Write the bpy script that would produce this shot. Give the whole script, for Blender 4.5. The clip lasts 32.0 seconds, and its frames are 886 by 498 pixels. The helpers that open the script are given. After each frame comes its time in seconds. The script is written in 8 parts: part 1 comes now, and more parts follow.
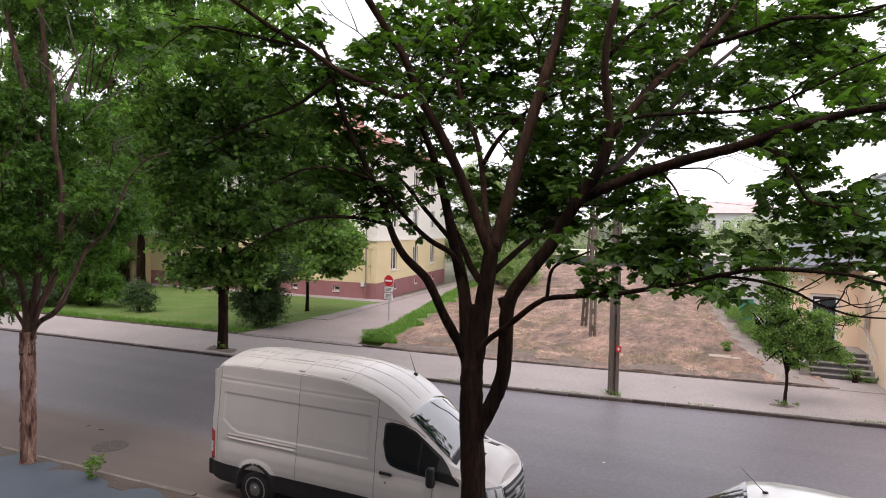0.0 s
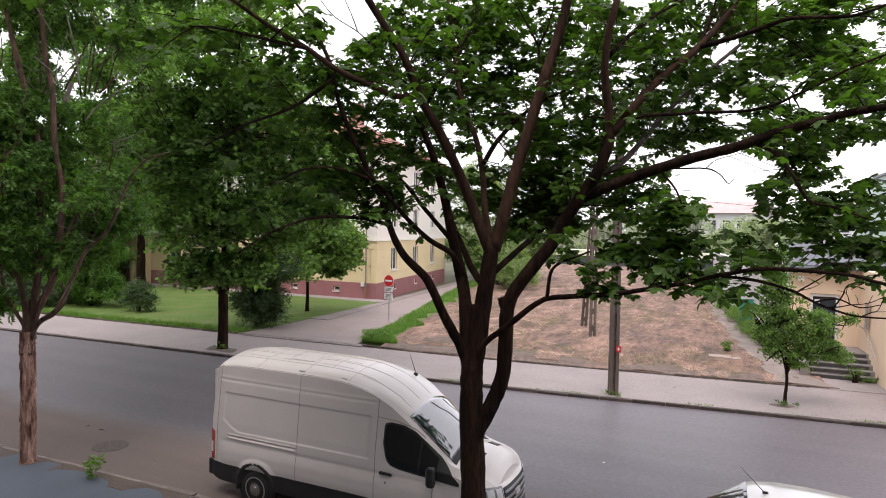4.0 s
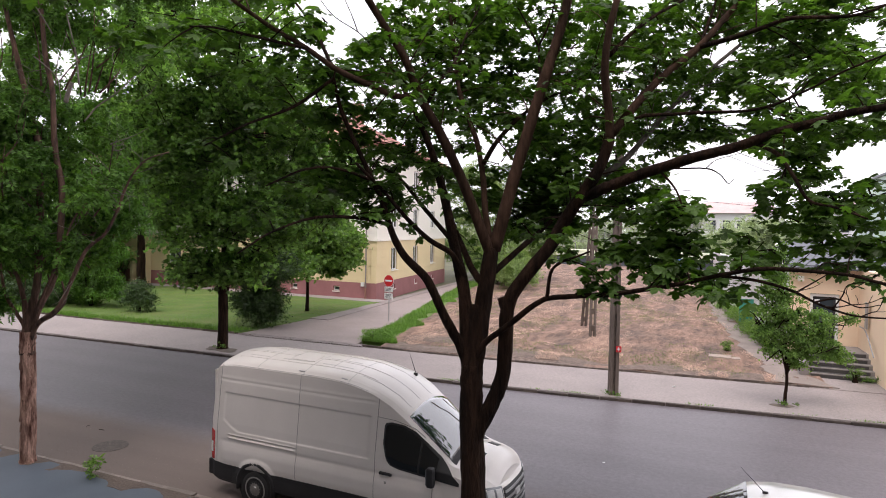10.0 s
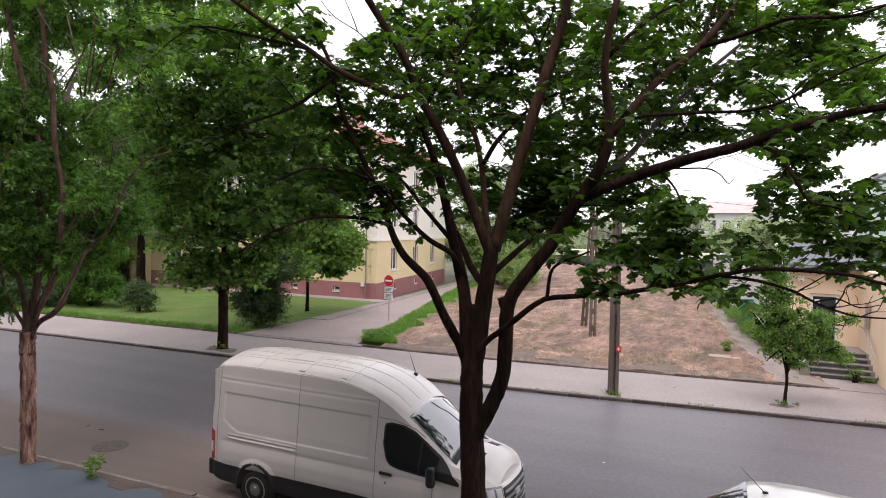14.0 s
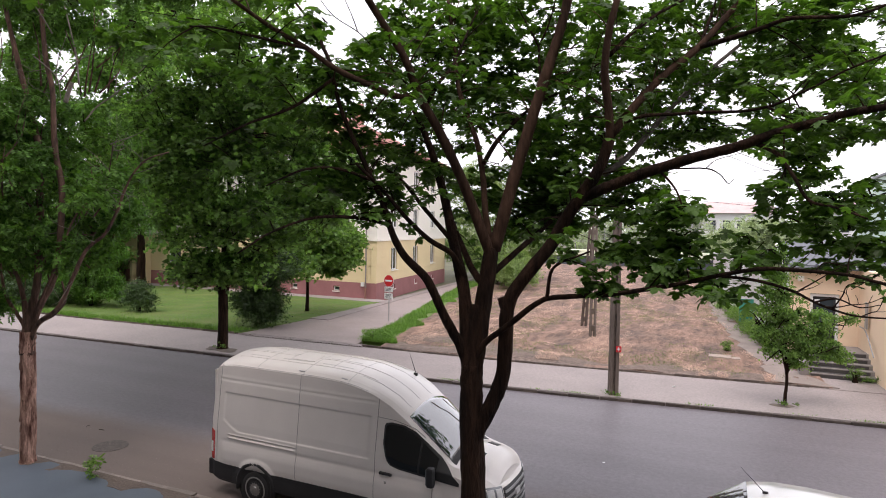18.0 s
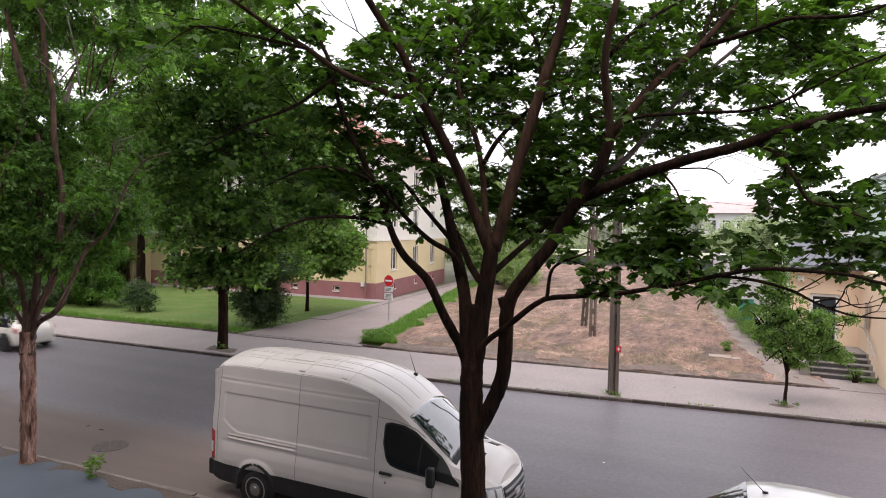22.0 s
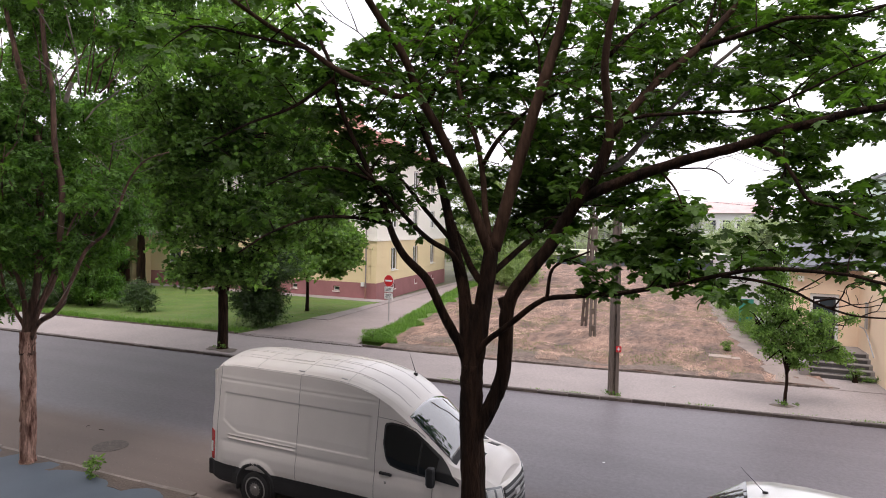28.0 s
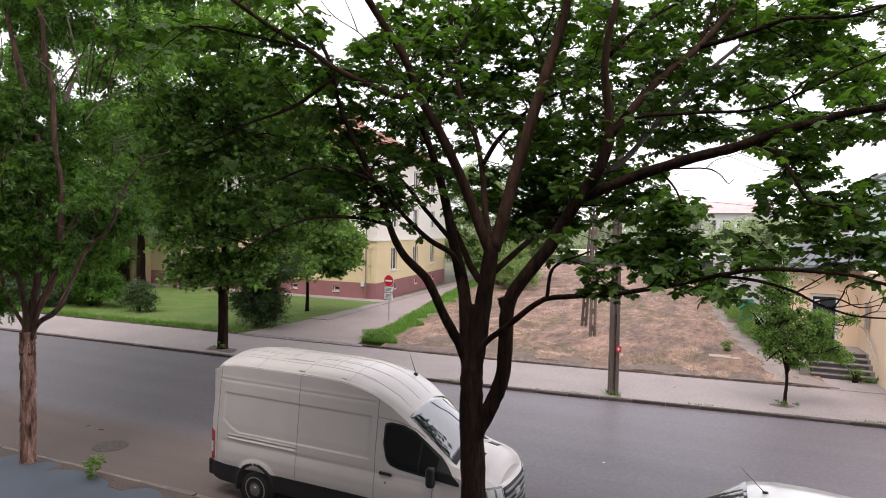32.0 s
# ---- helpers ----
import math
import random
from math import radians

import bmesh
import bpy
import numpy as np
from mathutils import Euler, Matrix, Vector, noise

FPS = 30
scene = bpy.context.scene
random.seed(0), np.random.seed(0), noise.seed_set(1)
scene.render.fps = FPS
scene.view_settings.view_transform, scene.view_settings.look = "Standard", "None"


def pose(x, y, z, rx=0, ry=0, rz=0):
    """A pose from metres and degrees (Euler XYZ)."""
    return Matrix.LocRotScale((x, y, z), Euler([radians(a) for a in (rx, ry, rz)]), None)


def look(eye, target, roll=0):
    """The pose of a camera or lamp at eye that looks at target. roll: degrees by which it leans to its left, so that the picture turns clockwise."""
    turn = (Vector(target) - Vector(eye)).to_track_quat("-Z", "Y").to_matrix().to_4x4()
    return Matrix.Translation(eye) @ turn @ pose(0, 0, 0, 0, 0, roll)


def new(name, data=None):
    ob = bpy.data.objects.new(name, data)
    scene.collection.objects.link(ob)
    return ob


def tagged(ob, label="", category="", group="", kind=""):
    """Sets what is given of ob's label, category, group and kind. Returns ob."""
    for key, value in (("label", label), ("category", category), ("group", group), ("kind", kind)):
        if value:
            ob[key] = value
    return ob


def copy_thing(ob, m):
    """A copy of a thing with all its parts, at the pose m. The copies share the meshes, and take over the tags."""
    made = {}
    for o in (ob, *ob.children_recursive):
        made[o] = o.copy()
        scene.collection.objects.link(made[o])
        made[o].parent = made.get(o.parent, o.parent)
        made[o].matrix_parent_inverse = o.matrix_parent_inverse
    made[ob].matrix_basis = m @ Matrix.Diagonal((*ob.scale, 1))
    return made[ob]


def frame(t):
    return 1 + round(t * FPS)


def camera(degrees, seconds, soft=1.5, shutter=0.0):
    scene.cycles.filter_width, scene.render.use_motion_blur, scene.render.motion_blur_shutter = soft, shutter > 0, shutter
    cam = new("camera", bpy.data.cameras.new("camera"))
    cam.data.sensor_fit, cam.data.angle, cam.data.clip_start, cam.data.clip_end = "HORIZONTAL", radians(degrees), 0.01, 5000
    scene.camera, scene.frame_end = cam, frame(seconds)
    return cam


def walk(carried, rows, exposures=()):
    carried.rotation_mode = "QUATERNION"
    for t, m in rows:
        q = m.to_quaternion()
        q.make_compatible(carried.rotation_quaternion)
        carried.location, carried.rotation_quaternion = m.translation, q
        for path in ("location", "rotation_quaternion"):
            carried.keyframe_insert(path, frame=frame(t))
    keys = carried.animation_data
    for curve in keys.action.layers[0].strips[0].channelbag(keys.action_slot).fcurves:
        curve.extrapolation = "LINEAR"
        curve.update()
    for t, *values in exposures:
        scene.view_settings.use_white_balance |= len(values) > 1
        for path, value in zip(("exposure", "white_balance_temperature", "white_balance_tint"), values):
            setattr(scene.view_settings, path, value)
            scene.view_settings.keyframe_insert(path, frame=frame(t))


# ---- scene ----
# ---- camera ----
cam = camera(70.17, 32.0, soft=1.0, shutter=0.45)
EYE = (0.0, 0.0, 5.44)
AIM = (-math.sin(radians(23.96)) * math.cos(radians(1.96)), math.cos(radians(23.96)) * math.cos(radians(1.96)), -math.sin(radians(1.96)))
VIEW = look(EYE, tuple(e + 20 * a for e, a in zip(EYE, AIM)), 1.08)
walk(cam, [(0.0, VIEW), (32.0, VIEW)], exposures=[(0.0, 1.02, 6550, 19), (32.0, 1.02, 6550, 19)])

# ---- light: an overcast noon, a broad soft sun behind thin cloud ----
SUN_HEIGHT, SUN_TURN = 68.0, 170.0
world = bpy.data.worlds.new("overcast_sky")
scene.world = world
world.use_nodes = True
wn, wl = world.node_tree.nodes, world.node_tree.links
sky = wn.new("ShaderNodeTexSky")
sky.sky_type, sky.sun_disc = "NISHITA", False
sky.sun_elevation, sky.sun_rotation = radians(SUN_HEIGHT), radians(SUN_TURN)
sky.air_density, sky.dust_density, sky.ozone_density = 1.0, 4.0, 1.0
cloud = wn.new("ShaderNodeMixRGB")
cloud.inputs[0].default_value = 0.82
cloud.inputs[2].default_value = (9.3, 9.5, 9.7, 1)
wl.new(sky.outputs[0], cloud.inputs[1])
wl.new(cloud.outputs[0], wn["Background"].inputs[0])
wn["Background"].inputs[1].default_value = 0.1

sun = new("sun", bpy.data.lights.new("sun", "SUN"))
sun.data.energy, sun.data.angle, sun.data.color = 0.9, radians(35), (1.0, 0.96, 0.9)
sun.matrix_world = look((40 * math.sin(radians(SUN_TURN)) * math.cos(radians(SUN_HEIGHT)), 40 * math.cos(radians(SUN_TURN)) * math.cos(radians(SUN_HEIGHT)), 40 * math.sin(radians(SUN_HEIGHT))), (0, 0, 0))


# ---- materials ----
def surf(name, base, rough=0.7, var=0.25, scale=1.2, fine=30.0, bump=0.25, depth=0.01, metal=0.0, stretch=(1, 1, 1), second=None, island=0.0, random_ob=0.0, coat=0.0, through_light=0.0, spec=0.5, mid=0.0):
    """A surface with colour change at two scales, relief and, where asked for, change from piece to piece."""
    m = bpy.data.materials.new(name)
    m.use_nodes = True
    n, l = m.node_tree.nodes, m.node_tree.links
    b = n["Principled BSDF"]
    b.inputs["Roughness"].default_value, b.inputs["Metallic"].default_value = rough, metal
    b.inputs["Specular IOR Level"].default_value = spec
    b.inputs["Coat Weight"].default_value = coat
    co, mp = n.new("ShaderNodeTexCoord"), n.new("ShaderNodeMapping")
    mp.inputs["Scale"].default_value = stretch
    l.new(co.outputs["Object"], mp.inputs[0])
    big, small = n.new("ShaderNodeTexNoise"), n.new("ShaderNodeTexNoise")
    for t, s, d in ((big, scale, 5), (small, fine, 4)):
        t.inputs["Scale"].default_value, t.inputs["Detail"].default_value, t.inputs["Roughness"].default_value = s, d, 0.62
        l.new(mp.outputs[0], t.inputs[0])
    r1, r2 = n.new("ShaderNodeValToRGB"), n.new("ShaderNodeValToRGB")
    other = second or tuple(c * (1 - var) for c in base)
    r1.color_ramp.elements[0].position, r1.color_ramp.elements[1].position = 0.33, 0.67
    r1.color_ramp.elements[0].color, r1.color_ramp.elements[1].color = (*other, 1), (*base, 1)
    lo = 1 - var * 0.9
    r2.color_ramp.elements[0].position, r2.color_ramp.elements[1].position = 0.3, 0.7
    r2.color_ramp.elements[0].color, r2.color_ramp.elements[1].color = (lo, lo, lo, 1), (1, 1, 1, 1)
    l.new(big.outputs[0], r1.inputs[0])
    l.new(small.outputs[0], r2.inputs[0])
    mul = n.new("ShaderNodeMixRGB")
    mul.blend_type, mul.inputs[0].default_value = "MULTIPLY", 1.0
    l.new(r1.outputs[0], mul.inputs[1])
    l.new(r2.outputs[0], mul.inputs[2])
    out = mul.outputs[0]
    if mid:
        mn, mr, mm = n.new("ShaderNodeTexNoise"), n.new("ShaderNodeValToRGB"), n.new("ShaderNodeMixRGB")
        mn.inputs["Scale"].default_value, mn.inputs["Detail"].default_value, mn.inputs["Roughness"].default_value = mid, 6, 0.7
        l.new(mp.outputs[0], mn.inputs[0])
        mr.color_ramp.elements[0].position, mr.color_ramp.elements[1].position = 0.36, 0.6
        k = 1 - var * 1.1
        mr.color_ramp.elements[0].color, mr.color_ramp.elements[1].color = (k, k, k, 1), (1, 1, 1, 1)
        l.new(mn.outputs[0], mr.inputs[0])
        mm.blend_type, mm.inputs[0].default_value = "MULTIPLY", 1.0
        l.new(out, mm.inputs[1])
        l.new(mr.outputs[0], mm.inputs[2])
        out = mm.outputs[0]
    if island or random_ob:
        src = n.new("ShaderNodeNewGeometry").outputs["Random Per Island"] if island else n.new("ShaderNodeObjectInfo").outputs["Random"]
        k = island or random_ob
        rr = n.new("ShaderNodeMapRange")
        rr.inputs[3].default_value, rr.inputs[4].default_value = 1 - k, 1 + k
        l.new(src, rr.inputs[0])
        hs = n.new("ShaderNodeHueSaturation")
        l.new(rr.outputs[0], hs.inputs["Value"])
        l.new(out, hs.inputs["Color"])
        out = hs.outputs[0]
    l.new(out, b.inputs["Base Color"])
    if bump:
        bp = n.new("ShaderNodeBump")
        bp.inputs["Strength"].default_value, bp.inputs["Distance"].default_value = bump, depth
        l.new(small.outputs[0], bp.inputs["Height"])
        l.new(bp.outputs[0], b.inputs["Normal"])
    if through_light:
        tr, mx = n.new("ShaderNodeBsdfTranslucent"), n.new("ShaderNodeMixShader")
        mx.inputs[0].default_value = through_light
        warm = n.new("ShaderNodeMixRGB")
        warm.blend_type, warm.inputs[0].default_value, warm.inputs[2].default_value = "MULTIPLY", 1.0, (1.45, 1.65, 0.65, 1)
        l.new(out, warm.inputs[1])
        l.new(warm.outputs[0], tr.inputs[0])
        l.new(b.outputs[0], mx.inputs[1])
        l.new(tr.outputs[0], mx.inputs[2])
        l.new(mx.outputs[0], n["Material Output"].inputs[0])
    return m


def glass(name, tint, rough=0.05, ior=1.5, coat=0.6):
    m = bpy.data.materials.new(name)
    m.use_nodes = True
    b = m.node_tree.nodes["Principled BSDF"]
    b.inputs["Base Color"].default_value = (*tint, 1)
    b.inputs["Roughness"].default_value, b.inputs["Specular IOR Level"].default_value = rough, 0.5
    b.inputs["IOR"].default_value = ior
    b.inputs["Coat Weight"].default_value = coat
    return m


def glow(name, colour, power):
    m = bpy.data.materials.new(name)
    m.use_nodes = True
    b = m.node_tree.nodes["Principled BSDF"]
    b.inputs["Base Color"].default_value = (*colour, 1)
    b.inputs["Emission Color"].default_value, b.inputs["Emission Strength"].default_value = (*colour, 1), power
    return m


def asphalt_road():
    """Old grey asphalt, dusted brown along the parking side."""
    m = surf("road_asphalt", (0.168, 0.152, 0.166), 0.52, 0.24, 0.3, 40, 0.5, 0.006, mid=9.0, second=(0.15, 0.135, 0.148))
    n, l = m.node_tree.nodes, m.node_tree.links
    b = n["Principled BSDF"]
    link = b.inputs["Base Color"].links[0]
    plain = link.from_socket
    co, sp = n.new("ShaderNodeTexCoord"), n.new("ShaderNodeSeparateXYZ")
    l.new(co.outputs["Object"], sp.inputs[0])
    nz = n.new("ShaderNodeTexNoise")
    nz.inputs["Scale"].default_value, nz.inputs["Detail"].default_value = 0.35, 6
    l.new(co.outputs["Object"], nz.inputs[0])
    ad = n.new("ShaderNodeMath")
    ad.operation = "MULTIPLY_ADD"
    ad.inputs[1].default_value = 2.6
    l.new(nz.outputs[0], ad.inputs[0])
    l.new(sp.outputs["Y"], ad.inputs[2])
    rng = n.new("ShaderNodeMapRange")
    rng.interpolation_type = "SMOOTHSTEP"
    rng.inputs[1].default_value, rng.inputs[2].default_value = 12.6, 14.2
    rng.inputs[3].default_value, rng.inputs[4].default_value = 0.85, 0.0
    l.new(ad.outputs[0], rng.inputs[0])
    mx = n.new("ShaderNodeMixRGB")
    mx.inputs[2].default_value = (0.153, 0.119, 0.1, 1)
    l.new(rng.outputs[0], mx.inputs[0])
    l.new(plain, mx.inputs[1])
    l.new(mx.outputs[0], b.inputs["Base Color"])
    # the dust is dull, the bare asphalt worn smooth
    dull = n.new("ShaderNodeMapRange")
    dull.inputs[2].default_value, dull.inputs[3].default_value, dull.inputs[4].default_value = 0.85, 0.52, 0.9
    l.new(rng.outputs[0], dull.inputs[0])
    l.new(dull.outputs[0], b.inputs["Roughness"])
    # long faint wheel-worn bands
    wv = n.new("ShaderNodeTexNoise")
    wv.inputs["Scale"].default_value, wv.inputs["Detail"].default_value = 1.0, 3
    mp = n.new("ShaderNodeMapping")
    mp.inputs["Scale"].default_value = (0.05, 1.1, 1)
    l.new(co.outputs["Object"], mp.inputs[0])
    l.new(mp.outputs[0], wv.inputs[0])
    r = n.new("ShaderNodeMapRange")
    r.inputs[1].default_value, r.inputs[2].default_value, r.inputs[3].default_value, r.inputs[4].default_value = 0.35, 0.65, 0.93, 1.05
    l.new(wv.outputs[0], r.inputs[0])
    hs = n.new("ShaderNodeHueSaturation")
    l.new(r.outputs[0], hs.inputs["Value"])
    l.new(mx.outputs[0], hs.inputs["Color"])
    l.new(hs.outputs[0], b.inputs["Base Color"])
    return m


M_ROAD = asphalt_road()
M_GROUND = surf("waste_ground", (0.13, 0.13, 0.07), 0.9, 0.4, 0.15, 6, 0.4, 0.03)
M_WALK = surf("pavement_asphalt", (0.365, 0.315, 0.305), 0.85, 0.2, 0.5, 34, 0.6, 0.01, mid=11.0, second=(0.31, 0.272, 0.262))
M_NEARWALK = surf("near_pavement", (0.085, 0.108, 0.135), 0.75, 0.14, 0.9, 60, 0.3, 0.004)
M_KERB = surf("kerb_concrete", (0.15, 0.118, 0.1), 0.92, 0.45, 2.5, 40, 0.7, 0.01, random_ob=0.25, second=(0.06, 0.048, 0.042), mid=8.0)
M_EDGING = surf("worn_edging", (0.27, 0.215, 0.185), 0.92, 0.4, 4, 40, 0.6, 0.01, random_ob=0.25, mid=9.0)
M_NEARKERB = surf("chipped_kerb", (0.33, 0.28, 0.245), 0.9, 0.35, 3, 40, 0.6, 0.01, random_ob=0.25)
M_DRIVE = surf("driveway_asphalt", (0.33, 0.275, 0.262), 0.85, 0.16, 0.4, 34, 0.3, 0.006, mid=11.0, second=(0.275, 0.226, 0.213))
M_FOOTWAY = surf("footway_concrete", (0.285, 0.244, 0.234), 0.88, 0.2, 0.6, 40, 0.4, 0.006)
M_SOIL = surf("bare_soil", (0.13, 0.1, 0.082), 0.95, 0.4, 0.9, 22, 0.8, 0.03, second=(0.13, 0.1, 0.08))
M_PITSOIL = surf("pit_soil", (0.2, 0.162, 0.135), 0.95, 0.4, 3, 30, 0.8, 0.02)
M_PLOT = surf("dry_cut_plot", (0.46, 0.285, 0.21), 0.95, 0.5, 0.8, 24, 0.9, 0.05, stretch=(1, 0.35, 1), second=(0.18, 0.125, 0.1), mid=4.0)
M_MARGIN = surf("margin_soil", (0.3, 0.225, 0.185), 0.95, 0.45, 2.2, 30, 0.8, 0.03, second=(0.2, 0.15, 0.125), mid=9.0)
M_PATH = surf("trodden_path", (0.29, 0.243, 0.217), 0.95, 0.2, 1.5, 25, 0.6, 0.02)
M_DUST = surf("dusty_iron", (0.155, 0.13, 0.113), 0.9, 0.4, 9, 30, 0.5, 0.006)
M_STRAW = surf("dry_straw", (0.68, 0.46, 0.345), 0.9, 0.2, 2, 30, 0, island=0.45)
M_LAWN = surf("lawn_turf", (0.08, 0.172, 0.023), 0.9, 0.3, 0.5, 12, 0.35, 0.03, second=(0.15, 0.19, 0.05))
M_BLADE = surf("grass_blade", (0.15, 0.29, 0.055), 0.7, 0.2, 0.6, 20, 0, island=0.4, through_light=0.35)
M_LAWNBLADE = surf("mown_blade", (0.125, 0.26, 0.038), 0.7, 0.2, 0.4, 20, 0, second=(0.17, 0.24, 0.06), island=0.15, through_light=0.3)
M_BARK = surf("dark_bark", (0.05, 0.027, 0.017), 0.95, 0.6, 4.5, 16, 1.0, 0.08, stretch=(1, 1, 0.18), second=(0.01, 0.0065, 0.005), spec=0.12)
# Upper limbs: younger, redder bark, with the stronger light up there in its colour.
M_BARKUP = surf("lit_young_bark", (0.1, 0.056, 0.037), 0.9, 0.5, 5, 18, 0.8, 0.03, stretch=(1, 1, 0.25), second=(0.035, 0.019, 0.012), spec=0.15)
M_BARKRED = surf("flaking_bark", (0.76, 0.48, 0.38), 0.95, 0.4, 6.5, 20, 1.0, 0.06, stretch=(1, 1, 0.22), second=(0.12, 0.04, 0.028), spec=0.15, mid=13.0)
M_BARKDARK = surf("red_brown_bark", (0.26, 0.145, 0.105), 0.95, 0.5, 7.0, 20, 1.0, 0.03, stretch=(1, 1, 0.2), second=(0.045, 0.027, 0.02))
M_BARKPLATE = surf("bark_plate", (0.26, 0.14, 0.1), 0.95, 0.5, 9.0, 20, 1.0, 0.03, stretch=(1, 1, 0.2), second=(0.1, 0.05, 0.035))
M_BARKGREY = surf("grey_bark", (0.14, 0.115, 0.1), 0.95, 0.4, 4, 26, 1.0, 0.02, stretch=(1, 1, 0.3))
M_GRIT = surf("grit", (0.27, 0.225, 0.19), 0.95, 0.3, 4, 30, 0, island=0.4)
M_PALEBLADE = surf("pale_regrowth", (0.16, 0.21, 0.07), 0.8, 0.2, 0.6, 20, 0, island=0.3, through_light=0.3)
M_DEAD = surf("dead_twig", (0.26, 0.22, 0.19), 0.95, 0.3, 4, 30, 0.4, 0.005)
M_LEAF = surf("maple_leaf", (0.078, 0.156, 0.025), 0.5, 0.3, 0.6, 14, 0, second=(0.042, 0.092, 0.016), island=0.42, through_light=0.45, spec=0.3)
M_LEAFDARK = surf("shade_leaf", (0.19, 0.32, 0.1), 0.38, 0.3, 0.5, 14, 0, second=(0.11, 0.2, 0.062), island=0.62, through_light=0.55, spec=0.4)
# Dark species green, with the shade of the trees above put into it.
M_LEAFLILAC = surf("shaded_lilac_leaf", (0.075, 0.13, 0.048), 0.45, 0.3, 0.8, 14, 0, second=(0.04, 0.075, 0.028), island=0.45, through_light=0.3, spec=0.35)
M_LEAFASH = surf("ash_leaf", (0.125, 0.24, 0.055), 0.42, 0.3, 0.5, 14, 0, second=(0.075, 0.16, 0.04), island=0.5, through_light=0.45, spec=0.2)
M_LEAFYOUNG = surf("young_leaf", (0.19, 0.3, 0.09), 0.5, 0.3, 1.2, 14, 0, second=(0.1, 0.19, 0.05), island=0.4, through_light=0.5, spec=0.35)
# Thicket green, paled a little to take in distance haze.
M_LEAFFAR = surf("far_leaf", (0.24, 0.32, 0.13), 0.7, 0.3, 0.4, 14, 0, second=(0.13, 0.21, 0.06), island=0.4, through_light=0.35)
# Leaf green with distance haze mixed into the colour.
M_LEAFHAZE = surf("haze_paled_leaf", (0.4, 0.46, 0.32), 0.8, 0.3, 0.4, 14, 0, second=(0.27, 0.34, 0.2), island=0.3, through_light=0.3)
M_PLINTH = surf("maroon_plinth", (0.35, 0.15, 0.15), 0.85, 0.15, 0.8, 30, 0.3, 0.005)
M_YELLOW = surf("yellow_render", (0.74, 0.6, 0.36), 0.85, 0.07, 0.5, 40, 0.3, 0.004)
M_CREAM = surf("cream_render", (0.8, 0.76, 0.68), 0.85, 0.05, 0.5, 40, 0.3, 0.004)
M_REARWALL = surf("brown_render", (0.3, 0.22, 0.17), 0.9, 0.15, 0.6, 30, 0.3, 0.004)
M_REDTILE = surf("red_roof_tile", (0.5, 0.24, 0.18), 0.8, 0.3, 1.5, 30, 0.6, 0.02, random_ob=0.2)
M_WHITE = surf("white_plastic", (0.78, 0.78, 0.77), 0.5, 0.05, 2, 30, 0)
M_PEACH = surf("peach_render", (0.88, 0.68, 0.49), 0.85, 0.07, 0.6, 40, 0.3, 0.004)
M_GREYWALL = surf("grey_render", (0.62, 0.61, 0.6), 0.9, 0.15, 0.5, 24, 0.4, 0.006)
M_FACADE = surf("facade_render", (0.3, 0.265, 0.235), 0.9, 0.15, 0.5, 24, 0.4, 0.006)
M_ROOFGREY = surf("grey_metal_roof", (0.16, 0.17, 0.19), 0.55, 0.15, 0.8, 20, 0.2, 0.004, metal=0.3)
M_GREENBLD = surf("pale_green_render", (0.5, 0.62, 0.56), 0.85, 0.06, 0.4, 30, 0.2, 0.004)
M_STEP = surf("dark_step_stone", (0.075, 0.07, 0.07), 0.6, 0.3, 3, 40, 0.3, 0.004)
M_STEPRISER = surf("pale_step_stone", (0.3, 0.275, 0.26), 0.8, 0.2, 3, 40, 0.3, 0.004)
M_CONCRETE = surf("weathered_concrete", (0.165, 0.128, 0.107), 0.9, 0.3, 2, 30, 0.6, 0.008, stretch=(1, 1, 0.3))
M_SLAB = surf("concrete_slab", (0.4, 0.33, 0.28), 0.9, 0.2, 2, 30, 0.5, 0.008)
M_GALV = surf("galvanised_steel", (0.45, 0.45, 0.45), 0.45, 0.15, 4, 40, 0.1, 0.002, metal=0.7)
M_SIGNRED = surf("sign_red", (0.62, 0.025, 0.03), 0.4, 0.08, 4, 40, 0)
M_SIGNWHITE = surf("sign_white", (0.75, 0.75, 0.75), 0.45, 0.06, 4, 40, 0)
M_INK = surf("dark_ink", (0.12, 0.12, 0.13), 0.6, 0.1, 4, 40, 0)
M_VAN = surf("white_van_paint", (0.755, 0.712, 0.678), 0.32, 0.07, 1.1, 60, 0.04, 0.002, coat=0.5)
# Van paint greyed to draw the shade of the roof's folds and grooves.
M_FOLDSHADE = surf("fold_shade", (0.5, 0.48, 0.465), 0.5, 0.06, 3, 30, 0)
M_SEAM = surf("panel_gap", (0.3, 0.29, 0.28), 0.8, 0.1, 3, 30, 0)
M_BLACKPLASTIC = surf("black_plastic", (0.022, 0.022, 0.024), 0.6, 0.25, 5, 60, 0.2, 0.002)
M_RUBBER = surf("tyre_rubber", (0.02, 0.02, 0.021), 0.85, 0.3, 6, 50, 0.3, 0.003)
M_RIM = surf("silver_rim", (0.75, 0.75, 0.75), 0.35, 0.2, 5, 40, 0.1, 0.002, metal=0.15)
M_STEELRIM = surf("dark_steel_rim", (0.3, 0.29, 0.28), 0.5, 0.2, 5, 40, 0.1, 0.002, metal=0.2)
M_RED = surf("red_car_paint", (0.42, 0.004, 0.011), 0.28, 0.06, 1.5, 50, 0.02, 0.001, coat=0.3, spec=0.35)
M_BLACK = surf("black_car_paint", (0.007, 0.008, 0.016), 0.25, 0.1, 1.5, 50, 0.02, 0.001, coat=0.4)
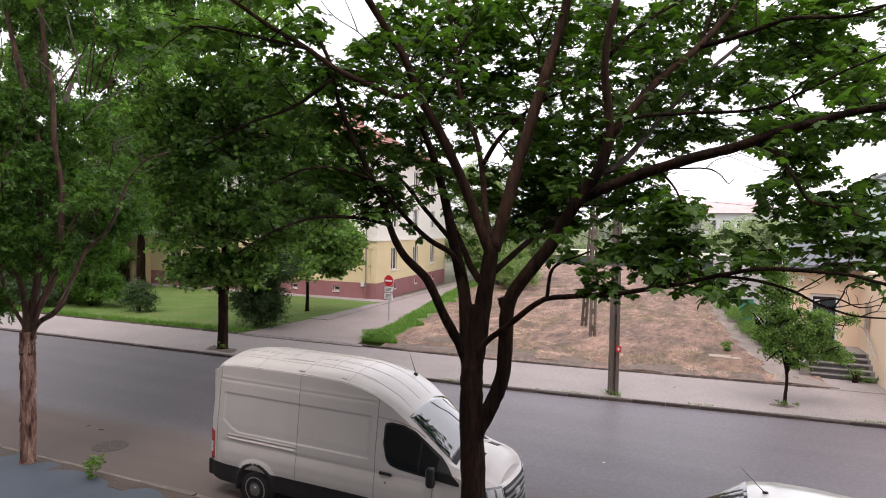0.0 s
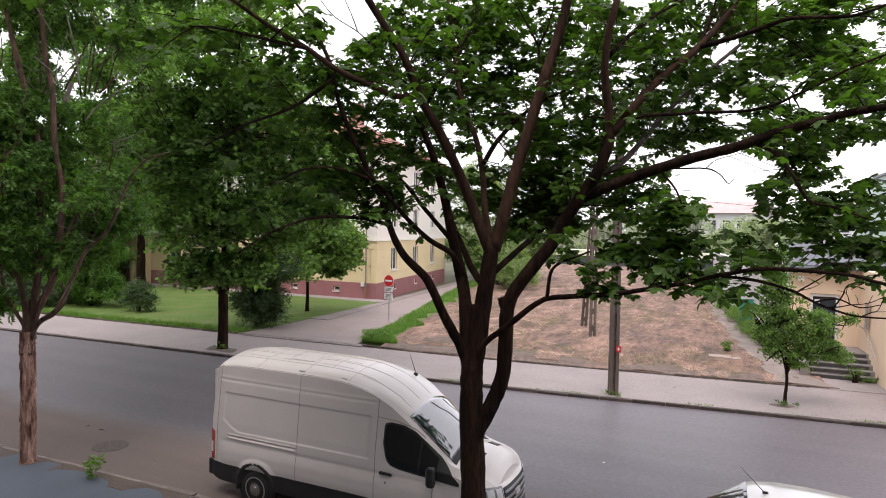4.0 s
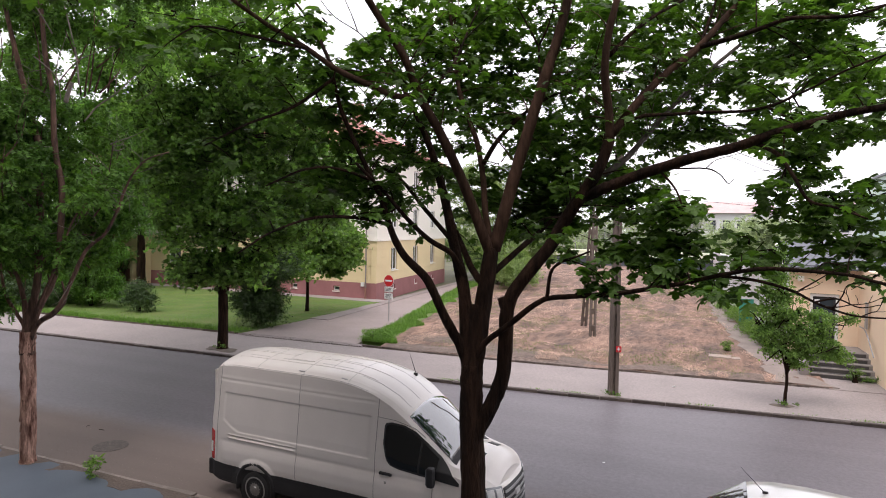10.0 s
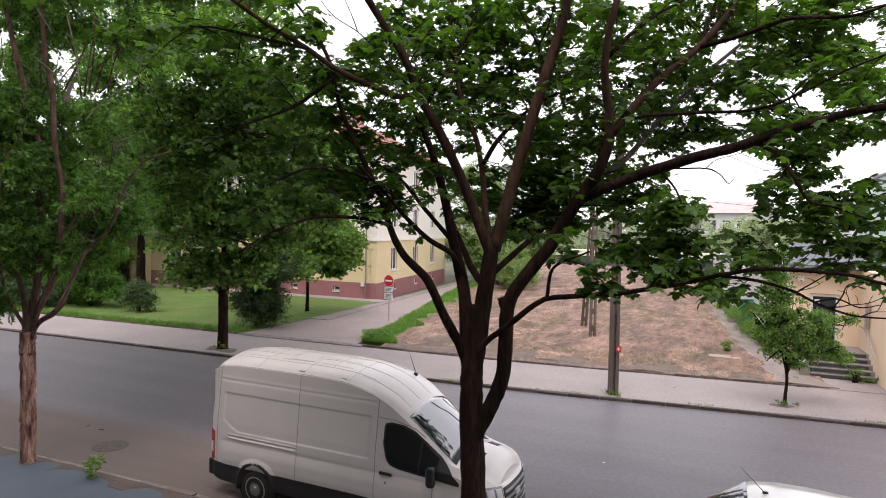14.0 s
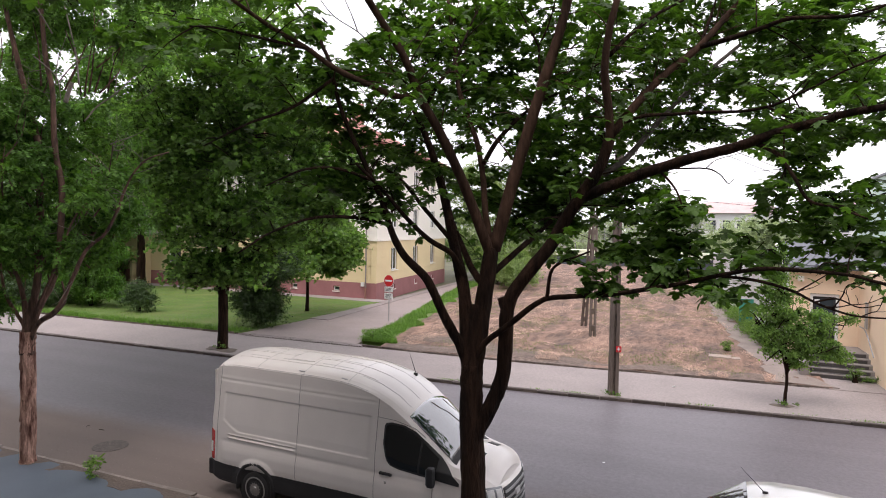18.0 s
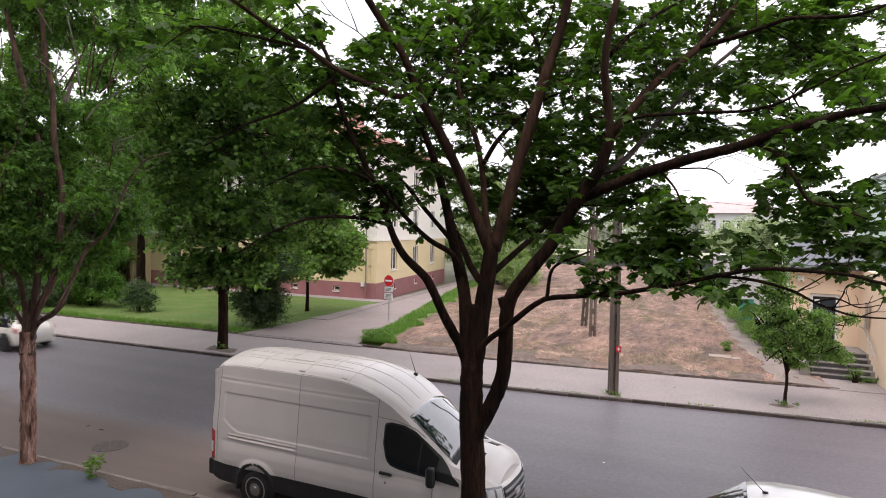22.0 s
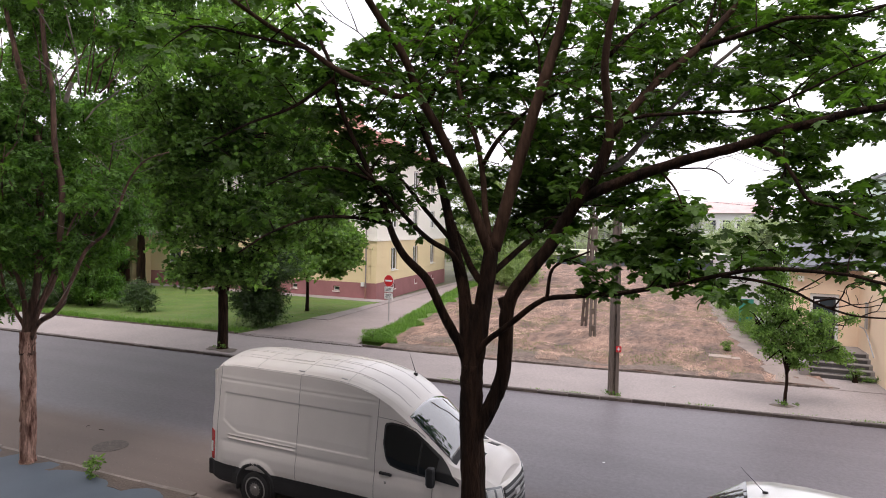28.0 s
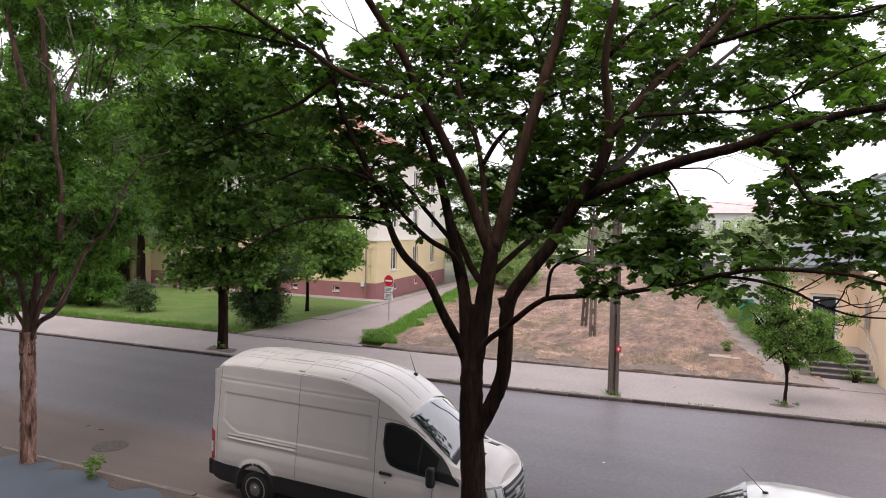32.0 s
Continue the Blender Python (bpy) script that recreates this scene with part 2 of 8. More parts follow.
M_WHITECAR = surf("white_car_paint", (0.78, 0.77, 0.74), 0.25, 0.04, 1.5, 50, 0.02, 0.001, coat=0.8)
M_CREAMCAR = surf("cream_white_paint", (0.8, 0.77, 0.7), 0.25, 0.04, 1.5, 50, 0.02, 0.001, coat=0.8)
M_GLOSSBLACK = surf("gloss_black_paint", (0.01, 0.01, 0.012), 0.35, 0.1, 1.5, 50, 0, 0.001, coat=0.0, spec=0.3)
M_CARGLASS = glass("car_glass", (0.006, 0.008, 0.009), 0.06, 1.4, 0.0)
M_SCREEN = glass("windscreen_glass", (0.02, 0.03, 0.034), 0.015, 2.5, 1.0)
M_WINDOW = glass("window_glass", (0.035, 0.045, 0.05))
M_LAMP = glow("headlamp_lit", (0.95, 0.84, 0.66), 0.8)
M_LAMPOFF = glass("headlamp_lens", (0.2, 0.21, 0.22), 0.08)
M_TAIL = surf("tail_lamp_red", (0.5, 0.02, 0.02), 0.2, 0.1, 4, 40, 0, coat=0.8)
M_TAILLIT = glow("tail_lamp_lit", (0.7, 0.015, 0.03), 0.25)
# Red with distance haze painted in by paling it.
M_FARROOF = surf("haze_paled_red", (0.62, 0.46, 0.44), 0.85, 0.2, 0.4, 8, 0)
M_FARWALL = surf("far_pale_wall", (0.68, 0.68, 0.68), 0.85, 0.1, 0.3, 8, 0)
M_SHED = surf("dark_shed_wall", (0.1, 0.11, 0.13), 0.8, 0.15, 0.5, 10, 0.2, 0.01)
M_PALESHEET = surf("pale_yellow_sheet", (0.72, 0.74, 0.55), 0.7, 0.08, 0.8, 14, 0)
M_TEAL = surf("teal_board", (0.05, 0.3, 0.22), 0.7, 0.2, 2, 20, 0.2, 0.004)
M_BLUE = surf("blue_panel", (0.08, 0.16, 0.42), 0.6, 0.2, 2, 20, 0)


# ---- shaping helpers ----
def part(name, bm, material, parent=None, label="", smooth=False):
    """Links a bmesh as one mesh object."""
    me = bpy.data.meshes.new(name)
    bm.to_mesh(me)
    bm.free()
    if smooth:
        for f in me.polygons:
            f.use_smooth = True
    if smooth == "folds":
        me.set_sharp_from_angle(angle=radians(22))
    me.materials.append(material)
    ob = new(name, me)
    if parent:
        ob.parent = parent
    if label:
        ob["label"] = label
    return ob


def raw(name, verts, faces, material, parent=None, label="", smooth=False):
    me = bpy.data.meshes.new(name)
    me.from_pydata(verts, [], faces)
    me.materials.append(material)
    if smooth:
        me.polygons.foreach_set("use_smooth", [True] * len(me.polygons))
    ob = new(name, me)
    if parent:
        ob.parent = parent
    if label:
        ob["label"] = label
    return ob


def thing(name, at, label, category, group="", kind=""):
    ob = new(name)
    ob.empty_display_size = 0.2
    ob.matrix_basis = at if isinstance(at, Matrix) else pose(*at)
    return tagged(ob, label, category, group, kind)


def box(bm, x0, x1, y0, y1, z0, z1, bevel=0.0):
    g = bmesh.ops.create_cube(bm, size=1.0, matrix=Matrix.Translation(((x0 + x1) / 2, (y0 + y1) / 2, (z0 + z1) / 2)) @ Matrix.Diagonal((x1 - x0, y1 - y0, z1 - z0, 1)))
    if bevel:
        edges = list({e for v in g["verts"] for e in v.link_edges})
        bmesh.ops.bevel(bm, geom=edges, offset=bevel, segments=2, affect="EDGES", profile=0.6)
    return bm


def boxed(*a, **k):
    return box(bmesh.new(), *a, **k)


def lathe(bm, rings, sides=16, m=Matrix()):
    """Closed turning of (radius, height) rings round z."""
    rows = [[bm.verts.new(m @ Vector((r * math.cos(2 * math.pi * i / sides), r * math.sin(2 * math.pi * i / sides), z))) for i in range(sides)] for r, z in rings]
    for a, b in zip(rows, rows[1:]):
        for i in range(sides):
            bm.faces.new((a[i], a[(i + 1) % sides], b[(i + 1) % sides], b[i]))
    bm.faces.new(rows[0][::-1])
    bm.faces.new(rows[-1])
    return bm


def spline(points, steps):
    """Points along a smooth curve through the given ones."""
    p = [Vector(q) for q in points]
    p = [p[0] * 2 - p[1]] + p + [p[-1] * 2 - p[-2]]
    out = []
    for i in range(1, len(p) - 2):
        for k in range(steps):
            t = k / steps
            a, b, c, d = p[i - 1:i + 3]
            out.append(0.5 * (2 * b + (c - a) * t + (2 * a - 5 * b + 4 * c - d) * t * t + (3 * b - a - 3 * c + d) * t ** 3))
    return out + [p[-2]]


def tube(bm, points, r0, r1, sides=8, rough=0.0, steps=4, flare=0.0, rng=random):
    path = spline(points, steps) if len(points) > 2 else [Vector(q) for q in points]
    rows, n = [], len(path)
    side = Vector((1, 0.2, 0.1))
    for i, c in enumerate(path):
        d = (path[min(i + 1, n - 1)] - path[max(i - 1, 0)]).normalized()
        u = d.cross(side)
        if u.length < 0.2:
            side = Vector((0, 1, 0.2))
            u = d.cross(side)
        u.normalize()
        v = d.cross(u)
        f = i / (n - 1)
        r = r0 + (r1 - r0) * f
        if flare:
            r *= 1 + flare * max(0.0, 1 - f * n / 4) ** 2
        rows.append([bm.verts.new(c + (u * math.cos(2 * math.pi * k / sides) + v * math.sin(2 * math.pi * k / sides)) * r * (1 + rough * rng.uniform(-1, 1))) for k in range(sides)])
    for a, b in zip(rows, rows[1:]):
        for k in range(sides):
            bm.faces.new((a[k], a[(k + 1) % sides], b[(k + 1) % sides], b[k]))
    bm.faces.new(rows[0][::-1])
    bm.faces.new(rows[-1])
    return bm


def far_kerb(x):
    """Where the far kerb stands across the road."""
    return float(np.interp(x, (-400, -32, -20, -9, -4, -1.5, 4.4, 12, 30, 400), (18.6, 19.3, 19.67, 20.0, 20.4, 20.67, 21.22, 22.0, 23.2, 25.8)))


def sheet(name, xl, xr, ylo, yhi, z, material, nx=24, ny=16, bumpy=0.0, drop=0.25, kind="structure", label="", category="", grain=0.6):
    """A piece of ground: a slightly uneven top with a skirt. xl, xr: its sides at a depth y; ylo, yhi: its ends at x."""
    verts, faces = [], []
    for j in range(ny + 1):
        for i in range(nx + 1):
            v, u = j / ny, i / nx
            y = 0.5 * (ylo(0) + yhi(0))
            for _ in range(4):
                x = xl(y) + u * (xr(y) - xl(y))
                y = ylo(x) + v * (yhi(x) - ylo(x))
            x = xl(y) + u * (xr(y) - xl(y))
            verts.append((x, y, z + bumpy * noise.noise(Vector((x * grain, y * grain, 3.1)))))
    w = nx + 1
    for j in range(ny):
        for i in range(nx):
            faces.append((j * w + i, j * w + i + 1, (j + 1) * w + i + 1, (j + 1) * w + i))
    rim = [i for i in range(w)] + [j * w + nx for j in range(1, ny + 1)] + [ny * w + i for i in range(nx - 1, -1, -1)] + [j * w for j in range(ny - 1, 0, -1)]
    base = len(verts)
    verts += [(verts[i][0], verts[i][1], verts[i][2] - drop) for i in rim]
    for k in range(len(rim)):
        a, b = k, (k + 1) % len(rim)
        faces.append((rim[b], rim[a], base + a, base + b))
    ob = raw(name, verts, faces, material, smooth=False)
    return tagged(ob, label, category, "", kind)


# ---- ground ----
def grounds():
    big = bmesh.new()
    bmesh.ops.create_grid(big, x_segments=8, y_segments=8, size=2500, matrix=Matrix.Translation((0, 0, -0.06)))
    tagged(part("ground", big, M_GROUND), "dull green and brown open ground", "ground", "", "structure")
    sheet("road", lambda y: -400, lambda y: 560, lambda x: 9.22, lambda x: far_kerb(x) + 0.05, 0.0, M_ROAD, 240, 6, 0.012, 0.05, label="worn grey asphalt road with dust along the parking side", category="road")
    sheet("pavement_near", lambda y: -60, lambda y: 60, lambda x: -0.6, lambda x: 9.06, 0.12, M_NEARWALK, 60, 8, 0.008, label="smooth blue-grey pavement along the near facade", category="pavement")
    sheet("verge_near", lambda y: -32, lambda y: 12, lambda x: 8.72 + 0.1 * noise.noise(Vector((x * 0.8, 0.5, 9.1))) + 0.09 * noise.noise(Vector((x * 2.9, 0.5, 2.1))), lambda x: 9.12, 0.125, M_SOIL, 240, 3, 0.03, grain=2.0, label="strip of bare soil behind the near kerb", category="verge")
    sheet("pavement_far", lambda y: -120, lambda y: 80, lambda x: far_kerb(x) + 0.12, lambda x: far_kerb(x) + 4.05, 0.1, M_WALK, 160, 6, 0.012, label="pale worn asphalt pavement across the road", category="pavement")
    sheet("pavement_entrance", lambda y: 2.9, lambda y: 16, lambda x: far_kerb(x) + 4.05, lambda x: 29.7, 0.118, M_WALK, 12, 6, 0.01, label="pale asphalt before the entrance steps", category="pavement")
    sheet("lawn", lambda y: -75, lambda y: -21.3 - 0.08 * max(0, y - 33), lambda x: far_kerb(x) + 4.1, lambda x: 38.1, 0.16, M_LAWN, 60, 24, 0.09, label="green mown lawn in front of the houses", category="lawn")
    sheet("pavement_house", lambda y: -60, lambda y: -21.9, lambda x: 38.1, lambda x: 39.5, 0.17, M_WALK, 30, 3, 0.01, label="narrow pale path along the house", category="pavement")
    sheet("driveway", lambda y: -21.25 - 0.1 * max(0, y - 33), lambda y: -15.1 - 0.24 * (y - 25), lambda x: far_kerb(x) + 4.0, lambda x: 66, 0.13, M_DRIVE, 8, 30, 0.02, label="grey asphalt side lane", category="road")
    sheet("lane_footway", lambda y: -21.3 - 0.1 * max(0, y - 33), lambda y: -20.1 - 0.115 * (y - 30), lambda x: 29.5, lambda x: 62, 0.165, M_FOOTWAY, 3, 26, 0.01, label="pale footway beside the side lane", category="pavement")
    sheet("grass_strip", lambda y: -15.1 - 0.24 * (y - 25), lambda y: -13.8 - 0.235 * (y - 25), lambda x: far_kerb(x) + 5.2, lambda x: 58, 0.17, M_LAWN, 5, 40, 0.08, label="strip of long green grass beside the lane", category="grass")
    sheet("plot", lambda y: -13.85 - 0.235 * (y - 25), lambda y: 3.3 - 0.115 * (y - 28), lambda x: far_kerb(x) + 4.17, lambda x: 97, 0.16, M_PLOT, 50, 90, 0.12, label="open plot covered with dry cut grass", category="plot")
    edge = lambda x, k: 1.1 + 2.4 * min(1, max(0, (-5.5 - x) / 5)) + 0.5 * noise.noise(Vector((x * 0.5, k, 0.7))) + 0.3 * noise.noise(Vector((x * 1.9, k, 2.7)))
    sheet("soil_margin", lambda y: -13.4, lambda y: 1.5, lambda x: far_kerb(x) + 4.2, lambda x: far_kerb(x) + 4.2 + edge(x, 1), 0.168, M_MARGIN, 90, 12, 0.12, 0.05, label="bare grey-brown soil along the plot's edge", category="soil")
    wob = lambda y, k: 0.35 * noise.noise(Vector((y * 0.7, k, 0.3))) + 0.25 * noise.noise(Vector((y * 2.3, k, 4.3)))
    sheet("path", lambda y: 1.55 - 0.16 * (y - 28) + 0.0025 * (y - 28) ** 2 + wob(y, 1), lambda y: 2.75 - 0.16 * (y - 28) + 0.0025 * (y - 28) ** 2 + wob(y, 5) + max(0, 27 - y) * 0.5, lambda x: far_kerb(x) + 4.2, lambda x: 54, 0.172, M_PATH, 4, 70, 0.12, 0.05, label="trodden earth path over the plot", category="path")


grounds()


def kerbs():
    """Kerb stones, each its own piece."""
    rng = random.Random(5)
    stone = bmesh.new()
    box(stone, -0.495, 0.495, -0.05, 0.05, -0.2, 0.13, 0.012)
    far = tagged(raw("kerb_far", [(-60, 19.3, -0.3), (40, 23, -0.3), (40, 23.1, -0.3)], [(0, 1, 2)], M_KERB), "worn concrete kerb along the far side", "kerb", "", "structure")
    first = part("kerb_stone", stone, M_KERB, far)
    xs = [-36.0 + i for i in range(50)]
    for i, x in enumerate(xs):
        o = first if i == 0 else new("kerb_stone", first.data)
        o.parent = far
        y0, y1 = far_kerb(x - 0.5), far_kerb(x + 0.5)
        o.matrix_basis = pose(x, (y0 + y1) / 2 + 0.05 + rng.uniform(-0.01, 0.01), -0.034 + rng.uniform(-0.035, 0.006), rng.uniform(-3, 3), rng.uniform(-0.9, 0.9), math.degrees(math.atan2(y1 - y0, 1)) + rng.uniform(-0.5, 0.5))
    near = tagged(raw("kerb_near", [(-60, 9.2, -0.3), (20, 9.2, -0.3), (20, 9.25, -0.3)], [(0, 1, 2)], M_KERB), "chipped concrete kerb along the parking side", "kerb", "", "structure")
    stone = box(bmesh.new(), -0.37, 0.37, -0.075, 0.075, -0.2, 0.1, 0.02)
    first = part("kerb_stone", stone, M_NEARKERB, near)
    for i in range(34):
        o = first if i == 0 else new("kerb_stone", first.data)
        o.parent = near
        o.matrix_basis = pose(-18.0 + 0.755 * i, 9.2 + rng.uniform(-0.012, 0.012), rng.uniform(-0.02, 0.02), rng.uniform(-2, 2), rng.uniform(-1, 1), rng.uniform(-1, 1))
    edge = tagged(raw("edging_far", [(-60, 24, -0.3), (6, 26, -0.3), (6, 26.1, -0.3)], [(0, 1, 2)], M_KERB), "thin concrete edging behind the pavement", "edging", "", "structure")
    stone = box(bmesh.new(), -0.495, 0.495, -0.026, 0.026, -0.2, 0.085, 0.012)
    first = part("edging_stone", stone, M_EDGING, edge)
    k = 0
    for i in range(40):
        x = -36.0 + i
        if -20.8 < x < -14.2:
            continue
        o = first if k == 0 else new("edging_stone", first.data)
        k += 1
        o.parent = edge
        y0, y1 = far_kerb(x - 0.5) + 4.11, far_kerb(x + 0.5) + 4.11
        o.matrix_basis = pose(x, (y0 + y1) / 2 + rng.uniform(-0.015, 0.015), 0.1 + rng.uniform(-0.03, 0.01), rng.uniform(-2, 2), rng.uniform(-1, 1), math.degrees(math.atan2(y1 - y0, 1)) + rng.uniform(-0.8, 0.8))


kerbs()


# ---- walls with openings ----
def holed(s0, s1, z0, z1, holes, thick, start, along):
    """A wall from s0 to s1 along a line, with openings (s, z, s, z) right through it. Its face is to the right of the line, seen from above."""
    a = Vector((*start, 0))
    d = Vector((*along, 0)).normalized()
    n = Vector((d.y, -d.x, 0))
    hs = [h for h in holes if h[0] < s1 and h[2] > s0 and h[1] < z1 and h[3] > z0]
    ss = sorted({s0, s1, *[min(max(v, s0), s1) for h in hs for v in (h[0], h[2])]})
    zs = sorted({z0, z1, *[min(max(v, z0), z1) for h in hs for v in (h[1], h[3])]})

    def solid(i, j):
        if not (0 <= i < len(ss) - 1 and 0 <= j < len(zs) - 1):
            return False
        s, z = (ss[i] + ss[i + 1]) / 2, (zs[j] + zs[j + 1]) / 2
        return not any(h[0] < s < h[2] and h[1] < z < h[3] for h in hs)

    bm, seen = bmesh.new(), {}

    def vert(i, j, back):
        if (i, j, back) not in seen:
            seen[(i, j, back)] = bm.verts.new(a + d * ss[i] - n * (thick if back else 0) + Vector((0, 0, zs[j])))
        return seen[(i, j, back)]

    for i in range(len(ss) - 1):
        for j in range(len(zs) - 1):
            if not solid(i, j):
                continue
            bm.faces.new((vert(i, j, 0), vert(i + 1, j, 0), vert(i + 1, j + 1, 0), vert(i, j + 1, 0)))
            bm.faces.new((vert(i, j, 1), vert(i, j + 1, 1), vert(i + 1, j + 1, 1), vert(i + 1, j, 1)))
            for (di, dj, p, q) in ((-1, 0, (i, j), (i, j + 1)), (1, 0, (i + 1, j + 1), (i + 1, j)), (0, -1, (i + 1, j), (i, j)), (0, 1, (i, j + 1), (i + 1, j + 1))):
                if not solid(i + di, j + dj):
                    bm.faces.new((vert(*p, 0), vert(*q, 0), vert(*q, 1), vert(*p, 1)))
    return bm


def split_parts(name, bm, material, parent, m):
    """Every loose piece of a bmesh as a part of its own."""
    left = set(bm.verts)
    while left:
        piece, todo = set(), [left.pop()]
        while todo:
            v = todo.pop()
            piece.add(v)
            for e in v.link_edges:
                o = e.other_vert(v)
                if o in left:
                    left.discard(o)
                    todo.append(o)
        order = {v: i for i, v in enumerate(piece)}
        faces = [tuple(order[v] for v in f.verts) for f in bm.faces if f.verts[0] in piece]
        raw(name, [tuple(v.co) for v in order], faces, material, parent).matrix_basis = m.copy()
    bm.free()


def window_in(house, start, along, hole, mullion=True, dark=False):
    """A window in an opening: frame, sill and panes."""
    d = Vector((*along, 0)).normalized()
    n = Vector((d.y, -d.x, 0))
    turn = math.degrees(math.atan2(d.y, d.x))
    w, h = hole[2] - hole[0], hole[3] - hole[1]
    at = Vector((*start, 0)) + d * ((hole[0] + hole[2]) / 2)
    fr = bmesh.new()
    for x0, x1, z0, z1 in ((-w / 2, -w / 2 + 0.07, 0, h), (w / 2 - 0.07, w / 2, 0, h), (-w / 2 + 0.07, w / 2 - 0.07, 0, 0.08), (-w / 2 + 0.07, w / 2 - 0.07, h - 0.07, h)):
        box(fr, x0, x1, 0.14, 0.21, z0, z1)
    if mullion:
        box(fr, -0.05, 0.05, 0.135, 0.21, 0.08, h - 0.07)
    win = part("window", fr, M_WHITE, house)
    win.matrix_basis = house.matrix_basis.inverted() @ (Matrix.Translation((at.x, at.y, hole[1])) @ pose(0, 0, 0, 0, 0, turn))
    cut = ((-w / 2 + 0.07, -0.05), (0.05, w / 2 - 0.07)) if mullion else ((-w / 2 + 0.07, w / 2 - 0.07),)
    for x0, x1 in cut:
        part("pane", boxed(x0, x1, 0.165, 0.18, 0.08, h - 0.07), M_WINDOW, win)
    part("sill", boxed(-w / 2 - 0.06, w / 2 + 0.06, -0.07, 0.14, -0.06, -0.005, 0.008), M_CREAM, win)
    return win


def apartment_house():
    """Three-storey corner house: maroon plinth, grooved yellow ground floor, cream storeys, red hipped roof."""
    house = thing("apartment_building", (-22.7, 39.43, 0), "three-storey house with maroon plinth, yellow ground floor and red roof", "building")
    inv = house.matrix_basis.inverted()
    C, D = Vector((-22.7, 39.43)), Vector((-25.57, 58.04))
    B = Vector((-52.0, 39.43))
    lines = {"side": (tuple(C), tuple(D - C), (D - C).length), "front": (tuple(B), (1, 0), (C - B).x)}
    holes = {"side": [], "front": []}
    for s in (3.1, 8.5, 13.7):
        holes["side"] += [(s, 2.1, s + 1.35, 3.82), (s, 5.35, s + 1.35, 6.95), (s, 8.6, s + 1.35, 10.15)]
        holes["side"].append((s + 0.4, 0.62, s + 0.95, 0.98))
    for s in (1.6, 9.0, 13.0, 17.2, 21.4, 25.2):
        holes["front"] += [(s, 2.1, s + 1.35, 3.82), (s, 5.35, s + 1.35, 6.95), (s, 8.6, s + 1.35, 10.15)]
        holes["front"].append((s + 0.4, 0.6, s + 0.95, 0.96))
    for key, (st, al, ln) in lines.items():
        s0, s1 = (0.53, ln) if key == "side" else (0, ln - 0.53)

        def put(name, bm, m, label=""):
            o = part(name, bm, m, house, label)
            o.matrix_basis = inv.copy()
            return o
        put("plinth", holed(s0, s1, -0.05, 1.3, holes[key], 0.45, st, al), M_PLINTH, "maroon painted plinth")
        n = Vector((Vector(al).normalized().y, -Vector(al).normalized().x))
        z = 1.3
        for k in range(5):
            top = z + 0.61
            split_parts("render_course", holed(s0, s1, z + 0.012, top - 0.012, holes[key], 0.4, tuple(Vector(st) - n * 0.03), al), M_YELLOW, house, inv)
            z = top
        put("ground_floor_wall", holed(s0, s1, 1.3, 4.35, holes[key], 0.3, tuple(Vector(st) - n * 0.065), al), M_YELLOW, "yellow rendered wall behind the grooves")
        put("string_course", holed(s0, s1, 4.35, 4.5, [], 0.5, tuple(Vector(st) + n * 0.06), al), M_CREAM)
        put("upper_wall", holed(s0, s1, 4.5, 11.1, holes[key], 0.4, tuple(Vector(st) - n * 0.03), al), M_CREAM, "cream rendered upper storeys")
        put("cornice", holed(-0.3, ln + 0.3, 11.1, 11.4, [], 0.7, tuple(Vector(st) + n * 0.35), al), M_REDTILE, "red-brown eaves board")
        for h in holes[key]:
            w = window_in(house, st, al, h, mullion=(h[3] - h[1]) > 1)
    # solid corner where the two walls meet
    al = (D - C).normalized()
    n = Vector((al.y, -al.x))

    def corner(name, z0, z1, inset, material):
        b = Vector((C.x - (inset + n.y * inset) / n.x, C.y + inset))
        c = b + al * 0.56
        foot = [Vector((C.x - 0.56, b.y)), b, c, c - n * 0.3, Vector((C.x - 0.56, c.y))]
        vs = [(*p, z) for z in (z0, z1) for p in foot]
        o = raw(name, vs, [(4, 3, 2, 1, 0), (5, 6, 7, 8, 9)] + [(i, (i + 1) % 5, 5 + (i + 1) % 5, 5 + i) for i in range(5)], material, house)
        o.matrix_basis = inv.copy()
    corner("corner_plinth", -0.05, 1.3, 0.0, M_PLINTH)
    for k in range(5):
        corner("corner_quoin", 1.312 + 0.61 * k, 1.898 + 0.61 * k, 0.03, M_YELLOW)
    corner("corner_core", 1.3, 4.35, 0.065, M_YELLOW)
    corner("corner_string", 4.35, 4.5, -0.06, M_CREAM)
    corner("corner_upper", 4.5, 11.1, 0.03, M_CREAM)
    # closed sides at the back
    back = bmesh.new()
    P = [Vector((-25.57, 58.0)), Vector((-52.0, 58.0)), Vector((-52.0, 39.5))]
    for a, b in zip(P, P[1:]):
        vs = [bm_v for bm_v in (back.verts.new((*a, -0.05)), back.verts.new((*b, -0.05)), back.verts.new((*b, 11.1)), back.verts.new((*a, 11.1)))]
        back.faces.new(vs)
    o = part("rear_wall", back, M_REARWALL, house)
    o.matrix_basis = inv.copy()
    # hipped roof with rows of tiles
    under = bmesh.new()
    e = [Vector((-52.5, 38.9, 11.35)), Vector((-22.1, 38.9, 11.35)), Vector((-25.0, 58.6, 11.35)), Vector((-52.5, 58.6, 11.35))]
    r = [Vector((-42, 48.5, 15.6)), Vector((-32, 48.5, 15.6))]
    uv = [under.verts.new(v - Vector((0, 0, 0.12))) for v in e + r]
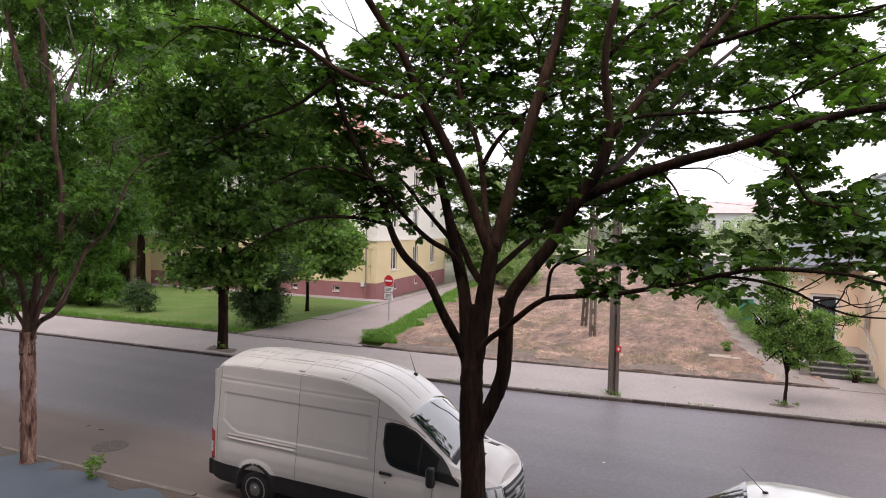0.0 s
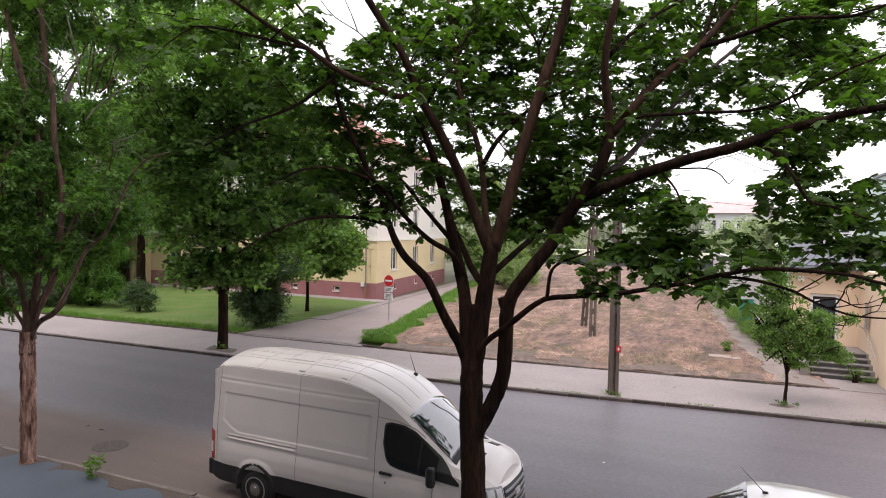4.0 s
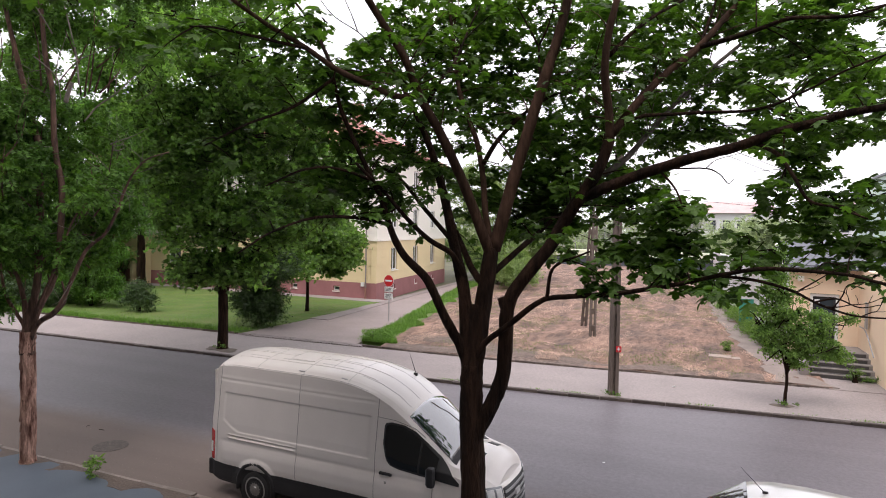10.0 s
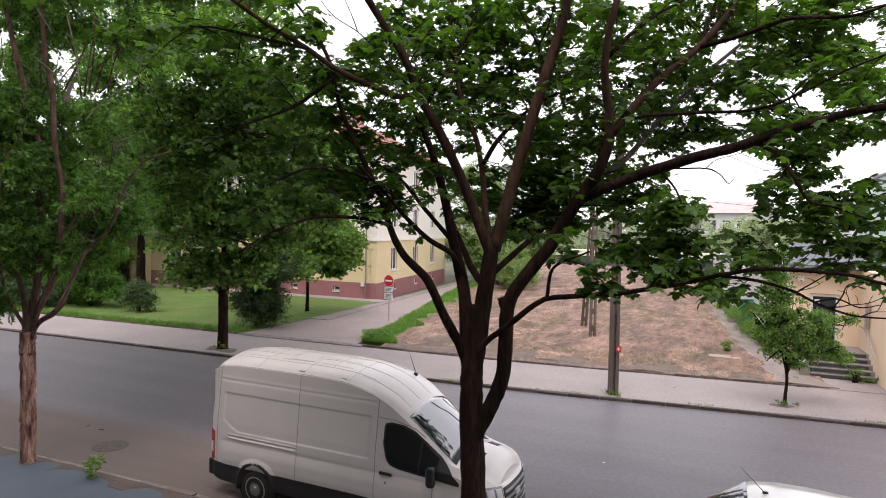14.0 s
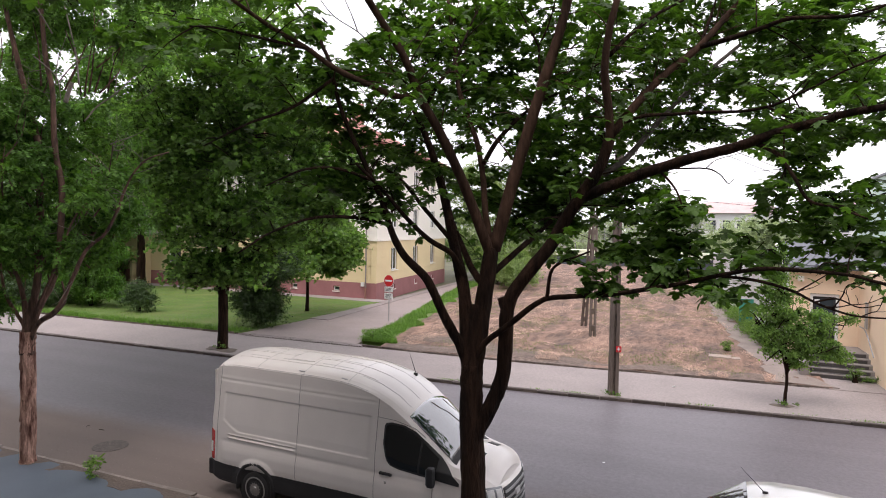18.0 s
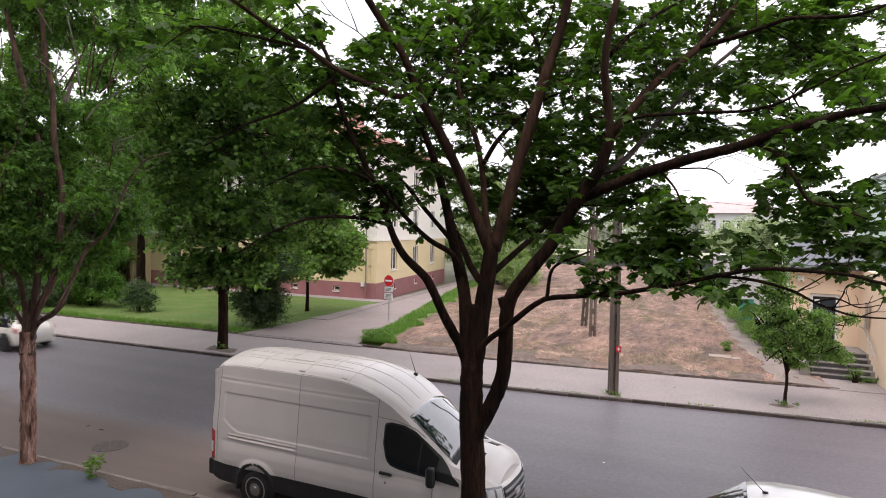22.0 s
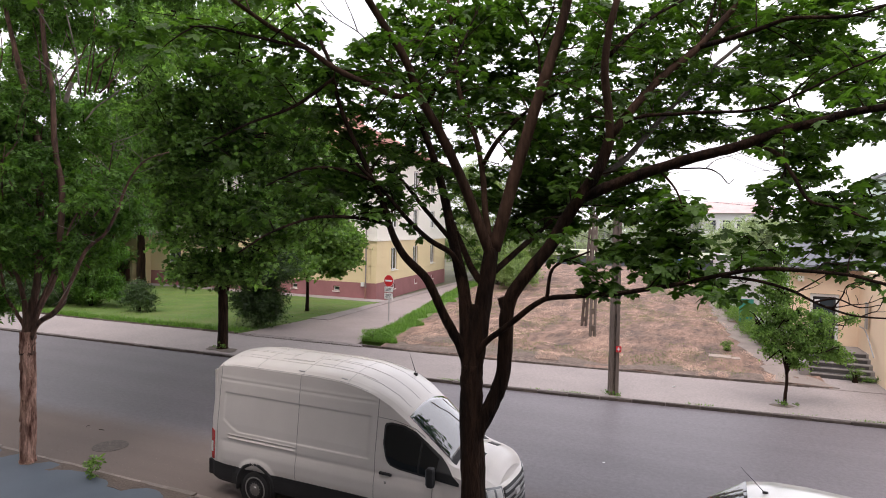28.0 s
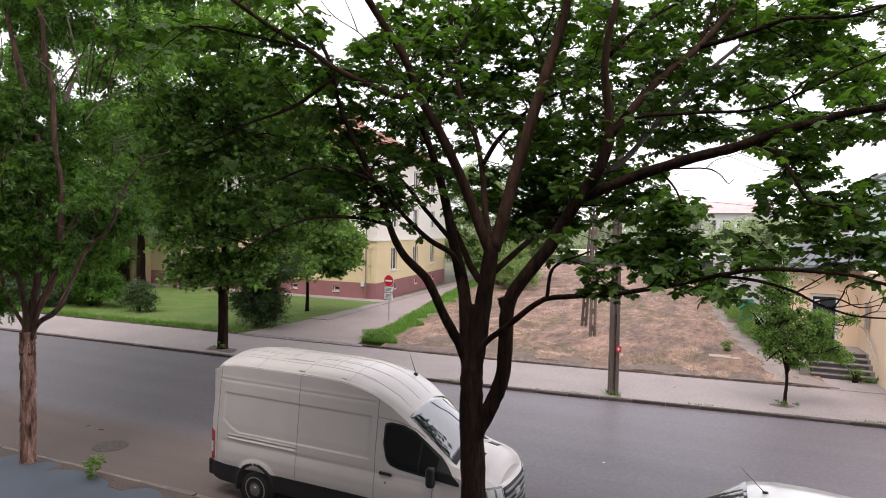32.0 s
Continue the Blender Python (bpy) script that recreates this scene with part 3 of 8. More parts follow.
    for f in ((0, 1, 5, 4), (1, 2, 5), (2, 3, 4, 5), (3, 0, 4), (3, 2, 1, 0)):
        under.faces.new([uv[i] for i in f])
    roof = part("roof", under, M_REDTILE, house, "red tiled hipped roof")
    roof.matrix_basis = inv.copy()
    for quad in ((e[0], e[1], r[1], r[0]), (e[1], e[2], r[1], r[1]), (e[2], e[3], r[0], r[1]), (e[3], e[0], r[0], r[0])):
        for k in range(14):
            f0, f1 = k / 14, (k + 1) / 14
            q = [quad[0].lerp(quad[3], f0), quad[1].lerp(quad[2], f0), quad[1].lerp(quad[2], f1), quad[0].lerp(quad[3], f1)]
            q[0].z += 0.04
            q[1].z += 0.04
            low = [v - Vector((0, 0, 0.05)) for v in q]
            raw("tile_course", [tuple(v) for v in q + low], [(0, 1, 2, 3), (7, 6, 5, 4), (0, 4, 5, 1), (1, 5, 6, 2), (2, 6, 7, 3), (3, 7, 4, 0)], M_REDTILE, roof)
    for i, (x, y) in enumerate(((-36, 46.5), (-31, 50))):
        o = part("chimney", boxed(x - 0.4, x + 0.4, y - 0.4, y + 0.4, 14, 16.6, 0.02), M_REDTILE, house)
        o.matrix_basis = inv.copy()
    # porch at the entrance
    for x0, x1, z0, z1, y0 in ((-47.0, -46.75, 0.1, 2.9, 38.9), (-45.3, -45.05, 0.1, 2.9, 38.9), (-47.1, -44.95, 2.9, 3.15, 38.7)):
        o = part("porch", boxed(x0, x1, y0, 39.44, z0, z1, 0.02), M_YELLOW, house, "yellow porch surround")
        o.matrix_basis = inv.copy()
    o = part("entrance_door", boxed(-46.75, -45.3, 39.36, 39.425, 0.12, 2.88, 0.01), M_REARWALL, house, "dark brown entrance door")
    o.matrix_basis = inv.copy()
    bm = bmesh.new()
    tube(bm, [(-23.55, 39.32, 0.9), (-23.55, 39.32, 11.2)], 0.05, 0.05, 10)
    o = part("downpipe", bm, M_FOOTWAY, house, "pale downpipe near the corner")
    o.matrix_basis = inv.copy()
    bm = bmesh.new()
    tube(bm, [(-23.55, 39.31, 0.15), (-23.55, 39.31, 0.95)], 0.06, 0.075, 10)
    o = part("pipe_foot", bm, M_REDTILE, house, "dull red cast foot of the downpipe")
    o.matrix_basis = inv.copy()
    o = part("meter_box", boxed(-23.95, -23.7, 39.3, 39.43, 1.05, 1.35, 0.01), M_WHITE, house)
    o.matrix_basis = inv.copy()


apartment_house()


def entrance_house():
    """Low peach building with a grey roof, steps and a door, and a long grey side wall."""
    house = thing("entrance_building", (2.55, 29.8, 0), "low peach building with grey metal roof and entrance steps", "building")
    inv = house.matrix_basis.inverted()

    def put(name, bm, m, label="", parent=None, smooth=False):
        o = part(name, bm, m, parent or house, label, smooth)
        if not parent:
            o.matrix_basis = inv.copy()
        return o
    door_hole = (0.78, 0.95, 1.82, 3.02)
    put("front_wall", holed(0, 2.5, -0.05, 4.05, [door_hole], 0.35, (2.55, 29.8), (1, 0)), M_PEACH)
    put("return_wall", holed(0, 8.0, -0.05, 4.05, [(5.2, 1.6, 6.4, 2.9)], 0.35, (5.05, 29.8), (0.06, -1)), M_PEACH, "peach wall beside the steps")
    side = Vector((-3.3, 29.2))
    put("side_wall", holed(0, side.length, -0.05, 3.75, [], 0.3, tuple(Vector((2.55, 29.8)) + side), tuple(-side)), M_GREYWALL, "long grey rendered side wall")
    roof = bmesh.new()
    q = [(2.35, 29.45, 4.05), (5.3, 29.45, 4.05), (13, 21, 4.05), (16, 30, 5.6), (13, 35, 5.6), (2.25, 32.4, 4.95)]
    top = [roof.verts.new((x, y, z + 0.14)) for x, y, z in q]
    low = [roof.verts.new(v) for v in q]
    roof.faces.new(top)
    roof.faces.new(low[::-1])
    for i in range(len(q)):
        roof.faces.new((top[i], low[i], low[(i + 1) % 6], top[(i + 1) % 6]))
    put("roof", roof, M_ROOFGREY, "dark grey metal roof")
    for k in range(9):
        f = k / 8
        bm = bmesh.new()
        tube(bm, [(2.4 + 2.8 * f, 29.45, 4.22), (2.35 + 8.3 * f, 32.5 + 2.0 * f, 5.12 + 0.45 * f)], 0.025, 0.025, 6)
        put("roof_seam", bm, M_ROOFGREY)
    put("barge_board", tube(bmesh.new(), [(2.3, 29.4, 4.1), (2.2, 32.4, 5.02)], 0.07, 0.07, 6), M_WHITE, "white barge board")
    put("gutter", tube(bmesh.new(), [(2.3, 29.38, 4.08), (5.3, 29.38, 4.08)], 0.06, 0.06, 8), M_ROOFGREY)
    fr = bmesh.new()
    for x0, x1, z0, z1 in ((3.34, 3.44, 0.95, 3.0), (4.26, 4.36, 0.95, 3.0), (3.44, 4.26, 2.9, 3.0)):
        box(fr, x0, x1, 29.86, 29.98, z0, z1, 0.006)
    put("door_frame", fr, M_WHITE, "white door frame")
    door = put("door", boxed(3.45, 4.25, 29.91, 29.96, 0.97, 2.9, 0.005), M_BLACKPLASTIC, "dark glazed entrance door")
    put("pane", boxed(3.53, 4.17, 29.895, 29.915, 1.5, 2.8), M_WINDOW, "", None)
    put("door_handle", tube(bmesh.new(), [(3.55, 29.86, 1.9), (3.55, 29.86, 2.15)], 0.014, 0.014, 6), M_GALV)
    put("notice", boxed(3.5, 3.68, 29.89, 29.9, 2.6, 2.78), M_SIGNWHITE, "small white notice on the door")
    put("wall_lamp", boxed(2.85, 3.08, 29.62, 29.8, 3.5, 3.72, 0.03), M_CREAM, "small pale wall lamp box")
    put("wall_box", boxed(5.0, 5.06, 28.1, 28.4, 1.9, 2.9, 0.01), M_GALV, "grey intercom panel")
    # steps, dark treads and pale risers
    for k in range(5):
        z = 0.12 + 0.166 * (k + 1)
        y0 = 27.0 + 0.3 * k
        put("step", boxed(3.08, 5.3, y0, 29.8 if k == 4 else y0 + 0.4, z - 0.166, z, 0.012), M_STEPRISER, "worn pale stone step")
        put("riser", boxed(3.12, 5.06, y0 - 0.006, y0 + 0.01, z - 0.16, z - 0.035), M_STEP, "dark inset riser")
        put("tread_mat", boxed(3.13, 4.72 - 0.06 * k, y0 + 0.1, 28.9 if k == 4 else y0 + 0.29, z - 0.01, z + 0.006), M_STEP, "dark rubber tread mat")
    put("step_cheek", boxed(2.75, 3.06, 26.95, 29.8, 0.0, 0.62, 0.02), M_STEPRISER, "low concrete cheek beside the steps")
    bm = bmesh.new()
    tube(bm, [(5.0, 29.3, 1.85), (5.02, 28.2, 1.8), (5.06, 26.9, 1.05)], 0.022, 0.022, 8)
    put("handrail", bm, M_GALV, "steel handrail on the wall")
    o = boxed(0.9, 1.6, 38.0, 38.14, 0.6, 1.85, 0.02)
    t = tagged(part("teal_shed_door", o, M_TEAL), "teal boarded panel fixed to the grey wall", "panel")


entrance_house()


def closing_wall():
    """The house in whose window the camera stands."""
    # unseen; its height and tone are set to shade what faces it
    tagged(part("wall_south", boxed(-60, 60, -1.4, -0.6, -0.05, 20), M_FACADE), "plain unseen brownish facade behind the pavement", "wall", "", "structure")


closing_wall()


def distance():
    h = thing("far_house", (0.9, 168, 0), "far white house with a red roof", "building")
    part("wall", boxed(-9, 12, 0, 14, -0.06, 10.2), M_FARWALL, h)
    rf = bmesh.new()
    v = [rf.verts.new(q) for q in ((-10, -1, 10.2), (13, -1, 10.2), (13, 15, 10.2), (-10, 15, 10.2), (-5, 7, 13.2), (8, 7, 13.2))]
    for f in ((0, 1, 5, 4), (1, 2, 5), (2, 3, 4, 5), (3, 0, 4), (3, 2, 1, 0)):
        rf.faces.new([v[i] for i in f])
    part("roof", rf, M_FARROOF, h, "red hipped roof, paled by painted haze")
    for i in range(6):
        part("window", boxed(-7.6 + 3.2 * i, -6.0 + 3.2 * i, -0.05, 0.1, 6.0, 8.4), M_WINDOW, h)
        part("window", boxed(-7.6 + 3.2 * i, -6.0 + 3.2 * i, -0.05, 0.1, 2.0, 4.4), M_WINDOW, h)
    copy_thing(h, pose(24, 158, 0, 0, 0, -8))
    g = thing("green_building", (14.2, 72, 0), "pale green flat-roofed block", "building")
    part("wall", boxed(0, 30, 0, 16, -0.06, 11.3), M_GREENBLD, g)
    part("roof", boxed(-0.15, 30.15, -0.15, 16.15, 11.3, 11.55), M_ROOFGREY, g)
    for i in range(5):
        part("window", boxed(3 + 5 * i, 5 + 5 * i, -0.04, 0.1, 6.4, 8.2), M_WINDOW, g)
    # sports court behind the plot
    s = thing("court_shed", (-19, 100, 0), "long dark shed with a pale yellow canopy", "shed")
    part("wall", boxed(-12, 24, 0, 3.2, -0.06, 1.4), M_SHED, s)
    for i in range(36):
        part("canopy_sheet", boxed(-12 + i, -11.03 + i, -0.5, 3.4, 1.42, 2.3, 0.02), M_PALESHEET, s)
    f = thing("court_fence", (-22, 106, 0), "tall grey steel court fence", "fence")
    for i in range(13):
        part("post", boxed(-8 + 2.4 * i, -7.9 + 2.4 * i, 0, 0.1, -0.06, 7.0), M_GALV, f)
    for z in (3.6, 4.7, 5.8, 6.9):
        part("rail", boxed(-8, 21, 0.02, 0.08, z, z + 0.06), M_GALV, f)
    bm = bmesh.new()
    for i in range(96):
        x = -8 + 0.3 * i
        box(bm, x, x + 0.02, 0.03, 0.05, 3.5, 6.9)
    for k in range(12):
        box(bm, -8, 21, 0.03, 0.05, 3.5 + 0.3 * k, 3.52 + 0.3 * k)
    part("mesh_panel", bm, M_GALV, f, "welded wire mesh")
    t = thing("tarpaulin_stack", (-6.2, 94, 0.1), "blue and brick-red building materials in a heap", "materials")
    part("blue_sheet", boxed(0, 2.2, 0, 1.2, 0, 1.6, 0.1), M_BLUE, t)
    part("red_stack", boxed(-2.4, -0.4, 0.1, 1.2, 0, 1.1, 0.05), M_FARROOF, t)
    part("pale_sheet", boxed(0.9, 1.7, -0.3, -0.02, 0, 1.4, 0.05), M_SIGNWHITE, t)


distance()


# ---- plants ----
HALF_MAPLE = [(0.16, -0.08, 0.02), (0.56, 0.04, -0.09), (0.4, 0.24, 0.01), (0.67, 0.48, -0.12), (0.5, 0.63, -0.05), (0.24, 0.56, 0.03), (0.27, 0.8, -0.03)]
LEAF_MAPLE = (np.array([(0, 0, 0), *HALF_MAPLE, (0, 1.05, -0.14), *[(-x, y, z) for x, y, z in HALF_MAPLE[::-1]], (0, 0.35, 0.05)]), [(16, i, (i + 1) % 16) for i in range(16)])
LEAF_PLAIN = (np.array([(0, 0, 0), (0.3, 0.3, -0.04), (0.26, 0.7, -0.04), (0, 1.0, -0.1), (-0.26, 0.7, -0.04), (-0.3, 0.3, -0.04)]), [(0, 1, 2, 3), (0, 3, 4, 5)])
LEAF_BROAD = (np.array([(0, 0, 0), (0.5, 0.08, -0.1), (0.36, 0.36, 0.0), (0.52, 0.68, -0.1), (0.2, 0.7, -0.03), (0, 1.05, -0.16), (-0.2, 0.7, -0.03), (-0.52, 0.68, -0.1), (-0.36, 0.36, 0.0), (-0.5, 0.08, -0.1)]), [(0, 1, 2, 8, 9), (2, 3, 4, 6, 7, 8), (4, 5, 6)])
_pairs = [(y, sx) for y in (0.28, 0.52, 0.76) for sx in (-1, 1)]
LEAF_ASH = (np.array([v for y, sx in _pairs for v in ((0.02 * sx, y, -0.06 * y), (0.26 * sx, y - 0.07, -0.03 - 0.06 * y), (0.56 * sx, y + 0.15, -0.14 - 0.08 * y), (0.2 * sx, y + 0.2, -0.03 - 0.06 * y))] + [(0, 0.86, -0.06), (0.15, 1.03, -0.1), (0, 1.36, -0.22), (-0.15, 1.03, -0.1)]), [tuple(range(4 * k, 4 * k + 4)) for k in range(7)])
LEAF_CLUMP = (np.array([(0, 0, 0), (0.35, 0.35, 0), (0.1, 0.9, -0.1), (-0.1, 0.2, 0.05), (-0.5, 0.5, 0.0), (-0.25, 0.05, -0.1), (0.1, -0.4, -0.06), (0.5, -0.2, -0.1)]), [(0, 1, 2), (3, 4, 5), (0, 6, 7)])


def leaves(name, centres, kind, size, material, parent, rng, droop=0.35, origin=(0, 0, 0), spread=0.3, label="", wild=0.62):
    """Many leaves as one mesh: kind is a leaf's shape, droop how far they hang."""
    tv, tf = kind
    n = len(centres)
    if not n:
        return None
    c = np.asarray(centres, float) - np.asarray(origin, float)
    yaw = rng.uniform(0, 2 * np.pi, n)
    pitch = -droop + rng.normal(0, wild, n)
    roll = rng.normal(0, wild, n)
    s = size * rng.uniform(1 - spread, 1 + spread, n)
    cy, sy, cp, sp, cr, sr = np.cos(yaw), np.sin(yaw), np.cos(pitch), np.sin(pitch), np.cos(roll), np.sin(roll)
    v = tv[None] * s[:, None, None]
    x, y, z = v[..., 0], v[..., 1], v[..., 2]
    x, z = x * cr[:, None] + z * sr[:, None], -x * sr[:, None] + z * cr[:, None]
    y, z = y * cp[:, None] - z * sp[:, None], y * sp[:, None] + z * cp[:, None]
    x, y = x * cy[:, None] - y * sy[:, None], x * sy[:, None] + y * cy[:, None]
    verts = (np.stack([x, y, z], -1) + c[:, None]).reshape(-1, 3)
    k = len(tv)
    faces = [tuple(i * k + j for j in f) for i in range(n) for f in tf]
    ob = raw(name, verts.tolist(), faces, material, parent, label)
    ob["kind"] = "stuff"
    ob.location = origin
    return ob


def lobe_points(rng, centre, radii, clumps, per, clump_size):
    """Leaf places in an uneven, loose mass: clumps gather towards the outside of a lobe."""
    n, k = max(6, int(clumps * 0.4)), int(per * 2.5)
    d = rng.normal(size=(n, 3))
    d /= np.linalg.norm(d, axis=1)[:, None]
    r = rng.uniform(0.2, 1.0, n) ** 0.45 * rng.uniform(0.82, 1.12, n)
    c = np.asarray(centre) + d * r[:, None] * np.asarray(radii)
    # each clump is a small drooping dome of leaves
    q = rng.normal(size=(n * k, 3))
    q /= np.linalg.norm(q, axis=1)[:, None]
    q *= (rng.uniform(0.0, 1.0, n * k) ** 0.42 * rng.uniform(0.75, 1.25, n * k))[:, None]
    q[:, 2] = np.abs(q[:, 2]) * 0.75 - 0.35 * (q[:, 0] ** 2 + q[:, 1] ** 2)
    return np.repeat(c, k, 0) + q * clump_size * 2.1 * np.repeat(rng.uniform(0.55, 1.35, n), k)[:, None]


def sprays(rng, path, start, count, length, up=0.2, per=9, back=0.0, end=1.02):
    """Side shoots along a limb, bearing leaves. Gives the shoots' lines and the leaf places."""
    pts = np.array([tuple(v) for v in spline(path, 6)])
    lines, spots = [], []
    for _ in range(count):
        f = start + (end - start) * rng.uniform()
        i = min(int(f * (len(pts) - 1)), len(pts) - 2)
        a = pts[i] + (pts[i + 1] - pts[i]) * rng.uniform()
        t = pts[i + 1] - pts[i]
        t /= np.linalg.norm(t)
        d = rng.normal(size=3) * np.array((1, 0.7, 0.7)) + t * 0.6 + np.array((-0.2, back, up))
        d /= np.linalg.norm(d)
        L = length * rng.uniform(0.5, 1.3)
        mid = a + d * L * 0.5 + np.array((0, 0, 0.05 * L))
        tip = a + d * L + np.array((0, 0, -0.08 * L))
        lines.append((a, mid, tip))
        n = int(per * L / length) + 3
        u = rng.uniform(0.45, 1.06, n)
        base = (1 - u)[:, None] ** 2 * a + (2 * u * (1 - u))[:, None] * mid + (u ** 2)[:, None] * tip
        spots.append(base + rng.normal(size=(n, 3)) * np.array((1, 1, 0.45)) * 0.095 * (0.6 + length))
    return lines, (np.concatenate(spots) if spots else np.zeros((0, 3)))


def limb_part(name, path, r0, r1, material, parent, sides=10, rough=0.07, flare=0.0, shoots=(), rng=random, label=""):
    bm = bmesh.new()
    tube(bm, path, r0, r1, sides, rough, 5, flare, rng)
    for a, m, e in shoots:
        tube(bm, [tuple(a), tuple(m), tuple(e)], 0.011, 0.004, 4, 0, 2)
    return part(name, bm, material, parent, label, True)


SWAY = []


def street_maple():
    """The maple before the window: forked trunk, long limbs, a wide crown of lobed leaves."""
    rng, r2 = np.random.default_rng(11), random.Random(3)
    tree = thing("maple_tree", (0, 0, 0), "forked maple with dark trunk and broad green crown", "tree")
    trunk = [(-3.2, 8.6, 0.05), (-3.24, 8.62, 0.5), (-3.27, 8.65, 1.44), (-3.33, 8.66, 2.46), (-3.35, 8.68, 3.05), (-3.36, 8.69, 3.42)]
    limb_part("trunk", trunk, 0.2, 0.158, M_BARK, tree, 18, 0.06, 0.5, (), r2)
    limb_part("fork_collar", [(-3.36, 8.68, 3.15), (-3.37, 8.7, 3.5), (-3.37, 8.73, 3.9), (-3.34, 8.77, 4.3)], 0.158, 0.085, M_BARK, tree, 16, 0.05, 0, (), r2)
    # limbs whose lighter bark also stands for the light high in the crown
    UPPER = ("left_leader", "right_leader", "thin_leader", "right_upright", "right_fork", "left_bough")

    sight_gaps = []

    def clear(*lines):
        """Gaps added through the crown along sight lines from EYE, to show sky: from, to, radius."""
        sight_gaps.extend((np.array(a), np.array(b), r) for a, b, r in lines)

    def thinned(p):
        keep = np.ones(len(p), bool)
        for a, b, r in sight_gaps:
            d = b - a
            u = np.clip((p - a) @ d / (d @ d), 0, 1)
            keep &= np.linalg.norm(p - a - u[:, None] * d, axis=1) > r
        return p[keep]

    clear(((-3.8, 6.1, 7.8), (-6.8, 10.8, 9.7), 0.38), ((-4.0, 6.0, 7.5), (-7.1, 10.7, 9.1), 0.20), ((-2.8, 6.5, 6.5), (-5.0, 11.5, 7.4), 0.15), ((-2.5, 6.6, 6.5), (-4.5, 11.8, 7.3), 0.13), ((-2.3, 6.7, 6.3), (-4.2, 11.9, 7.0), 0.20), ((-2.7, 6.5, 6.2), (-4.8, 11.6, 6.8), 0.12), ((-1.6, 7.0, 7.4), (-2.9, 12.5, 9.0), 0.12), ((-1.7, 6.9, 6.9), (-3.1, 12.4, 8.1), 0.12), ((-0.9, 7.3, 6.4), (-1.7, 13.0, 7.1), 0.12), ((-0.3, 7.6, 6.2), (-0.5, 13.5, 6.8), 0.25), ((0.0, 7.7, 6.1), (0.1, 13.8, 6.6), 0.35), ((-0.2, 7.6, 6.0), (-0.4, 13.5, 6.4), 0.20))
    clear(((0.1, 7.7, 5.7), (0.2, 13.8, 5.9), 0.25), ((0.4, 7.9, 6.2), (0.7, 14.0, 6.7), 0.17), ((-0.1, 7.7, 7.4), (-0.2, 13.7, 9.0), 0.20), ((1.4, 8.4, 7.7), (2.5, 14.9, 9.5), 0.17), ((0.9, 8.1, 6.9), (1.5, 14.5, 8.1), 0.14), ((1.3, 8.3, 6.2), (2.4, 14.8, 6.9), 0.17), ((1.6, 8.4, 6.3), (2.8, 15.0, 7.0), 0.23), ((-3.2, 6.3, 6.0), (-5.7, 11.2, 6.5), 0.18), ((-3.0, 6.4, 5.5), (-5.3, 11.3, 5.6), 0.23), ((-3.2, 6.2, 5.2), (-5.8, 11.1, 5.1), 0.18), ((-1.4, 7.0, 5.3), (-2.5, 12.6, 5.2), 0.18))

    def grow(name, r0, r1, path, start, count, length, up=0.2, end=1.02, back=1.2):
        lines, spots = sprays(rng, path, start, int(count * 0.4), length * 1.15, up, 17, back, end) if count else ((), np.zeros((0, 3)))
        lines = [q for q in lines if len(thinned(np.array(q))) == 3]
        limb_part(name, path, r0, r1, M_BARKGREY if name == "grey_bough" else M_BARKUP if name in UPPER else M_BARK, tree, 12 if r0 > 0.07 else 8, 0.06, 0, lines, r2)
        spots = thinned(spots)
        if len(spots):
            ob = leaves("leaf_spray", spots, LEAF_MAPLE, 0.122, M_LEAF, tree, rng, 0.34, path[0], wild=0.32)
            SWAY.append(ob)

    def foliage(size, *masses):
        """Layered leaf masses of the crown: centre, half width and half height, sprays."""
        for c, (w, h), n in masses:
            d = rng.normal(size=(n, 3))
            d /= np.linalg.norm(d, axis=1)[:, None]
            at = np.asarray(c) + d * rng.uniform(0.2, 1.0, n)[:, None] ** 0.5 * np.array((w, max(w, 0.6), h))
            k = 33 if size < 0.12 else 26
            p = np.repeat(at, k, 0) + rng.normal(size=(n * k, 3)) * np.array((0.16, 0.16, 0.05)) * (size / 0.12)
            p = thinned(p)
            ob = leaves("leaf_mass", p, LEAF_MAPLE, size, M_LEAF, tree, rng, 0.3, c, wild=0.3)
            SWAY.append(ob)
            bm = bmesh.new()
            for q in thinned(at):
                e = np.asarray(q) + rng.normal(size=3) * np.array((0.25, 0.25, 0.03))
                s = np.asarray(c) + (q - np.asarray(c)) * 0.2
                tube(bm, [tuple(s), tuple((s + q) / 2 + np.array((0, 0, 0.06))), tuple(e)], 0.012, 0.003, 4, 0, 2)
            part("twig", bm, M_BARK, tree, "", True)["kind"] = "stuff"

    # radii, path, where its leaves begin, shoots, their length
    grow("left_arc", 0.084, 0.023, [(-3.42, 8.69, 3.37), (-3.51, 8.61, 3.69), (-3.62, 8.52, 3.93), (-3.71, 8.38, 4.20), (-3.89, 8.21, 4.68), (-4.12, 8.01, 4.98), (-4.24, 7.91, 5.21), (-4.31, 7.83, 5.45), (-4.39, 7.70, 5.85), (-4.52, 7.55, 6.22), (-4.75, 7.25, 6.97), (-4.81, 7.13, 7.40)], 0.62, 40, 0.6)
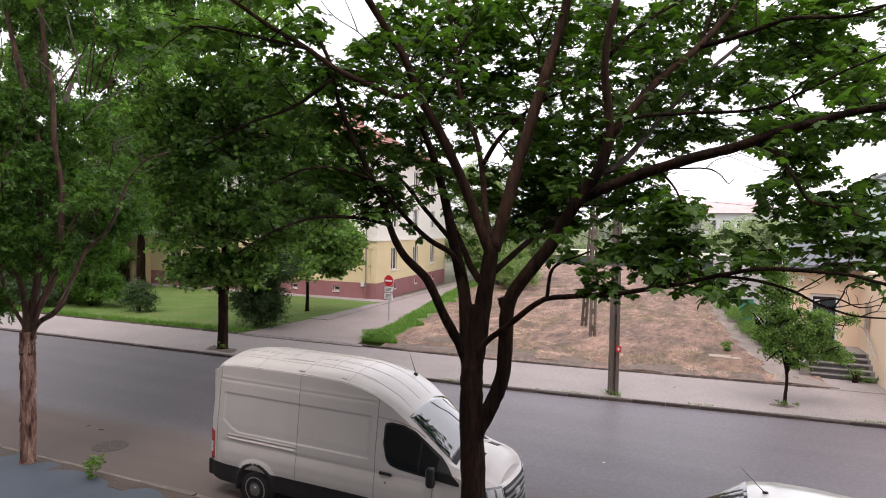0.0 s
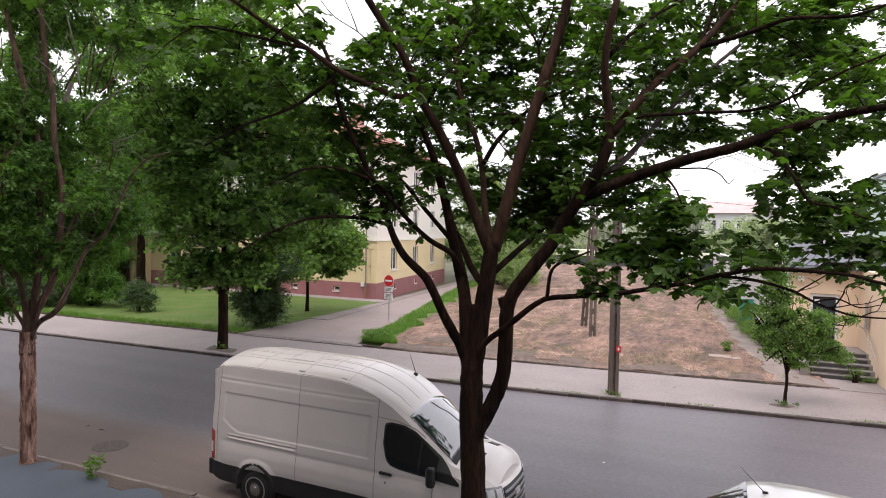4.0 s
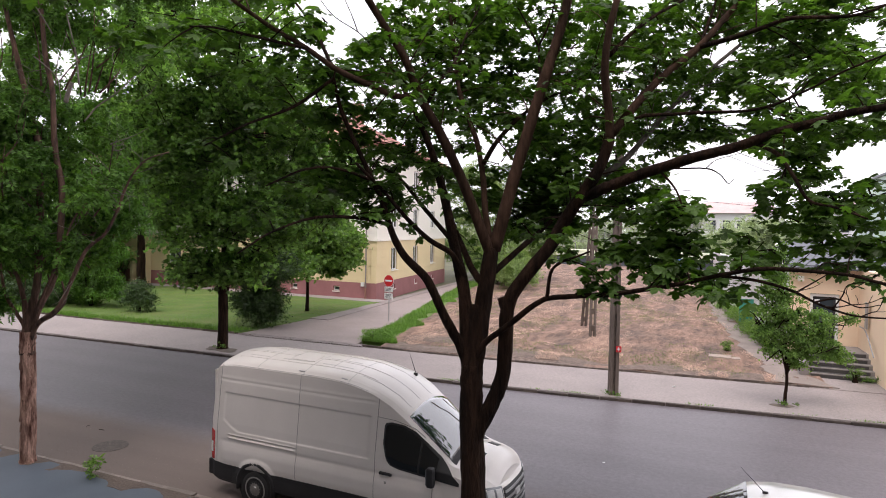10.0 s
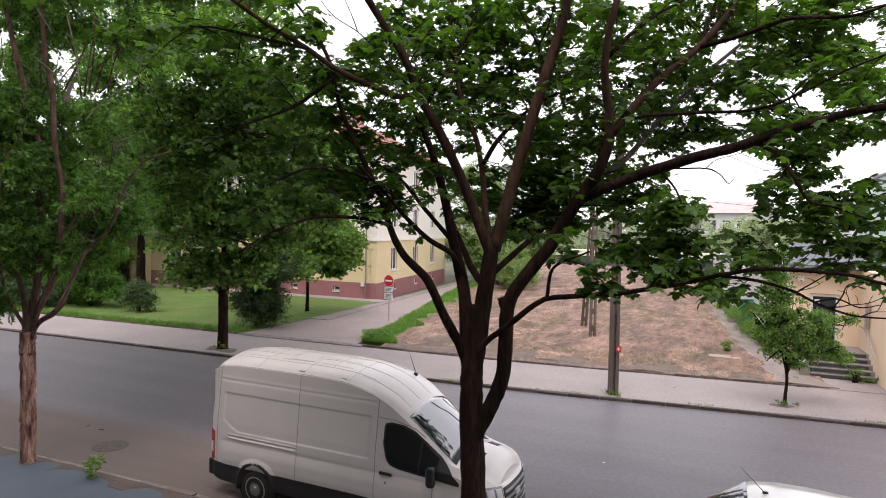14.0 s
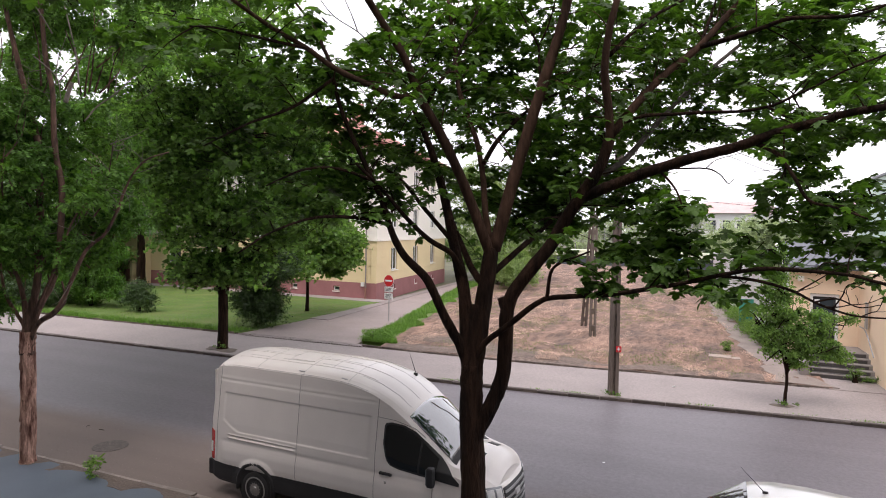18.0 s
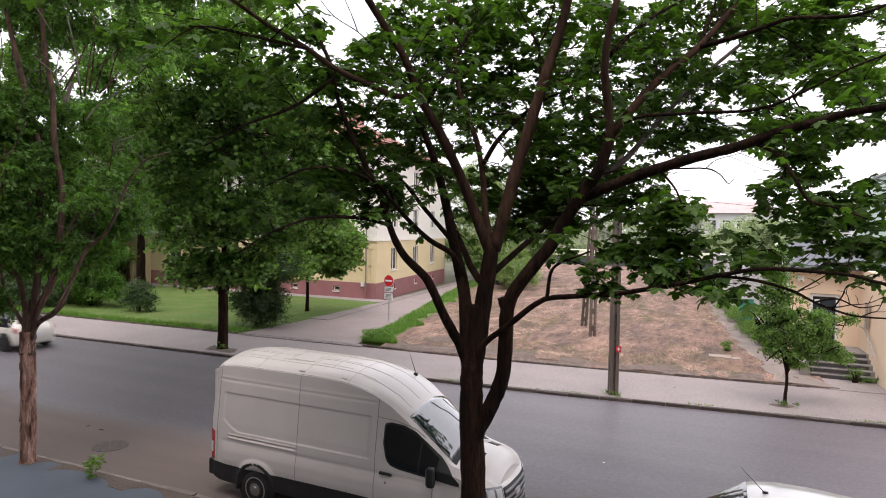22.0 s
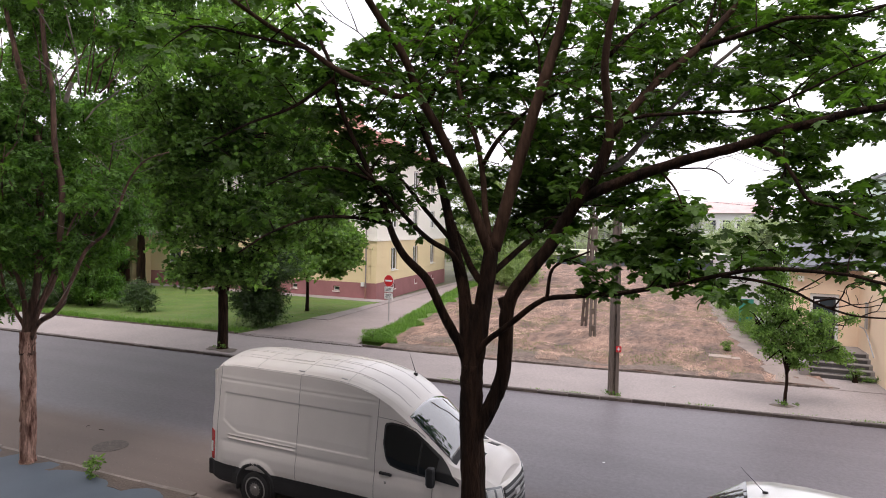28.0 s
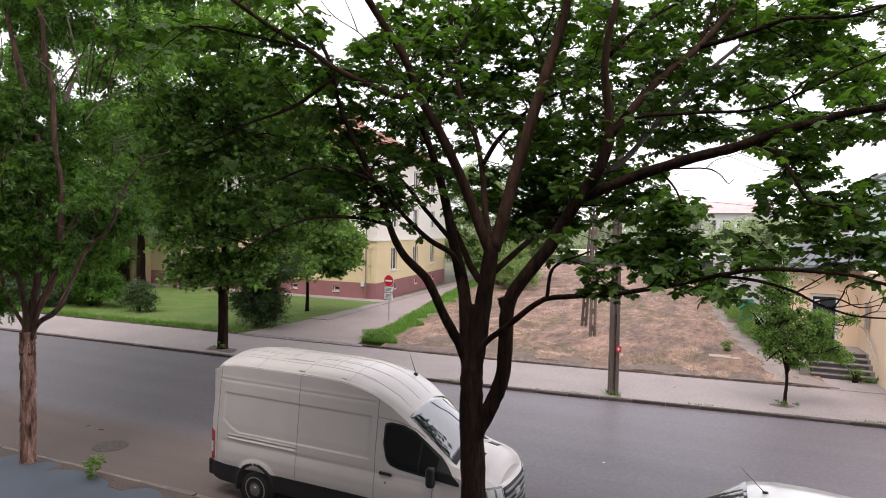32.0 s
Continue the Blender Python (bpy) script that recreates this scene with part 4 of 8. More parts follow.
    grow("left_stem", 0.122, 0.028, [(-3.39, 8.67, 3.35), (-3.45, 8.70, 3.79), (-3.54, 8.79, 4.45), (-3.72, 8.84, 5.08), (-3.97, 8.98, 5.87), (-4.28, 9.09, 6.66), (-4.62, 9.19, 7.29), (-5.12, 9.21, 8.15)], 0.6, 60, 0.95)
    grow("mid_stem", 0.158, 0.111, [(-3.35, 8.69, 3.3), (-3.30, 8.76, 3.79), (-3.24, 8.87, 4.46), (-3.19, 8.97, 5.14)], 0, 0, 0)
    grow("left_leader", 0.085, 0.045, [(-3.20, 8.97, 5.06), (-3.26, 8.84, 5.29), (-3.47, 8.55, 6.04), (-3.73, 8.25, 6.76), (-3.96, 8.05, 7.25), (-4.11, 7.79, 7.79), (-4.32, 7.60, 8.18), (-4.51, 7.31, 8.60)], 0.4, 48, 0.9)
    grow("left_bough", 0.048, 0.023, [(-3.98, 8.04, 7.28), (-4.19, 7.73, 7.24), (-4.47, 7.28, 7.36), (-4.70, 6.97, 7.49), (-4.92, 6.66, 7.69), (-5.12, 6.24, 7.84), (-5.36, 5.82, 8.07)], 0.1, 48, 0.7)
    grow("right_leader", 0.102, 0.068, [(-3.16, 8.99, 5.10), (-2.98, 9.10, 5.91), (-2.84, 9.18, 6.51), (-2.67, 9.28, 7.19), (-2.49, 9.38, 7.88), (-2.36, 9.47, 8.39), (-2.22, 9.55, 9.08)], 0.3, 90, 1.0)
    grow("thin_leader", 0.052, 0.028, [(-3.25, 9.06, 5.23), (-3.40, 9.23, 5.74), (-3.51, 9.42, 6.20), (-3.72, 9.68, 6.81), (-4.01, 9.90, 7.37), (-4.23, 10.04, 7.84), (-4.37, 10.21, 8.43), (-4.54, 10.38, 9.08), (-4.72, 10.55, 9.76)], 0.4, 80, 1.0)
    grow("second_stem", 0.124, 0.074, [(-3.3, 8.66, 2.05), (-3.24, 8.65, 2.42), (-3.03, 8.68, 2.87), (-2.89, 8.71, 3.26), (-2.84, 8.69, 3.76), (-2.82, 8.67, 4.26), (-2.69, 8.68, 4.60), (-2.27, 8.78, 5.17), (-2.05, 8.84, 5.58), (-1.83, 8.89, 5.94), (-1.62, 8.95, 6.29), (-1.48, 8.97, 6.72)], 0.72, 45, 0.85)
    grow("stub", 0.082, 0.065, [(-2.81, 8.67, 4.25), (-2.86, 8.65, 4.34), (-2.90, 8.64, 4.45)], 0, 0, 0)
    grow("right_upright", 0.063, 0.045, [(-1.48, 8.97, 6.68), (-1.50, 8.92, 7.07), (-1.55, 8.81, 7.59), (-1.50, 8.74, 8.09), (-1.36, 8.71, 8.67)], 0.1, 56, 0.95)
    grow("right_bough", 0.08, 0.034, [(-1.81, 8.96, 5.91), (-1.43, 8.80, 6.05), (-0.91, 8.71, 6.23), (-0.37, 8.52, 6.37), (0.09, 8.40, 6.47), (0.35, 8.30, 6.55), (0.67, 8.34, 6.66), (0.94, 8.24, 6.71), (1.21, 8.25, 6.79), (1.57, 8.19, 6.83), (1.90, 8.12, 6.85)], 0.62, 40, 0.6, .5)
    grow("right_fork", 0.063, 0.041, [(-1.47, 8.98, 6.76), (-1.14, 9.19, 7.25), (-0.81, 9.47, 7.68), (-0.42, 9.77, 8.07), (-0.03, 10.07, 8.60), (0.33, 10.36, 9.09)], 0.2, 85, 0.95)
    grow("fork_twig", 0.04, 0.014, [(-0.41, 9.77, 8.08), (0.05, 9.76, 8.17), (0.41, 9.71, 8.25), (0.73, 9.63, 8.31), (1.25, 9.64, 8.27), (1.51, 9.54, 8.25), (1.84, 9.58, 8.36)], 0.25, 46, 0.8)
    grow("grey_bough", 0.048, 0.029, [(-1.58, 9.18, 6.24), (-1.34, 9.63, 6.52), (-1.08, 10.09, 6.95), (-0.80, 10.56, 7.40), (-0.34, 11.22, 8.04), (0.15, 11.90, 8.63)], 0.3, 100, 1.0)
    grow("low_bough", 0.05, 0.014, [(-3.30, 8.64, 3.47), (-3.13, 8.62, 3.77), (-2.91, 8.61, 3.95), (-2.69, 8.50, 4.12), (-2.48, 8.38, 4.29), (-2.31, 8.35, 4.42), (-2.14, 8.32, 4.51), (-1.85, 8.23, 4.56), (-1.57, 8.14, 4.60), (-1.28, 8.05, 4.64), (-0.59, 7.82, 4.80), (-0.05, 7.62, 4.96), (0.34, 7.47, 5.06), (0.65, 7.39, 5.07), (1.12, 7.27, 5.05), (1.33, 7.26, 5.00), (1.58, 7.25, 4.94)], 0.5, 26, 0.36, .85, .8)
    grow("low_twig", 0.019, 0.008, [(-0.02, 7.64, 4.96), (0.34, 7.58, 4.93), (0.66, 7.50, 4.85), (0.91, 7.38, 4.73), (1.19, 7.29, 4.65), (1.49, 7.20, 4.65)], 0, 0, 0)
    grow("low_spur", 0.026, 0.012, [(-2.15, 8.32, 4.51), (-2.09, 8.25, 4.86), (-1.96, 8.20, 5.00), (-1.76, 8.07, 5.08), (-1.54, 8.07, 5.17)], 0.4, 16, 0.45)
    grow("back_bough", 0.051, 0.031, [(-3.13, 8.99, 4.80), (-2.99, 9.49, 5.05), (-2.84, 10.23, 5.36), (-2.67, 10.86, 5.66), (-2.40, 11.65, 5.94)], 0.4, 44, 0.9)
    grow("cross_bough", 0.047, 0.019, [(-3.55, 8.80, 4.71), (-3.65, 8.55, 5.05), (-3.88, 8.23, 5.26), (-4.11, 7.92, 5.58), (-4.30, 7.63, 5.92), (-4.50, 7.23, 6.27)], 0.6, 18, 0.55)
    grow("cross_twig", 0.039, 0.019, [(-3.75, 8.84, 5.21), (-4.28, 8.95, 5.70), (-4.81, 9.06, 6.21), (-5.35, 9.16, 6.48)], 0.5, 18, 0.6)
    grow("inner_bough", 0.059, 0.037, [(-3.29, 8.85, 4.63), (-3.49, 8.94, 4.83), (-3.77, 9.16, 5.21), (-4.11, 9.46, 5.66)], 0.5, 10, 0.7)
    grow("small_fork", 0.042, 0.014, [(-3.55, 9.52, 6.47), (-3.36, 9.51, 6.77), (-3.10, 9.52, 7.06), (-2.89, 9.63, 7.28), (-2.61, 9.87, 7.53), (-2.38, 10.20, 7.72), (-1.99, 10.72, 8.22)], 0.5, 24, 0.65)
    grow("far_left_bough", 0.025, 0.008, [(-4.89, 6.67, 7.67), (-5.12, 6.13, 7.67), (-5.38, 5.58, 7.67), (-5.49, 5.31, 7.62)], 0.1, 16, 0.6)
    grow("low_left_bough", 0.028, 0.010, [(-4.29, 7.84, 5.45), (-4.52, 7.41, 5.54), (-4.90, 6.91, 5.54), (-5.24, 6.43, 5.34), (-5.49, 6.09, 5.07)], 0.3, 9, 0.45)
    grow("hanging_bough", 0.026, 0.010, [(-4.81, 7.13, 7.39), (-5.16, 6.74, 6.97), (-5.55, 6.34, 6.71), (-5.91, 5.95, 6.39)], 0.1, 16, 0.5)
    grow("mid_left_bough", 0.024, 0.011, [(-4.47, 7.62, 6.07), (-4.76, 7.22, 6.20), (-5.06, 6.87, 6.17), (-5.39, 6.49, 5.93)], 0.15, 14, 0.5)
    grow("drooping_bough", 0.03, 0.009, [(0.30, 8.39, 6.52), (0.53, 8.15, 6.35), (0.69, 8.00, 6.08), (0.84, 7.94, 5.81), (1.08, 7.83, 5.73), (1.35, 7.72, 5.61)], 0.2, 26, 0.5)
    grow("hang_bough", 0.018, 0.007, [(-0.76, 8.67, 6.20), (-0.61, 8.51, 6.03), (-0.51, 8.33, 5.85), (-0.43, 8.25, 5.57)], 0.55, 8, 0.32)
    grow("bare_twig", 0.0103, 0.0044, [(0.85, 7.36, 4.75), (1.05, 7.34, 4.80), (1.24, 7.31, 4.73), (1.41, 7.28, 4.77)], 0, 0, 0)
    grow("bare_shoot", 0.0085, 0.0039, [(1.02, 7.33, 4.70), (1.10, 7.36, 4.83), (1.15, 7.39, 4.94), (1.28, 7.34, 4.98)], 0, 0, 0)
    grow("bare_spur", 0.011, 0.004, [(-0.59, 8.53, 6.24), (-0.23, 8.58, 6.24), (-0.07, 8.64, 6.17), (0.03, 8.58, 6.05), (0.09, 8.61, 6.10)], 0, 0, 0)
    grow("bare_spur", 0.007, 0.003, [(-0.23, 8.58, 6.24), (-0.11, 8.63, 6.35), (0.17, 8.76, 6.44)], 0, 0, 0)
    grow("middle_bough", 0.027, 0.011, [(-1.35, 9.09, 6.94), (-1.05, 9.12, 7.03), (-0.69, 9.17, 7.04), (-0.26, 9.14, 7.04), (0.15, 9.10, 7.02), (0.50, 9.04, 7.06), (0.75, 9.05, 7.17), (0.96, 9.03, 7.26), (1.30, 8.97, 7.43), (1.75, 8.96, 7.60)], 0.45, 34, 0.6)
    grow("middle_twig", 0.018, 0.008, [(0.46, 9.02, 7.04), (0.66, 9.00, 6.91), (0.88, 8.98, 6.86), (1.18, 9.01, 6.93), (1.73, 9.04, 6.95)], 0.3, 12, 0.5)
    grow("upright_side", 0.034, 0.013, [(-1.50, 8.84, 7.83), (-1.25, 9.19, 8.21), (-0.99, 9.53, 8.52), (-0.68, 9.90, 8.80), (-0.35, 10.27, 9.11)], 0.2, 22, 0.7)
    grow("fork_shoot", 0.03, 0.014, [(-0.40, 9.78, 8.08), (-0.31, 10.05, 8.46), (-0.25, 10.20, 8.72), (-0.18, 10.35, 9.03)], 0.2, 14, 0.6)
    grow("leader_twig", 0.026, 0.016, [(-2.56, 9.34, 7.55), (-2.64, 9.43, 7.90), (-2.69, 9.53, 8.27)], 0, 0, 0)
    grow("leader_twig", 0.018, 0.007, [(-2.69, 9.53, 8.25), (-2.87, 9.57, 8.58), (-3.07, 9.61, 8.93), (-3.20, 9.67, 9.25)], 0.3, 10, 0.6)
    grow("leader_twig", 0.018, 0.007, [(-2.69, 9.53, 8.25), (-2.57, 9.59, 8.55), (-2.49, 9.64, 8.90), (-2.46, 9.67, 9.14)], 0.3, 10, 0.6)
    grow("left_side_twig", 0.03, 0.01, [(-3.87, 8.09, 7.20), (-3.83, 8.45, 7.60), (-3.79, 8.81, 7.91), (-3.75, 9.29, 8.57), (-3.68, 9.56, 9.00)], 0.4, 22, 0.7)
    grow("left_upshoot", 0.028, 0.014, [(-4.72, 6.96, 7.49), (-4.99, 7.07, 7.90), (-5.20, 7.10, 8.20), (-5.49, 7.09, 8.54)], 0.25, 16, 0.5)
    grow("bare_twig", 0.012, 0.005, [(-4.03, 8.02, 7.33), (-4.25, 7.83, 7.58), (-4.52, 7.72, 7.89), (-4.68, 7.54, 8.10), (-5.00, 7.41, 8.32), (-5.21, 7.33, 8.58)], 0, 0, 0)
    grow("bare_twig", 0.009, 0.004, [(-4.69, 7.54, 8.10), (-4.79, 7.51, 8.36), (-4.89, 7.47, 8.59)], 0, 0, 0)
    grow("bare_twig", 0.0072, 0.0030, [(0.93, 7.18, 4.73), (1.07, 7.34, 4.72), (1.19, 7.51, 4.73), (1.38, 7.71, 4.74), (1.54, 7.89, 4.79)], 0, 0, 0)
    grow("bare_shoot", 0.0066, 0.0024, [(1.26, 7.32, 4.64), (1.37, 7.48, 4.67), (1.45, 7.62, 4.68), (1.52, 7.77, 4.77), (1.55, 7.89, 4.84)], 0, 0, 0)
    grow("bare_spur", 0.0054, 0.0022, [(1.15, 7.28, 4.75), (1.16, 7.39, 4.80), (1.15, 7.50, 4.85), (1.09, 7.58, 4.87)], 0, 0, 0)
    grow("bare_spur", 0.0036, 0.0022, [(1.12, 7.26, 4.86), (1.14, 7.39, 4.89), (1.17, 7.51, 4.91)], 0, 0, 0)
    grow("bare_spur", 0.0036, 0.0022, [(1.23, 7.31, 4.76), (1.24, 7.42, 4.80), (1.24, 7.54, 4.83)], 0, 0, 0)
    grow("bare_spur", 0.0036, 0.0022, [(1.32, 7.35, 4.77), (1.36, 7.48, 4.80), (1.40, 7.61, 4.83)], 0, 0, 0)
    grow("bare_shoot", 0.0048, 0.0022, [(1.09, 7.24, 4.65), (1.13, 7.37, 4.60), (1.23, 7.52, 4.60), (1.29, 7.66, 4.64)], 0, 0, 0)
    grow("bare_spur", 0.0036, 0.0022, [(1.37, 7.37, 4.69), (1.45, 7.51, 4.68), (1.53, 7.66, 4.67)], 0, 0, 0)
    grow("bare_twig", 0.0048, 0.0022, [(0.66, 7.06, 4.86), (0.73, 7.20, 4.88), (0.84, 7.36, 4.90), (0.95, 7.52, 4.95)], 0, 0, 0)
    grow("low_shoot", 0.009, 0.004, [(0.04, 7.66, 4.95), (0.18, 7.84, 5.06), (0.30, 8.01, 5.19), (0.43, 8.18, 5.35)], 0, 0, 0)
    grow("low_shoot", 0.008, 0.003, [(0.64, 7.50, 5.06), (0.77, 7.67, 5.16), (0.90, 7.84, 5.29)], 0, 0, 0)
    grow("low_shoot", 0.008, 0.003, [(1.12, 7.27, 5.05), (1.16, 7.41, 5.22), (1.27, 7.57, 5.38)], 0, 0, 0)
    grow("low_shoot", 0.009, 0.004, [(0.71, 7.52, 4.83), (0.88, 7.60, 4.94), (1.06, 7.68, 5.06), (1.20, 7.75, 5.13)], 0, 0, 0)
    grow("low_shoot", 0.007, 0.003, [(0.12, 7.59, 4.99), (0.23, 7.64, 4.90), (0.32, 7.79, 5.08)], 0, 0, 0)
    grow("low_shoot", 0.008, 0.003, [(0.85, 7.37, 5.06), (0.97, 7.54, 5.15), (1.18, 7.63, 5.13), (1.44, 7.75, 5.24)], 0, 0, 0)
    foliage(0.108, ((-4.5, 11.3, 9.2), (0.59, 0.49), 14), ((-3.7, 11.7, 9.2), (0.90, 0.60), 20), ((-2.6, 12.7, 9.3), (1.00, 0.69), 17), ((-1.2, 12.7, 9.3), (0.90, 0.40), 13), ((-1.8, 12.5, 8.7), (0.65, 0.43), 11), ((1.2, 12.7, 8.9), (1.09, 0.49), 28), ((2.0, 12.9, 8.6), (0.68, 0.34), 12), ((1.9, 11.9, 7.9), (0.59, 0.40), 13), ((0.5, 12.4, 9.3), (0.69, 0.30), 13), ((0.9, 12.0, 8.3), (0.75, 0.38), 12), ((0.4, 12.9, 8.2), (0.79, 0.39), 8), ((1.5, 12.3, 9.2), (0.56, 0.24), 9))
    foliage(0.108, ((-5.1, 10.1, 9.0), (0.50, 0.45), 13), ((-5.0, 10.5, 8.4), (0.52, 0.52), 11), ((-5.0, 8.6, 8.1), (0.44, 0.31), 6), ((-5.1, 8.3, 8.2), (0.30, 0.19), 4), ((-5.2, 7.6, 8.3), (0.18, 0.13), 2), ((-4.5, 11.2, 8.4), (0.80, 0.60), 20), ((-3.8, 11.5, 8.2), (0.70, 0.48), 16), ((-3.2, 12.2, 8.5), (0.66, 0.50), 13), ((-4.2, 10.2, 6.8), (0.22, 0.18), 3), ((-2.7, 12.0, 7.3), (0.89, 0.59), 32), ((-1.6, 12.5, 7.9), (0.80, 0.49), 15), ((-0.3, 12.4, 8.0), (0.77, 0.31), 9))
    foliage(0.108, ((0.0, 12.0, 7.3), (0.88, 0.25), 9), ((-1.1, 11.4, 7.0), (0.37, 0.27), 6), ((-0.5, 11.1, 7.1), (0.46, 0.18), 6), ((0.8, 10.3, 6.7), (0.48, 0.36), 12), ((1.0, 9.8, 6.3), (0.38, 0.23), 8), ((0.7, 10.8, 7.2), (0.51, 0.17), 6), ((1.6, 10.6, 6.9), (0.48, 0.18), 6), ((1.6, 11.2, 7.6), (0.43, 0.24), 4), ((-5.3, 9.8, 7.3), (0.59, 0.34), 10), ((-5.0, 9.9, 6.8), (0.44, 0.34), 9), ((-5.7, 8.5, 7.9), (0.54, 0.27), 7), ((-3.9, 10.3, 6.0), (0.39, 0.39), 10))
    foliage(0.108, ((-2.5, 10.9, 5.8), (0.54, 0.49), 15), ((-3.1, 11.3, 6.5), (0.57, 0.46), 18), ((-3.0, 11.3, 6.1), (0.60, 0.49), 24), ((-3.6, 11.0, 5.5), (0.39, 0.30), 9), ((-1.8, 11.3, 6.5), (0.44, 0.34), 8), ((-1.4, 10.1, 5.8), (0.44, 0.31), 9), ((-1.4, 9.4, 5.1), (0.41, 0.16), 4), ((-5.0, 7.9, 6.3), (0.40, 0.40), 3), ((-5.0, 8.2, 6.7), (0.40, 0.20), 6), ((-5.3, 8.2, 7.1), (0.50, 0.29), 4), ((-6.0, 7.9, 7.6), (0.60, 0.39), 8), ((-6.3, 7.8, 7.2), (0.50, 0.31), 2))
    foliage(0.108, ((-4.6, 7.8, 5.6), (0.28, 0.19), 3), ((-5.5, 7.9, 6.0), (0.50, 0.29), 6), ((-6.2, 7.1, 6.7), (0.50, 0.30), 2), ((-6.3, 7.1, 7.8), (0.60, 0.40), 8), ((-6.8, 6.5, 8.1), (0.59, 0.39), 1), ((-7.1, 5.9, 8.0), (0.40, 0.29), 2), ((-4.5, 8.1, 6.0), (0.21, 0.21), 3), ((-4.1, 8.9, 6.3), (0.25, 0.18), 5), ((-4.2, 10.8, 7.4), (0.41, 0.26), 6), ((-4.0, 11.2, 7.8), (0.42, 0.26), 5), ((-2.2, 12.6, 9.5), (0.44, 0.39), 6), ((-2.4, 12.5, 8.6), (0.44, 0.44), 6))
    foliage(0.108, ((-3.8, 11.5, 7.5), (0.43, 0.24), 6), ((-2.7, 11.4, 6.5), (0.52, 0.52), 12), ((-3.3, 11.5, 7.1), (0.42, 0.32), 7), ((-4.1, 10.6, 6.2), (0.35, 0.30), 5))
    foliage(0.108, ((-6.6, 4.8, 7.8), (0.34, 0.11), 2), ((-6.1, 5.0, 7.7), (0.38, 0.14), 1), ((-5.9, 5.4, 7.9), (0.39, 0.14), 1), ((-5.6, 5.7, 7.8), (0.33, 0.17), 1), ((-5.6, 6.3, 7.8), (0.36, 0.22), 2), ((-5.1, 8.3, 6.0), (0.30, 0.43), 2), ((-2.0, 11.8, 7.4), (0.82, 0.41), 6), ((-3.8, 11.4, 9.2), (0.74, 0.42), 7))
    foliage(0.108, ((-1.4, 9.8, 6.1), (0.34, 0.26), 3), ((-1.0, 10.0, 5.9), (0.34, 0.24), 4), ((-0.7, 9.8, 5.6), (0.29, 0.15), 3), ((-3.7, 10.7, 6.6), (0.40, 0.30), 4), ((-3.2, 10.8, 5.8), (0.40, 0.30), 3))
    foliage(0.132, ((-0.9, 9.2, 5.2), (0.47, 0.20), 4), ((-0.5, 8.6, 5.7), (0.24, 0.20), 5), ((0.3, 8.4, 6.0), (0.27, 0.05), 3), ((0.4, 8.5, 5.8), (0.18, 0.08), 2), ((1.3, 9.4, 5.9), (0.50, 0.22), 5), ((1.6, 9.0, 5.9), (0.27, 0.20), 4), ((0.9, 9.0, 5.6), (0.31, 0.14), 2), ((1.4, 9.2, 5.5), (0.42, 0.17), 3), ((1.6, 8.8, 5.3), (0.23, 0.20), 2), ((-0.4, 8.6, 5.2), (0.43, 0.22), 4), ((-0.1, 7.9, 4.8), (0.10, 0.12), 2), ((-0.5, 8.7, 5.4), (0.44, 0.11), 3))
    foliage(0.132, ((0.3, 8.6, 5.3), (0.35, 0.13), 1), ((1.5, 8.3, 5.0), (0.22, 0.13), 1), ((0.6, 8.8, 5.2), (0.35, 0.10), 2), ((1.1, 8.8, 5.3), (0.31, 0.08), 2), ((1.5, 8.8, 5.4), (0.27, 0.13), 2), ((1.2, 8.4, 5.1), (0.32, 0.06), 1), ((0.3, 8.2, 5.1), (0.27, 0.08), 1), ((1.6, 8.6, 5.1), (0.19, 0.09), 1), ((-1.3, 9.1, 5.2), (0.39, 0.16), 3), ((-0.7, 8.7, 5.0), (0.37, 0.15), 4))
    foliage(0.132, ((-0.1, 7.9, 4.8), (0.13, 0.17), 2), ((-0.2, 8.0, 5.0), (0.20, 0.12), 1))
    return tree


street_maple()


